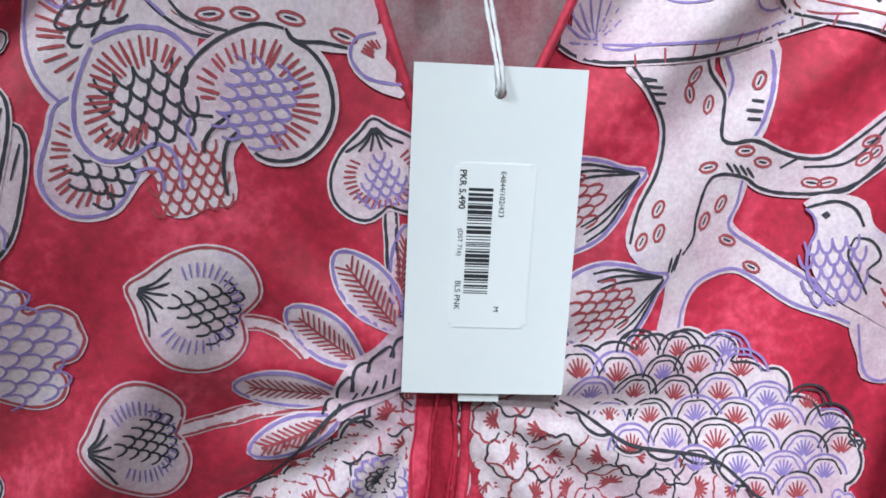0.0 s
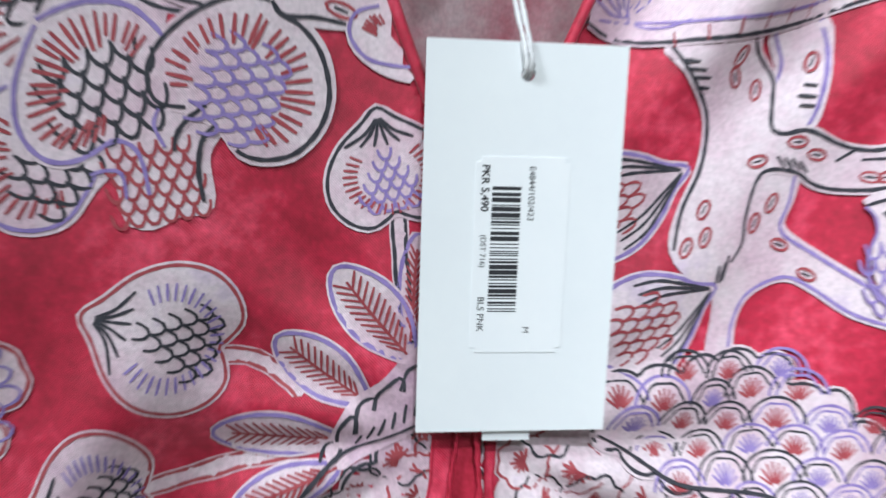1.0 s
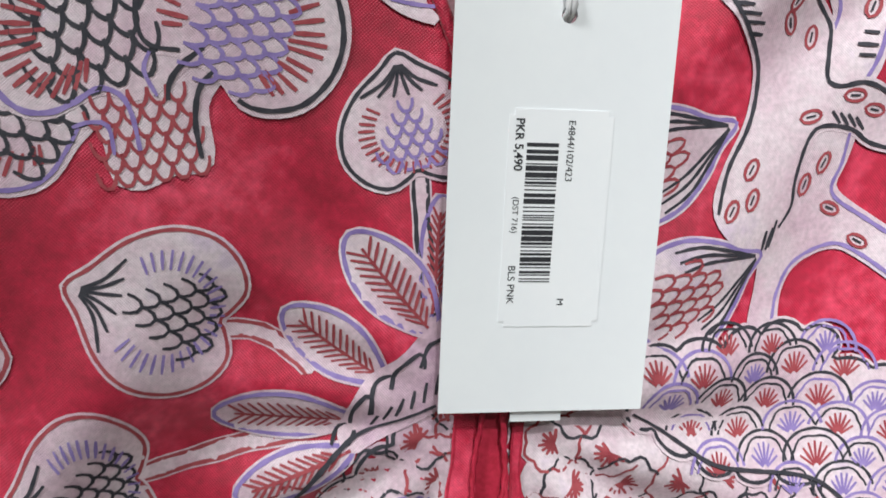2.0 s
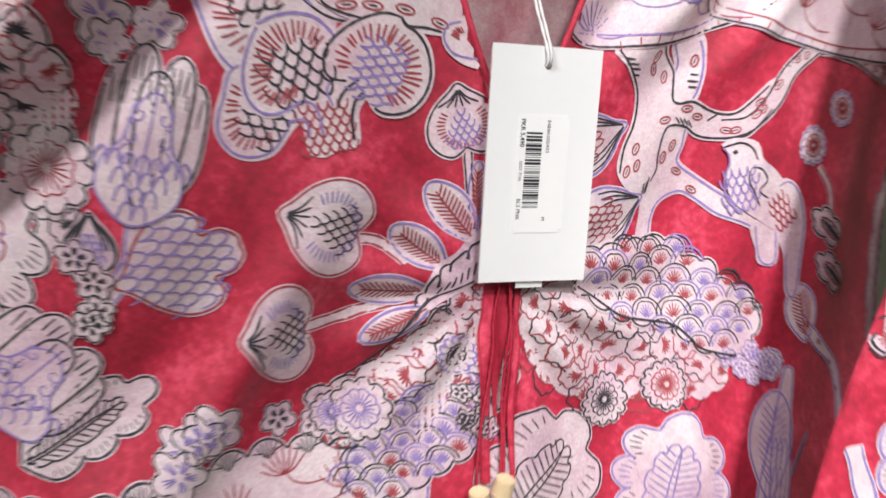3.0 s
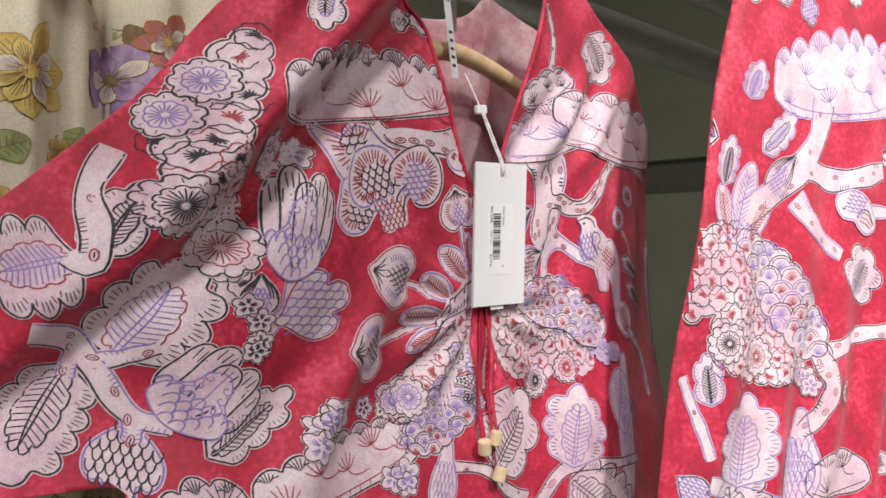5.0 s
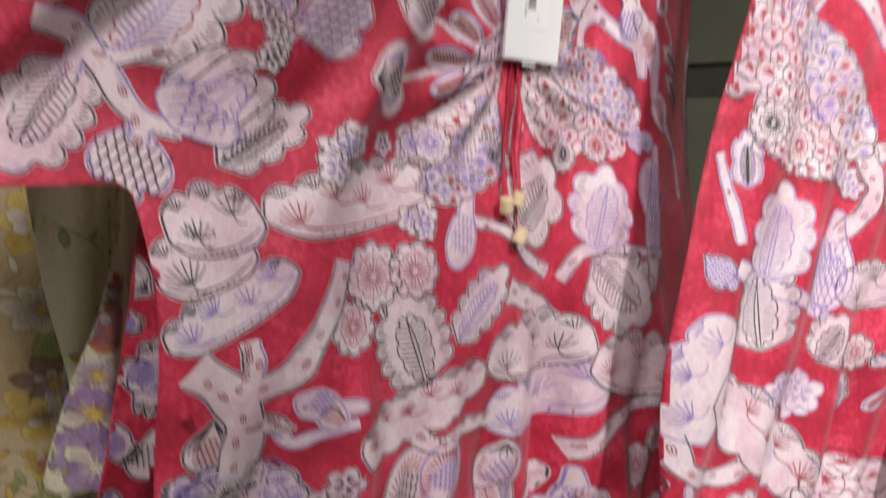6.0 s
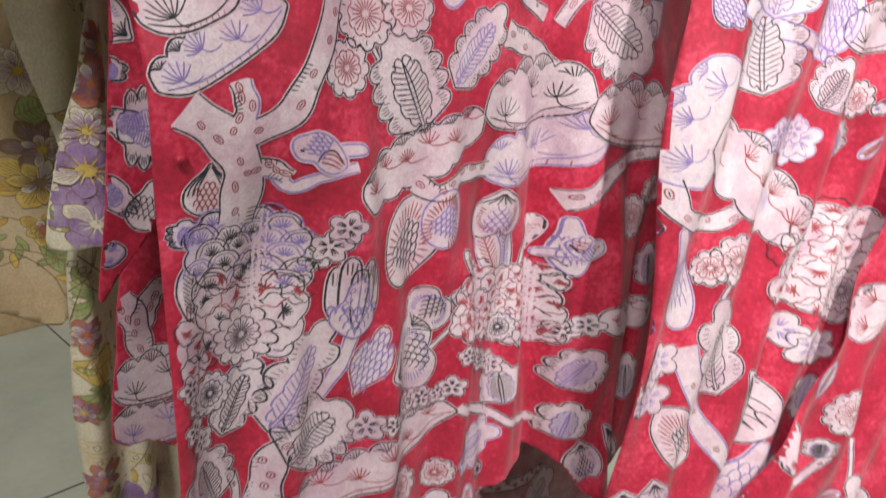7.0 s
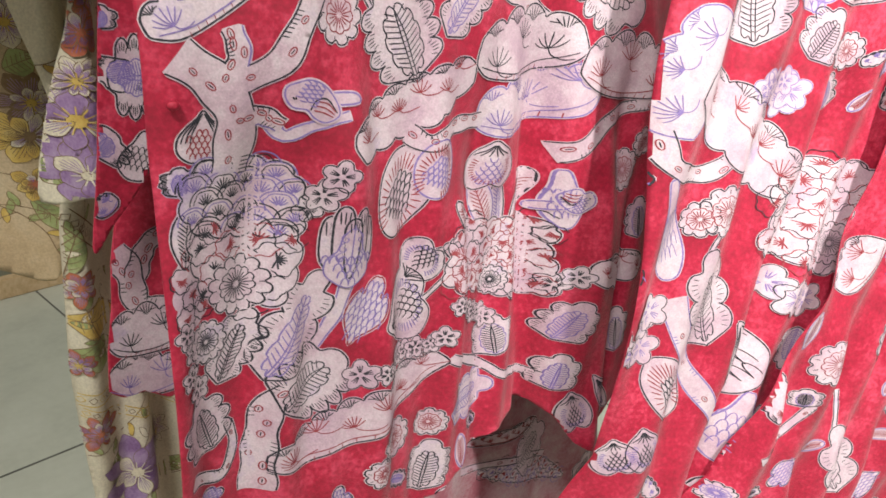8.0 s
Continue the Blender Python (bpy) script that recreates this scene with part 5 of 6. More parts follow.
tree(FRONT, [([(-0.2743, 1.3455), (-0.2536, 1.3415), (-0.2435, 1.3255), (-0.2347, 1.3065), (-0.2256, 1.2961), (-0.2133, 1.2932)], 0.0120, 0.0100, L, D),
    ([(-0.2453, 1.3285), (-0.2334, 1.3304), (-0.2179, 1.3365)], 0.0090, 0.0070, L, D),
    ([(-0.2289, 1.2986), (-0.2286, 1.2919), (-0.2304, 1.2850)], 0.0090, 0.0080, L, L),
    ([(-0.2517, 1.3398), (-0.2519, 1.3300), (-0.2545, 1.3204)], 0.0080, 0.0070, L, L),
    ([(-0.2583, 1.3875), (-0.2516, 1.3828), (-0.2470, 1.4035), (-0.2471, 1.4263), (-0.2379, 1.4474)], 0.0100, 0.0120, D, D)], layer=2, knots=2)
lobed(FRONT, (-0.2492, 1.3875), (-0.2276, 1.4270), 0.0120, lobes=2, edge=D, core=D, ladder=D)
cloud(FRONT, (-0.1779, 1.2460), (-0.0634, 1.2685), 0.0255, lobes=7, tufts=R, edge=D, layer=1, low=0.5)
blossoms(FRONT, [(-0.1425, 1.2915), (-0.1271, 1.2968), (-0.1402, 1.2785)], 0.0100, edge=D, core=L, layer=3)
blossoms(FRONT, [(-0.1011, 1.2912), (-0.0853, 1.2926)], 0.0075, edge=D, core=D, layer=2)
rosette(FRONT, (-0.0698, 1.2965), 0.0130, petals=10, edge=D, core=L, layer=4)
blossoms(FRONT, [(-0.0906, 1.2491), (-0.0762, 1.2509), (-0.0842, 1.2416)], 0.0090, edge=D, core=L, layer=3)
plume(FRONT, (-0.0586, 1.2199), (-0.0439, 1.2663), 0.0150, edge=L)
lobed(FRONT, (-0.0085, 1.2419), (0.0332, 1.2874), 0.0342, lobes=2, edge=D, core=D, ladder=D)
lobed(FRONT, (0.0733, 1.2298), (0.0843, 1.2881), 0.0316, lobes=3, edge=L, core=L, ladder=L, layer=2)
plume(FRONT, (0.1249, 1.1981), (0.1477, 1.3054), 0.0160, edge=L, layer=1)
lobed(FRONT, (0.2351, 1.2928), (0.2457, 1.4137), 0.0130, lobes=4, edge=D, core=R, ladder=D)
branch(FRONT, [(-0.0410, 1.2489), (-0.0166, 1.2431), (0.0044, 1.2260), (0.0296, 1.2142)], 0.0060, 0.0090, edge=D, knots=3, layer=1)
branch(FRONT, [(0.0430, 1.2089), (0.0572, 1.2272), (0.0892, 1.2298), (0.1484, 1.2257)], 0.0100, 0.0060, edge=D, knots=4, layer=1)
cloud(FRONT, (0.0167, 1.4613), (0.1250, 1.4944), 0.0258, lobes=5, tufts=L, edge=D, layer=3, low=0.5)
cloud(FRONT, (0.0696, 1.4880), (0.2415, 1.4758), 0.0399, lobes=6, tufts=R, edge=D, layer=4)
cloud(FRONT, (0.0380, 1.4990), (0.0919, 1.5245), 0.0179, lobes=3, tufts=D, edge=D, layer=2)
lobed(FRONT, (0.1203, 1.5679), (0.1458, 1.5354), 0.0247, lobes=3, edge=D, core=D, ladder=D)
branch(FRONT, [(0.0654, 1.5302), (0.0698, 1.5559), (0.0616, 1.5793)], 0.0060, 0.0050, edge=D, knots=4)

# lower body
cloud(FRONT, (-0.2244, 1.2340), (-0.1819, 1.2436), 0.0270, lobes=3, tufts=D, edge=D, layer=3)
cloud(FRONT, (-0.2307, 1.2112), (-0.1873, 1.2282), 0.0260, lobes=3, tufts=D, edge=D, layer=2)
cloud(FRONT, (-0.2272, 1.1800), (-0.1679, 1.2199), 0.0187, lobes=6, tufts=L, edge=D, layer=1, low=0.5)
tree(FRONT, [([(-0.2186, 1.1715), (-0.2004, 1.1564), (-0.1904, 1.1366), (-0.1928, 1.1072)], 0.0200, 0.0230, D, D),
    ([(-0.1881, 1.1572), (-0.1686, 1.1657), (-0.1593, 1.1806), (-0.1467, 1.2027), (-0.1390, 1.2258)], 0.0145, 0.0125, D, D),
    ([(-0.1951, 1.1561), (-0.1888, 1.1701), (-0.1917, 1.1841)], 0.0120, 0.0100, D, L),
    ([(-0.1888, 1.1364), (-0.1766, 1.1378), (-0.1662, 1.1316)], 0.0130, 0.0080, D, L)], layer=2, knots=5)
branch(FRONT, [(-0.1717, 1.1341), (-0.1646, 1.1251), (-0.1529, 1.1302), (-0.1304, 1.1347)], 0.0070, 0.0050, edge=L, knots=1, layer=1)
songbird(FRONT, (-0.1649, 1.1526), (-0.1368, 1.1352), 0.0135)
bud(FRONT, (-0.2093, 1.1153), (-0.2076, 1.1424), 0.0130, edge=D, core=R, layer=1)
pile(FRONT, [(-0.2139, 1.1112), (-0.1704, 1.1092), (-0.1566, 1.0950), (-0.1575, 1.0660), (-0.2145, 1.0785)], 0.0095, kind='fan', layer=2, edges=(D, D, L), cores=(L, D))
pile(FRONT, [(-0.2145, 1.0785), (-0.1593, 1.0653), (-0.1642, 1.0292), (-0.1846, 1.0223), (-0.2090, 1.0370)], 0.0105, kind='flower', layer=2, edges=(D, D, R), cores=(R, D), rim=D)
rosette(FRONT, (-0.1889, 1.0358), 0.0190, petals=12, edge=D, core=D, layer=3)
rosette(FRONT, (-0.2111, 1.0052), 0.0140, petals=11, edge=D, core=D, layer=3)
blossoms(FRONT, [(-0.1526, 1.0784), (-0.1429, 1.0867), (-0.1324, 1.0958)], 0.0110, edge=D, core=D, layer=2)
rosette(FRONT, (-0.1167, 1.2165), 0.0200, petals=10, edge=D, core=R, layer=2)
rosette(FRONT, (-0.0890, 1.2196), 0.0170, petals=9, edge=D, core=R, layer=2)
rosette(FRONT, (-0.1315, 1.1884), 0.0160, petals=9, edge=D, core=R, layer=2)
stem(FRONT, [(-0.1145, 1.2043), (-0.1076, 1.1915), (-0.0982, 1.1858)], 0.0030, edge=D)
lobed(FRONT, (-0.0732, 1.1489), (-0.0999, 1.2040), 0.0299, lobes=4, edge=D, core=D, ladder=D, layer=1)
lobed(FRONT, (-0.0543, 1.1730), (-0.0181, 1.2191), 0.0183, lobes=4, edge=D, core=L, ladder=L, layer=1)
cloud(FRONT, (-0.1256, 1.1136), (-0.0271, 1.1497), 0.0179, lobes=6, tufts=R, edge=D, layer=1, both=True)
cloud(FRONT, (-0.0228, 1.1512), (0.0713, 1.1547), 0.0350, lobes=4, tufts=D, edge=D, layer=2)
cloud(FRONT, (0.0710, 1.1389), (0.1592, 1.1254), 0.0360, lobes=4, tufts=R, edge=D, layer=3)
cloud(FRONT, (-0.0120, 1.1091), (0.0861, 1.1239), 0.0330, lobes=5, tufts=L, edge=L, layer=1, low=0.4)
branch(FRONT, [(-0.0774, 1.1152), (-0.0643, 1.1077), (-0.0425, 1.1146), (-0.0110, 1.1143)], 0.0120, 0.0100, edge=D, knots=6, layer=2)
branch(FRONT, [(0.0621, 1.0813), (0.0744, 1.0868), (0.1000, 1.1049), (0.1464, 1.1141)], 0.0140, 0.0090, edge=D, knots=7, layer=1)
branch(FRONT, [(-0.0126, 1.2037), (0.0241, 1.1910), (0.0480, 1.1745)], 0.0160, 0.0120, edge=D, knots=4, layer=1)
lobed(FRONT, (0.0692, 1.2210), (0.1215, 1.1780), 0.0350, lobes=4, edge=D, core=D, ladder=D, layer=1)
shell(FRONT, (-0.0974, 1.0524), (-0.0730, 1.1052), 0.0197, edge=D, core=D, layer=1)
shell(FRONT, (-0.0661, 1.0727), (-0.0517, 1.1078), 0.0150, edge=L, core=L, layer=2)
heart(FRONT, (0.0027, 1.0979), (0.0026, 1.0648), 0.0219, edge=D, core=L, mid=R, layer=2)
leaf(FRONT, (-0.0030, 1.0235), (-0.0380, 1.0622), 0.0070, edge=D, vein=R, layer=1)
leaf(FRONT, (0.0086, 1.0252), (-0.0103, 1.0737), 0.0090, edge=L, vein=R, layer=1)
leaf(FRONT, (0.0199, 1.0250), (0.0079, 1.0707), 0.0080, edge=D, vein=L, layer=0)
leaf(FRONT, (0.0281, 1.0242), (0.0574, 1.0658), 0.0110, edge=D, vein=R, layer=1)
leaf(FRONT, (-0.0106, 1.0098), (-0.0523, 1.0361), 0.0070, edge=D, vein=R, layer=1)
pile(FRONT, [(-0.0327, 1.0404), (0.0602, 1.0245), (0.0663, 1.0024), (0.0677, 0.9611), (-0.0392, 1.0017), (-0.0447, 1.0241)], 0.0085, kind='flower', layer=2, edges=(D, R), cores=(R, ), rim=D)
rosette(FRONT, (0.0168, 0.9856), 0.0120, petals=11, edge=D, core=D, layer=3)
blossoms(FRONT, [(-0.0370, 0.9850), (0.0093, 0.9628), (0.0159, 0.9546)], 0.0080, edge=D, core=D, layer=2)
tulip(FRONT, (-0.1294, 1.0266), (-0.1284, 1.0779), 0.0166, edge=D, core=L)
branch(FRONT, [(-0.1298, 1.0279), (-0.1357, 1.0059), (-0.1485, 0.9829), (-0.1677, 0.9666)], 0.0070, 0.0060, edge=L, knots=0, layer=0)
netleaf(FRONT, (-0.1269, 0.9837), (-0.1086, 1.0249), 0.0129, edge=R, core=L)
heart(FRONT, (-0.0798, 1.0160), (-0.0603, 1.0362), 0.0176, edge=D, core=D, mid=L)
heart(FRONT, (-0.1027, 0.9909), (-0.0657, 1.0006), 0.0275, edge=D, core=D, mid=L)
stem(FRONT, [(-0.0610, 1.0342), (-0.0446, 1.0322)], 0.0040, edge=D)
stem(FRONT, [(-0.0663, 0.9985), (-0.0483, 1.0120), (-0.0428, 1.0197)], 0.0040, edge=D)
lobed(FRONT, (-0.1788, 0.9705), (-0.1417, 1.0358), 0.0200, lobes=3, edge=D, core=L, ladder=L)
lobed(FRONT, (-0.2053, 0.9741), (-0.1811, 1.0171), 0.0170, lobes=4, edge=D, core=D, ladder=D)
lobed(FRONT, (-0.1717, 0.9480), (-0.1303, 0.9760), 0.0311, lobes=4, edge=D, core=D, ladder=D)
cloud(FRONT, (-0.1773, 0.9029), (-0.0479, 0.9430), 0.0224, lobes=8, tufts=R, edge=D, layer=1, low=0.5)
blossoms(FRONT, [(-0.1158, 0.9613), (-0.0870, 0.9590), (-0.0566, 0.9619), (-0.0486, 0.9682)], 0.0100, edge=D, core=D, layer=2)
rosette(FRONT, (-0.0904, 0.8968), 0.0160, petals=10, edge=D, core=R, layer=2)
rosette(FRONT, (-0.0542, 0.8937), 0.0120, petals=9, edge=D, core=R, layer=2)
rosette(FRONT, (-0.1069, 0.8804), 0.0120, petals=9, edge=D, core=R, layer=2)
lobed(FRONT, (-0.0579, 0.8311), (-0.0510, 0.8759), 0.0200, lobes=4, edge=D, core=D, ladder=D)
branch(FRONT, [(-0.1874, 0.8901), (-0.1834, 0.9243), (-0.1774, 0.9529), (-0.1688, 0.9631)], 0.0190, 0.0120, edge=D, knots=7, layer=1)
lobed(FRONT, (-0.2123, 0.9316), (-0.2228, 0.9693), 0.0220, lobes=3, edge=D, core=D, ladder=D)
branch(FRONT, [(-0.2324, 0.9212), (-0.2095, 0.9104), (-0.1982, 0.9277), (-0.2005, 0.9451)], 0.0080, 0.0060, edge=D, knots=3)
lobed(FRONT, (0.0212, 0.9209), (0.0175, 0.9547), 0.0220, lobes=2, edge=D, core=L, ladder=D)
branch(FRONT, [(-0.0436, 0.9478), (0.0123, 0.9133), (0.0273, 0.9022), (0.0746, 0.8827)], 0.0070, 0.0070, edge=D, knots=3)
lobed(FRONT, (-0.0394, 0.8974), (0.0173, 0.8957), 0.0200, lobes=3, edge=L, core=L, ladder=L)
songbird(FRONT, (0.0892, 1.0415), (0.0660, 1.0488), 0.0140)
plume(FRONT, (0.0740, 1.0209), (0.0664, 1.0673), 0.0130, edge=L, layer=2)
rosette(FRONT, (0.1271, 1.0609), 0.0170, petals=10, edge=D, core=R, layer=1)
rosette(FRONT, (0.1486, 1.0811), 0.0130, petals=9, edge=D, core=R, layer=1)
lobed(FRONT, (0.1644, 0.9940), (0.1608, 1.0301), 0.0130, lobes=3, edge=D, core=L)
cloud(FRONT, (0.0925, 0.9849), (0.1782, 0.9628), 0.0170, lobes=3, tufts=R, edge=D, layer=1, both=True)
blossoms(FRONT, [(0.0760, 0.9754), (0.0877, 0.9791)], 0.0100, edge=D, core=D, layer=2)
lobed(FRONT, (0.0763, 0.9203), (0.0931, 0.9550), 0.0190, lobes=3, edge=D, core=L, ladder=L)
lobed(FRONT, (0.1539, 0.8865), (0.1532, 0.9284), 0.0160, lobes=3, edge=D, core=L, ladder=D)
lobed(FRONT, (0.0798, 0.8709), (0.0838, 0.9059), 0.0140, lobes=2, edge=D, core=L, ladder=L)
heart(FRONT, (0.0905, 0.8697), (0.1012, 0.8318), 0.0140, edge=D, core=D, mid=L)
heart(FRONT, (0.1109, 0.8816), (0.1480, 0.8282), 0.0110, edge=D, core=D, mid=L)
lobed(FRONT, (-0.2206, 1.0982), (-0.2213, 1.1137), 0.0110, lobes=3, edge=D, core=L, ladder=L)
leaf(FRONT, (-0.2232, 1.0570), (-0.2173, 1.0913), 0.0090, edge=D, vein=D, layer=1)
pile(FRONT, [(-0.2261, 1.0611), (-0.2153, 1.0579), (-0.2125, 1.0250), (-0.2285, 1.0286)], 0.0080, kind='flower', layer=1, edges=(D, R), cores=(R, ), rim=None)
blossoms(FRONT, [(-0.2232, 1.0189), (-0.2229, 0.9965), (-0.2192, 0.9785)], 0.0100, edge=D, core=D, layer=2)

# side panel beside the slit
lobed(SIDE, (-0.1968, 1.1483), (-0.2215, 1.1499), 0.0269, lobes=3, edge=D, core=L, ladder=L)
lobed(SIDE, (-0.2353, 1.1072), (-0.2231, 1.1189), 0.0216, lobes=3, edge=D, core=L, ladder=L)
plume(SIDE, (-0.2146, 1.0884), (-0.2052, 1.1164), 0.0150, edge=D)
lobed(SIDE, (-0.2245, 1.1765), (-0.2219, 1.1885), 0.0100, lobes=2, edge=D, core=L, ladder=L)
cloud(SIDE, (-0.2370, 1.0696), (-0.2244, 1.0776), 0.0100, lobes=3, tufts=L, edge=D)
lobed(SIDE, (-0.2125, 1.1591), (-0.2193, 1.1426), 0.0180, lobes=3, edge=D, core=L, ladder=L)
branch(CUFF, [(-0.2194, 1.0334), (-0.2119, 1.0195), (-0.2072, 0.9932), (-0.1856, 0.9878)], 0.0180, 0.0140, edge=D, knots=6)
branch(CUFF, [(-0.2083, 1.0124), (-0.2001, 1.0333), (-0.1890, 1.0435)], 0.0150, 0.0100, edge=D, knots=4)
cloud(CUFF, (-0.2298, 0.9669), (-0.1797, 0.9638), 0.0280, lobes=3, tufts=D, edge=D, layer=2)
cloud(CUFF, (-0.2358, 0.9370), (-0.1820, 0.9268), 0.0260, lobes=3, tufts=L, edge=D, layer=1)

# neighbour on the other side
cloud(RIGHT, (0.1914, 1.5091), (0.3850, 1.5308), 0.0560, lobes=8, tufts=L, edge=L, layer=1, low=0.3)
tree(RIGHT, [([(0.2542, 1.5151), (0.2442, 1.4817), (0.2092, 1.4493), (0.1572, 1.4202)], 0.0230, 0.0200, D, L),
    ([(0.2297, 1.4597), (0.2746, 1.4519), (0.3355, 1.4633)], 0.0190, 0.0160, D, D),
    ([(0.2147, 1.4340), (0.2316, 1.4168), (0.2768, 1.3908)], 0.0180, 0.0100, L, L)], layer=1, knots=4)
songbird(RIGHT, (0.2748, 1.4378), (0.3220, 1.4136), 0.0200)
lobed(RIGHT, (0.2934, 1.3579), (0.3205, 1.3917), 0.0300, lobes=2, edge=D, core=L)
lobed(RIGHT, (0.1759, 1.4684), (0.2172, 1.4993), 0.0130, lobes=3, edge=L, core=D, ladder=L)
bud(RIGHT, (0.1837, 1.4367), (0.2151, 1.4676), 0.0130, edge=D, core=L)
lobed(RIGHT, (0.1385, 1.4424), (0.1485, 1.4770), 0.0110, lobes=3, edge=L, core=D, ladder=D)
lobed(RIGHT, (0.1633, 1.5081), (0.1735, 1.5350), 0.0120, lobes=3, edge=L, core=L, ladder=L)
leaf(RIGHT, (0.1465, 1.4007), (0.1668, 1.4592), 0.0110, edge=L, vein=L)
leaf(RIGHT, (0.1410, 1.4006), (0.1349, 1.4421), 0.0090, edge=L, vein=R)
leaf(RIGHT, (0.1589, 1.4011), (0.1878, 1.4326), 0.0100, edge=L, vein=R)
pile(RIGHT, [(0.1498, 1.4050), (0.1972, 1.3936), (0.2157, 1.3762), (0.2485, 1.3399), (0.2504, 1.3124), (0.2154, 1.3163), (0.1803, 1.3585)], 0.0105, kind='fan', layer=2)
pile(RIGHT, [(0.1079, 1.3995), (0.1501, 1.4072), (0.1803, 1.3585), (0.2349, 1.3038), (0.1907, 1.2935), (0.1284, 1.3119), (0.1259, 1.3487), (0.1051, 1.3469)], 0.0090, kind='flower', layer=1, edges=(R, D), cores=(R, ), rim=D)
rosette(RIGHT, (0.1349, 1.3261), 0.0150, petals=11, edge=D, core=D, layer=3)
rosette(RIGHT, (0.1753, 1.3134), 0.0150, petals=11, edge=D, core=R, layer=3)
blossoms(RIGHT, [(0.2219, 1.2956), (0.2455, 1.2943), (0.2387, 1.2877)], 0.0100, edge=D, core=L, layer=3)
branch(RIGHT, [(0.2481, 1.3125), (0.2595, 1.2850), (0.2479, 1.2626), (0.2334, 1.2495)], 0.0160, 0.0120, edge=D, knots=5)
branch(RIGHT, [(0.2570, 1.3123), (0.3013, 1.3218), (0.3429, 1.3258)], 0.0140, 0.0120, edge=D, knots=4)
lobed(RIGHT, (0.1575, 1.2169), (0.1635, 1.2843), 0.0341, lobes=3, edge=L, core=L, ladder=L, layer=2)
plume(RIGHT, (0.2249, 1.1928), (0.2339, 1.2652), 0.0240, edge=L, layer=1)
branch(RIGHT, [(0.1019, 1.3024), (0.1128, 1.2697), (0.1195, 1.2435)], 0.0060, 0.0070, edge=L, knots=1)
branch(RIGHT, [(0.1182, 1.2257), (0.1611, 1.2105), (0.2263, 1.1884)], 0.0120, 0.0100, edge=L, knots=2)
lobed(RIGHT, (0.1218, 1.2816), (0.1196, 1.3181), 0.0110, lobes=2, edge=L, core=L)
cloud(RIGHT, (0.2345, 1.2009), (0.3059, 1.2015), 0.0300, lobes=2, tufts=D, edge=D, layer=1)
lobed(RIGHT, (0.1562, 1.1648), (0.1486, 1.2324), 0.0317, lobes=4, edge=D, core=D, ladder=D)
netleaf(RIGHT, (0.2184, 1.1855), (0.2216, 1.2410), 0.0200, edge=L, core=L)
lobed(RIGHT, (0.2185, 1.1528), (0.2428, 1.1857), 0.0230, lobes=3, edge=D, core=D, ladder=D)
cloud(RIGHT, (0.0841, 1.1083), (0.1101, 1.1900), 0.0270, lobes=4, tufts=L, edge=L, layer=1, both=True)
cloud(RIGHT, (0.1072, 1.1421), (0.2206, 1.0531), 0.0276, lobes=5, tufts=R, edge=D, layer=2, both=True)
branch(RIGHT, [(0.0773, 1.1100), (0.0876, 1.0851), (0.1253, 1.0738), (0.1453, 1.0843)], 0.0140, 0.0120, edge=D, knots=5)
rosette(RIGHT, (0.1457, 1.0444), 0.0200, petals=10, edge=D, core=R, layer=2)
rosette(RIGHT, (0.1272, 1.0393), 0.0140, petals=9, edge=D, core=R, layer=2)
stem(RIGHT, [(0.1443, 1.0288), (0.1373, 1.0160), (0.1371, 1.0067)], 0.0040, edge=D)
blossoms(RIGHT, [(0.1674, 1.1374), (0.2057, 1.1207), (0.1998, 1.1379)], 0.0130, edge=L, core=L, layer=2)
lobed(RIGHT, (0.1648, 0.9216), (0.1382, 1.0113), 0.0274, lobes=3, edge=D, core=D, ladder=D)
plume(RIGHT, (0.1126, 0.9910), (0.0885, 1.0738), 0.0180, edge=L)
pile(RIGHT, [(0.2142, 1.0610), (0.3163, 1.0566), (0.3382, 1.0363), (0.3250, 0.9895), (0.3133, 0.9583), (0.2667, 0.9781), (0.2029, 1.0025), (0.2116, 1.0304)], 0.0130, kind='flower', layer=2, edges=(D, R), cores=(R, ), rim=D)
rosette(RIGHT, (0.3098, 0.9847), 0.0200, petals=12, edge=D, core=D, layer=3)
blossoms(RIGHT, [(0.2529, 0.9597), (0.2626, 0.9451), (0.2909, 0.9302)], 0.0170, edge=D, core=L, layer=3)
bud(RIGHT, (0.2392, 0.8547), (0.1880, 0.9382), 0.0310, edge=D, core=D)
shell(RIGHT, (0.1425, 0.8597), (0.1006, 0.9239), 0.0200, edge=D, core=D)
branch(RIGHT, [(0.1149, 0.9748), (0.1266, 0.9397), (0.1620, 0.8797), (0.2120, 0.7999)], 0.0190, 0.0090, edge=L, knots=4)
blossoms(RIGHT, [(0.0592, 0.9593), (0.0916, 0.9300), (0.0950, 0.9727)], 0.0140, edge=D, core=L, layer=2)
heart(RIGHT, (0.0768, 0.8561), (0.0820, 0.8264), 0.0150, edge=D, core=D, mid=L)
heart(RIGHT, (0.0959, 0.8655), (0.1032, 0.8285), 0.0150, edge=D, core=D, mid=L)
plume(RIGHT, (0.2161, 0.7824), (0.2388, 0.8495), 0.0200, edge=L)
branch(RIGHT, [(0.2046, 0.7513), (0.2217, 0.7653), (0.2641, 0.7581)], 0.0140, 0.0120, edge=D, knots=3)
rosette(OVERLAP, (0.3042, 0.8775), 0.0220, petals=10, edge=D, core=R, layer=2)
stem(OVERLAP, [(0.3424, 0.8313), (0.3421, 0.8017), (0.3381, 0.7783)], 0.0040, edge=D)
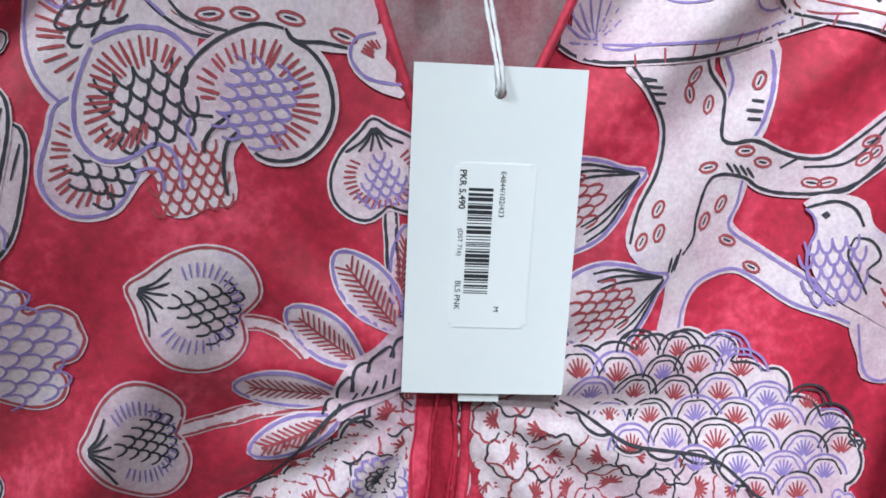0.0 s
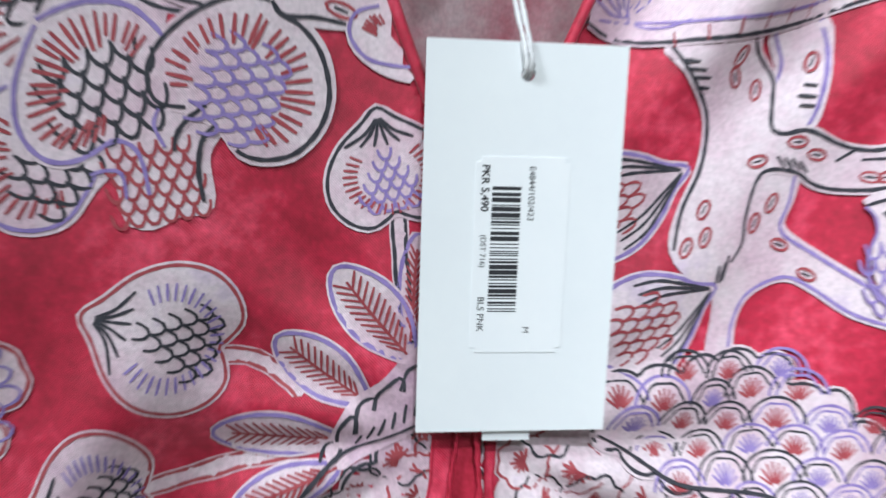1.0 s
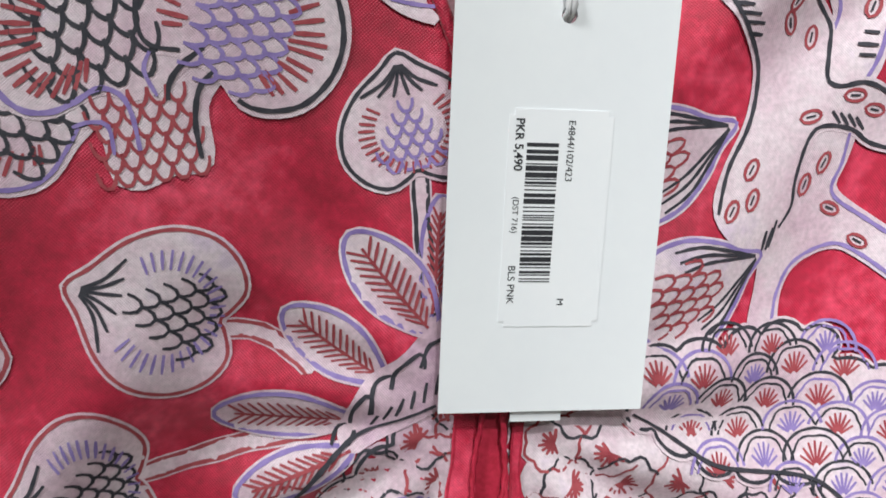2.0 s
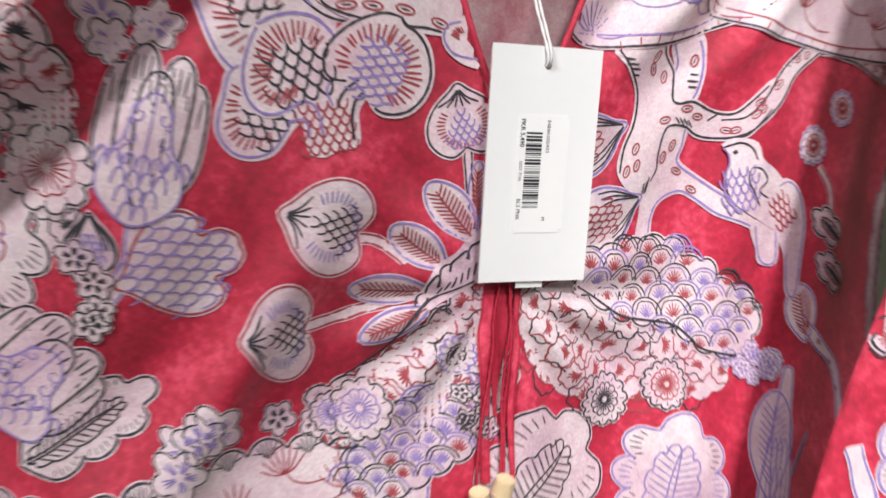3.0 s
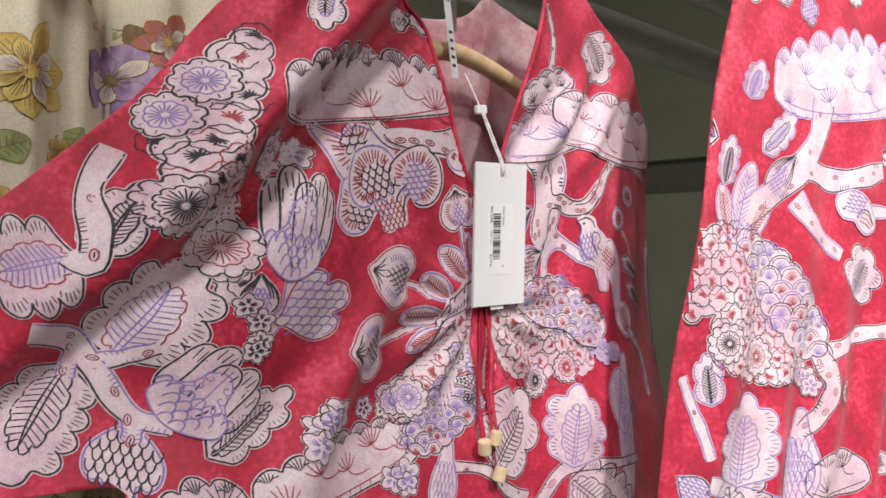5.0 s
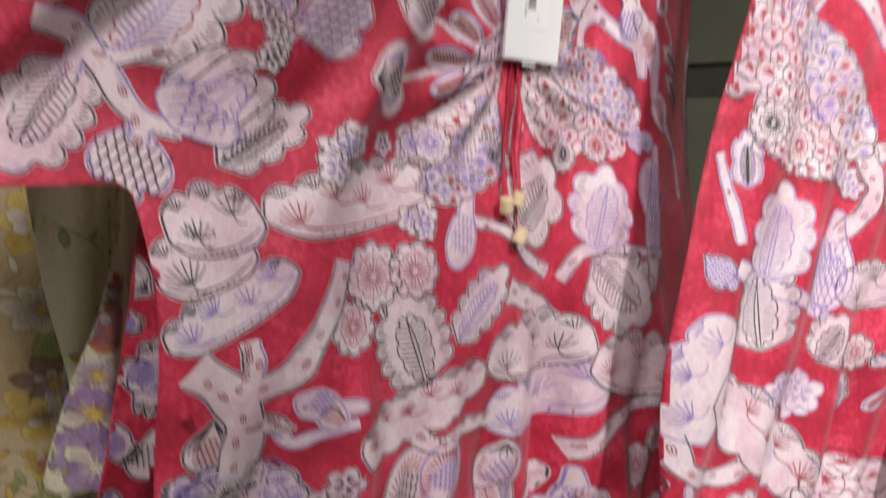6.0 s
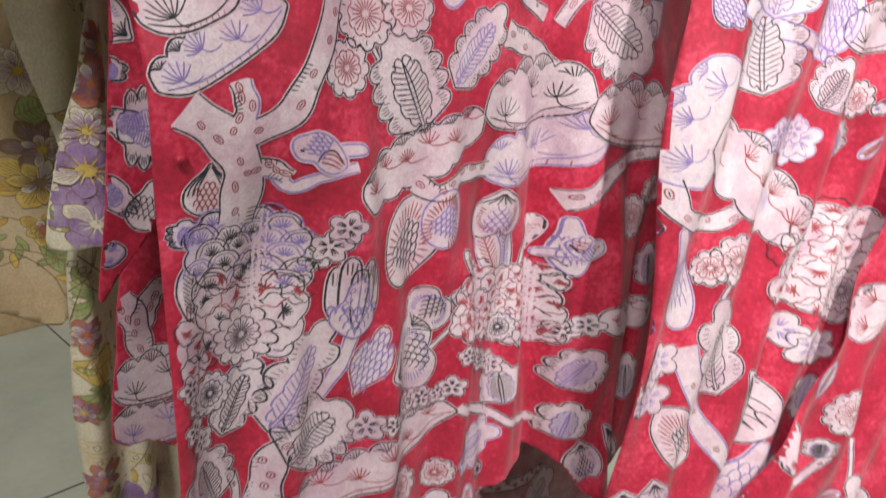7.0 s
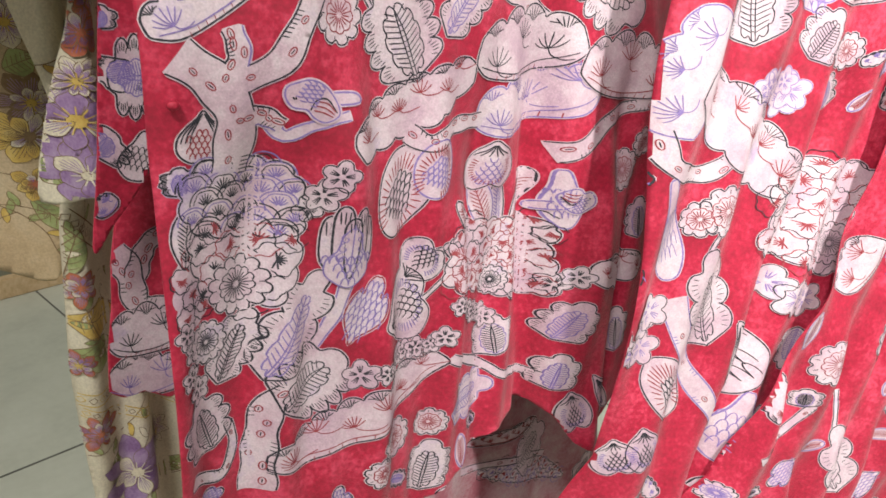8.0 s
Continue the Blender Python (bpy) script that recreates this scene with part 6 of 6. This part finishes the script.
lobed(OVERLAP, (0.3853, 0.6941), (0.3435, 0.7895), 0.0320, lobes=3, edge=D, core=D, ladder=D)
cloud(OVERLAP, (0.3099, 0.9437), (0.3338, 0.9909), 0.0300, lobes=3, tufts=R, edge=D, layer=1)
branch(OVERLAP, [(0.2302, 0.7934), (0.2716, 0.8093), (0.2920, 0.8331)], 0.0090, 0.0070, edge=D, knots=3)
lobed(OVERLAP, (0.2849, 0.8324), (0.2862, 0.8507), 0.0140, lobes=2, edge=D, core=L)

# cream neighbours
bloom(CREAM_BODY, (-0.2491, 1.5053), 0.0340, petals=7, petal=3, heart=3)
bloom(CREAM_BODY, (-0.1721, 1.5194), 0.0330, petals=5, petal=2, heart=1)
spray(CREAM_BODY, (-0.2660, 1.4537), (-0.2484, 1.4610), 0.0122, slot=4)
spray(CREAM_BODY, (-0.2737, 1.4230), (-0.2624, 1.4194), 0.0130, slot=4)
spray(CREAM_BODY, (-0.2064, 1.4759), (-0.2280, 1.4470), 0.0109, slot=4)
bloom(CREAM_BODY, (-0.2689, 1.4231), 0.0140, petals=6, petal=3, heart=5)
bloom(CREAM_BODY, (-0.2214, 1.4551), 0.0120, petals=6, petal=3, heart=3)
spray(CREAM_BODY, (-0.1549, 1.5393), (-0.1645, 1.5619), 0.0067, slot=1)
bloom(CREAM_BODY, (-0.1446, 1.5481), 0.0220, petals=6, petal=5, heart=3)
bloom(CREAM_CUFF, (-0.2246, 1.1171), 0.0300, petals=6, petal=2, heart=3)
bloom(CREAM_CUFF, (-0.2232, 1.0831), 0.0230, petals=5, petal=2, heart=0)
bloom(CREAM_CUFF, (-0.2222, 1.1413), 0.0170, petals=9, petal=0, heart=3)
bloom(CREAM_CUFF, (-0.2181, 1.1694), 0.0180, petals=6, petal=5, heart=5)
bloom(CREAM_CUFF, (-0.2114, 1.1896), 0.0160, petals=6, petal=5, heart=3)
spray(CREAM_CUFF, (-0.2269, 1.0918), (-0.2407, 1.0756), 0.0110, slot=4)
spray(CREAM_CUFF, (-0.2318, 1.0943), (-0.2342, 1.1010), 0.0050, slot=4)
trellis(CREAM_BODY, (-0.2274, 1.0450), (-0.1935, 1.0071), 0.0060, slot=1)
spray(CREAM_BODY, (-0.2302, 0.9976), (-0.2204, 1.0329), 0.0110, slot=4)
bloom(CREAM_BODY, (-0.2224, 0.9900), 0.0150, petals=7, petal=5, heart=5)
spray(CREAM_BODY, (-0.2326, 0.9651), (-0.1913, 0.9512), 0.0150, slot=3)
spray(CREAM_BODY, (-0.2325, 0.9371), (-0.1956, 0.9238), 0.0140, slot=4)
bloom(CREAM_BODY, (-0.2286, 0.9268), 0.0110, petals=7, petal=5, heart=3)
trellis(CREAM_BODY, (-0.2342, 0.8968), (-0.2007, 0.8913), 0.0050, slot=3)
trellis(CREAM_BODY, (-0.2315, 0.8856), (-0.1354, 0.8361), 0.0035, slot=3)
bloom(CREAM_BODY, (-0.2226, 0.8651), 0.0170, petals=8, petal=5, heart=5)
bloom(CREAM_BODY, (-0.1609, 0.8113), 0.0170, petals=8, petal=0, heart=3)
bloom(CREAM_BODY, (-0.1942, 0.8097), 0.0320, petals=7, petal=2, heart=0)
spray(CREAM_BODY, (-0.2130, 0.8143), (-0.2037, 0.8346), 0.0070, slot=4)
spray(CREAM_BODY, (-0.1530, 0.7618), (-0.1394, 0.7788), 0.0080, slot=4)
bloom(TAN_BODY, (-0.2168, 1.0833), 0.0260, petals=7, petal=3, heart=1)
bloom(TAN_BODY, (-0.2009, 1.1054), 0.0200, petals=6, petal=0, heart=1)
spray(TAN_BODY, (-0.2004, 1.0818), (-0.1885, 1.1112), 0.0061, slot=4)
spray(TAN_BODY, (-0.2217, 1.0347), (-0.1988, 1.0065), 0.0084, slot=4)
bloom(TAN_BODY, (-0.2177, 1.0470), 0.0140, petals=6, petal=3, heart=5)
trellis(TAN_BODY, (-0.2121, 1.1510), (-0.1690, 1.1550), 0.0030, slot=1)
trellis(TAN_BODY, (-0.2134, 1.1401), (-0.1712, 1.1455), 0.0020, slot=1)
bloom(TAN_BODY, (-0.1937, 1.1719), 0.0150, petals=6, petal=3, heart=1)
bloom(TAN_BODY, (-0.2265, 1.2257), 0.0240, petals=6, petal=3, heart=3)
bloom(TAN_BODY, (-0.2215, 1.1633), 0.0220, petals=7, petal=0, heart=3)
spray(TAN_BODY, (-0.2164, 1.1989), (-0.1977, 1.2186), 0.0063, slot=4)
spray(TAN_BODY, (-0.1753, 1.2429), (-0.1622, 1.1915), 0.0106, slot=4)
bloom(TAN_BODY, (-0.1685, 1.2133), 0.0180, petals=6, petal=0, heart=4)
bloom(TAN_BODY, (-0.2134, 1.1075), 0.0220, petals=7, petal=1, heart=3)
spray(TAN_BODY, (-0.2262, 1.1314), (-0.2077, 1.1393), 0.0116, slot=4)
lobed(BACK, (0.1414, 0.7143), (0.1987, 0.7337), 0.0354, lobes=3, edge=D, core=D)
cloud(BACK, (0.0756, 0.7673), (0.1764, 0.7510), 0.0112, lobes=4, tufts=R, edge=D)
branch(BACK, [(0.0690, 0.7395), (0.1214, 0.7313), (0.2032, 0.6963)], 0.0080, 0.0070, edge=D, knots=5)
lobed(BACK, (0.2550, 0.6395), (0.2875, 0.6612), 0.0181, lobes=2, edge=D, core=D)
pile(BACK, [(0.0952, 0.7254), (0.1401, 0.7284), (0.2041, 0.6887), (0.2306, 0.6512)], 0.0060, kind='flower', layer=0)
scatter(RIGHT, 0.0, 0.5, 0.65, 1.35, 300, 0.017)
scatter(RIGHT, 0.1, 0.4, 1.3, 1.62, 120, 0.018)
scatter(OVERLAP, 0.15, 0.5, 0.62, 1.2, 200, 0.018)
scatter(FRONT, -0.22, 0.12, 0.80, 1.0, 120, 0.013)
scatter(SIDE, -0.23, -0.18, 1.05, 1.26, 40, 0.012)
vines(CREAM_BODY, -0.30, 0.05, 0.75, 1.68, 60)
vines(CREAM_CUFF, -0.23, -0.14, 1.07, 1.3, 12)
vines(TAN_BODY, -0.36, -0.15, 0.98, 1.6, 50)

# ---- tubes and cords ----
def tube(pts, r, sides=8, twist=0.0):
    """A round cord along a line of 3D points; twist gives it two strands' relief."""
    p = np.asarray(pts, float)
    t = np.gradient(p, axis=0)
    t /= np.linalg.norm(t, axis=1)[:, None]
    up = np.array((0.13, 0.97, 0.21))
    a = np.cross(t, up)
    a /= np.linalg.norm(a, axis=1)[:, None]
    b = np.cross(t, a)
    bm = bmesh.new()
    rings = []
    for i in range(len(p)):
        ring = []
        for k in range(sides):
            g = 2 * math.pi * k / sides
            rr = r * (1 + 0.3 * math.cos(2 * (g + twist * i))) if twist else r
            ring.append(bm.verts.new(p[i] + rr * (math.cos(g) * a[i] + math.sin(g) * b[i])))
        rings.append(ring)
    for u, v in zip(rings, rings[1:]):
        for k in range(sides):
            bm.faces.new((u[k], u[(k + 1) % sides], v[(k + 1) % sides], v[k]))
    bm.faces.new(rings[0][::-1])
    bm.faces.new(rings[-1])
    return bm


def path3(pts, n=10):
    p = np.asarray(pts, float)
    return np.c_[curve(p[:, :2], False, n), curve(p[:, [0, 2]], False, n)[:, 1]]


def binding(name, pts, off, r, mat, parent, twist=0.0):
    q = resample(curve(pts, False, 8), 0.002)
    return part(name, tube(lifted(front_depth, q, off), r, 6, twist), mat, parent, smooth=True)


# neck edge, placket and its stitched piping
binding("neck_binding", [(0.058, 1.585), (0.046, 1.545), (0.014, 1.461), (-0.008, 1.418)], 0.0006, 0.0016, RED, tunic)
binding("neck_binding", [(-0.079, 1.585), (-0.064, 1.54), (-0.035, 1.46), (-0.016, 1.418)], 0.0006, 0.0016, RED, tunic)
for mid, half in ((-0.0170, 0.0030), (-0.0040, 0.0014)):
    strip = Drawing(FRONT, 6, (mid, 1.358), (mid + 0.0005, 1.264), half, (RED, RED_CORD, RUST, LILAC))
    strip.shape([(0, -1), (0.5, -1.1), (1, -0.8), (1.0, 0.8), (0.5, 1.05), (0, 1)], None, grow=0, smooth=0)
    strip.line([(0, 0.8), (0.5, 0.85), (1, 0.6)], 1, 0.0005)
    strip.line([(0, -0.8), (0.5, -0.85), (1, -0.6)], 1, 0.0005)
    strip.done("placket", tunic)
slit = Drawing(FRONT, 5, (-0.0105, 1.358), (-0.0105, 1.285), 0.0042, (RED, RED_CORD, RUST, LILAC))
slit.shape([(0, -0.9), (0.5, -0.8), (1, -0.1), (1.0, 0.1), (0.5, 0.8), (0, 0.9)], None, grow=0, smooth=0, fill=1)
slit.done("placket_facing", tunic)

# red drawstrings with wooden beads
for x0, x1, z1, sway in ((-0.013, -0.021, 1.262, -0.003), (-0.008, -0.010, 1.266, 0.002), (-0.009, -0.011, 1.243, 0.004)):
    pts = np.array([(x0, 1.356), (x0 + sway, 1.32), ((x0 + x1) / 2 + sway, 1.29), (x1, z1)])
    q = resample(curve(pts, False, 8), 0.0012)
    cord = part("drawstring", tube(lifted(front_depth, q, 0.0028), 0.0007, 8, 0.7), RED_CORD, tunic, "twisted red drawstring", True)
    bead = bmesh.new()
    bmesh.ops.create_cone(bead, cap_ends=True, segments=20, radius1=0.0046, radius2=0.0043, depth=0.0095)
    bmesh.ops.bevel(bead, geom=[e for e in bead.edges if e.calc_face_angle(0) > 0.8], offset=0.0006, segments=2, affect="EDGES")
    tip = lifted(front_depth, np.array([(x1, z1 - 0.003)]), 0.0065)[0]
    bmesh.ops.transform(bead, matrix=Matrix.Translation(tip) @ pose(0, 0, 0, 8, 12 * sway / 0.003, 0), verts=bead.verts)
    part("bead", bead, BEAD, tunic, "pale wooden bead")

# side slit with its knotted button
button = bmesh.new()
bmesh.ops.create_uvsphere(button, u_segments=14, v_segments=9, radius=0.0034)
bmesh.ops.scale(button, vec=(1, 0.7, 0.8), verts=button.verts)
bmesh.ops.translate(button, vec=lifted(front_depth, np.array([(-0.222, 1.148)]), 0.003)[0], verts=button.verts)
part("button", button, RED_CORD, tunic, "small red knot at the slit", True)

# hanger inside the neck
hanger = thing("coat_hanger", "light wooden coat hanger with a steel hook", "hanger")
arm = np.array([(x, 0.022, 1.535 - 1.1 * abs(x + 0.01) ** 1.6) for x in np.linspace(-0.19, 0.19, 41)])
bar = tube(arm, 0.0068, 12)
part("bar", bar, WOOD, hanger, "", True)
hook = [(-0.01, 0.022, 1.55), (-0.01, 0.022, 1.62)] + [(-0.01 + 0.025 - 0.025 * math.cos(g), 0.022, 1.64 + 0.025 * math.sin(g)) for g in np.linspace(0, 3.6, 14)]
part("hook", tube(hook, 0.0016, 8), STEEL, hanger, "", True)
rail = thing("clothes_rail", "round steel clothes rail carrying the hangers", "rail")
part("tube", tube([(x, 0.022, 1.662) for x in np.linspace(-1.6, 1.6, 9)], 0.0125, 16), STEEL, rail, "", True)
for x in (-1.5, 1.5):
    for y, z in ((0.022, 1.662), (0.225, 1.69)):
        part("post", tube([(x, y, 0.0), (x, y, 0.8), (x, y, z)], 0.011, 12), STEEL, rail, "", True)
part("rear_tube", tube([(x, 0.225, 1.69) for x in np.linspace(-1.6, 1.6, 9)], 0.026, 16), STEEL, rail, "", True)

# ---- price tag ----
tag = thing("price_tag", "white card price tag with a barcode sticker, hanging on a cord", "tag")
TAG = pose(-0.0022, -0.0165, 1.4035, 2.6, -1.4, -3.5) @ Matrix.Diagonal((0.925, 0.92, 0.935, 1))


def flat(name, w, h, x, z, y, thick, mat, parent, round_by=0.0, m=TAG):
    """A thin card, w by h, centred at x, z of the tag, its face at depth y."""
    bm = box(-w / 2, w / 2, 0, thick, -h / 2, h / 2)
    if round_by:
        bmesh.ops.bevel(bm, geom=[e for e in bm.edges if abs((e.verts[0].co - e.verts[1].co).y) > thick / 2], offset=round_by, segments=4, affect="EDGES")
    bmesh.ops.transform(bm, matrix=m @ Matrix.Translation((x, y, z)), verts=bm.verts)
    return part(name, bm, mat, parent)


def holed_card(name, y, shift, parent, m=TAG):
    """A card with a punched hole near its top."""
    W, H, hz, hr = 0.0268, 0.0525, 0.0445, 0.0019
    bm = bmesh.new()
    n = 24
    for depth in (y, y + 0.0005):
        for ring in range(2):
            for k in range(n):
                g = 2 * math.pi * (k + 0.5) / n
                c, s = math.cos(g), math.sin(g)
                if ring:
                    f = min((W if abs(c) < 1e-9 else W / abs(c)), (0.0525 - hz if s > 0 else H + hz) / max(abs(s), 1e-9))
                    bm.verts.new((shift + f * c, depth, hz + f * s))
                else:
                    bm.verts.new((shift + hr * c, depth, hz + hr * s))
    bm.verts.ensure_lookup_table()
    v = bm.verts
    for k in range(n):
        j = (k + 1) % n
        bm.faces.new((v[k], v[j], v[n + j], v[n + k]))
        bm.faces.new((v[2 * n + j], v[2 * n + k], v[3 * n + k], v[3 * n + j]))
        bm.faces.new((v[k], v[2 * n + k], v[2 * n + j], v[j]))
        bm.faces.new((v[n + j], v[3 * n + j], v[3 * n + k], v[n + k]))
    # square the corners
    for layer in (0, 1):
        for sx in (-1, 1):
            for sz in (-1, 1):
                best = min((v[k + layer * 2 * n + n] for k in range(n)), key=lambda q: (q.co.x - shift - sx * W) ** 2 + (q.co.z - sz * H) ** 2)
                best.co.x, best.co.z = shift + sx * W, sz * H
    bmesh.ops.recalc_face_normals(bm, faces=bm.faces)
    bmesh.ops.transform(bm, matrix=m, verts=bm.verts)
    return part(name, bm, CARD, parent)


holed_card("front_card", 0.0, 0.0, tag)
holed_card("back_card", 0.0022, 0.0006, tag, TAG @ pose(0, 0, -0.0009, 0.8, -0.35, 0))
flat("inner_slip", 0.0135, 0.030, -0.001, -0.0408, 0.0014, 0.0004, CARD, tag)
sticker = flat("sticker", 0.0255, 0.0530, 0.0, -0.0033, -0.00018, 0.00018, STICKER, tag, 0.0014)

random.seed(11)
z = 0.0154
for k in range(36):
    wide = random.choice((0.00028, 0.00028, 0.0006, 0.0009, 0.0012))
    if z - wide < -0.0195:
        break
    flat("barcode_bar", 0.0078, wide, -0.0043, z - wide / 2, -0.00026, 0.00006, PRINT, sticker)
    z -= wide + random.choice((0.00028, 0.0004, 0.0007))


def writing(text, size, x, z, parent, bold=0.0):
    """Sticker lettering that reads downwards."""
    data = bpy.data.curves.new("lettering", "FONT")
    data.body, data.size, data.offset = text, size, bold
    data.align_x, data.align_y = "LEFT", "CENTER"
    tmp = new("lettering_source", data)
    me = bpy.data.meshes.new_from_object(tmp.evaluated_get(bpy.context.evaluated_depsgraph_get()))
    bpy.data.objects.remove(tmp)
    me.transform(TAG @ Matrix.Translation((x, -0.00028, z)) @ pose(0, 0, 0, 90, 90, 0))
    me.materials.append(PRINT)
    ob = new("lettering", me)
    ob.parent = parent
    return ob


bpy.context.view_layer.update()
writing("PKR 5,490", 0.0029, -0.0102, 0.0211, sticker, 0.00005)
writing("E4844/102/423", 0.0024, 0.0024, 0.0209, sticker)
writing("(DST 716)", 0.0021, -0.0102, 0.0026, sticker)
writing("BLS PNK", 0.0026, -0.0102, -0.0142, sticker)
writing("M", 0.0024, 0.0026, -0.0225, sticker)

# cord from the tag up into the neck, with the woven label and its clip
hole = TAG @ Vector((0, -0.001, 0.0445))
clip_at = Vector((-0.012, -0.006, 1.490))
cord_a = path3([hole + Vector((0.0005, 0.003, -0.0015)), hole + Vector((0, -0.0012, 0.004)), hole.lerp(clip_at, 0.5) + Vector((0.001, -0.002, 0)), clip_at + Vector((0.001, -0.001, 0))])
part("cord", tube(cord_a, 0.00062, 8, 0.8), CORD, tag, "twisted white cord", True)
cord_b = path3([hole + Vector((-0.0008, 0.002, -0.0012)), hole + Vector((-0.0012, -0.0006, 0.004)), hole.lerp(clip_at, 0.5) + Vector((-0.0004, -0.001, 0)), clip_at + Vector((-0.001, -0.001, 0))])
part("cord", tube(cord_b, 0.00062, 8, 0.8), CORD, tag, "twisted white cord", True)
clip = box(-0.0048, 0.0048, -0.0022, 0.0022, -0.0032, 0.0032, 0.0008)
bmesh.ops.transform(clip, matrix=Matrix.Translation(clip_at) @ pose(0, 0, 0, 0, -6, 0), verts=clip.verts)
part("clip", clip, CARD, tag, "small white plastic clip")
cord_c = path3([clip_at, clip_at + Vector((-0.003, 0.004, 0.012)), clip_at + Vector((-0.006, 0.010, 0.026))])
part("cord", tube(cord_c, 0.00062, 8, 0.8), CORD, tag, "twisted white cord", True)
neck_label = thing("neck_label", "white woven label hanging inside the neck", "label")
LABEL = pose(-0.0245, 0.012, 1.549, -4, -7, 20)
flat("ribbon", 0.0105, 0.072, 0, 0, 0, 0.0005, CARD, neck_label, 0.0, LABEL)
for k, (h, wd) in enumerate(((0.004, 0.0055), (0.0045, 0.0052), (0.004, 0.0055), (0.0045, 0.0055), (0.0042, 0.0050))):
    flat("woven_mark", wd, h * 0.45, -0.0004, -0.004 - 0.0058 * k, -0.0002, 0.0002, PRINT, neck_label, 0.0, LABEL)
for dx in (-0.0015, 0.0015):
    flat("woven_mark", 0.0008, 0.010, dx, 0.022, -0.0002, 0.0002, PRINT, neck_label, 0.0, LABEL)
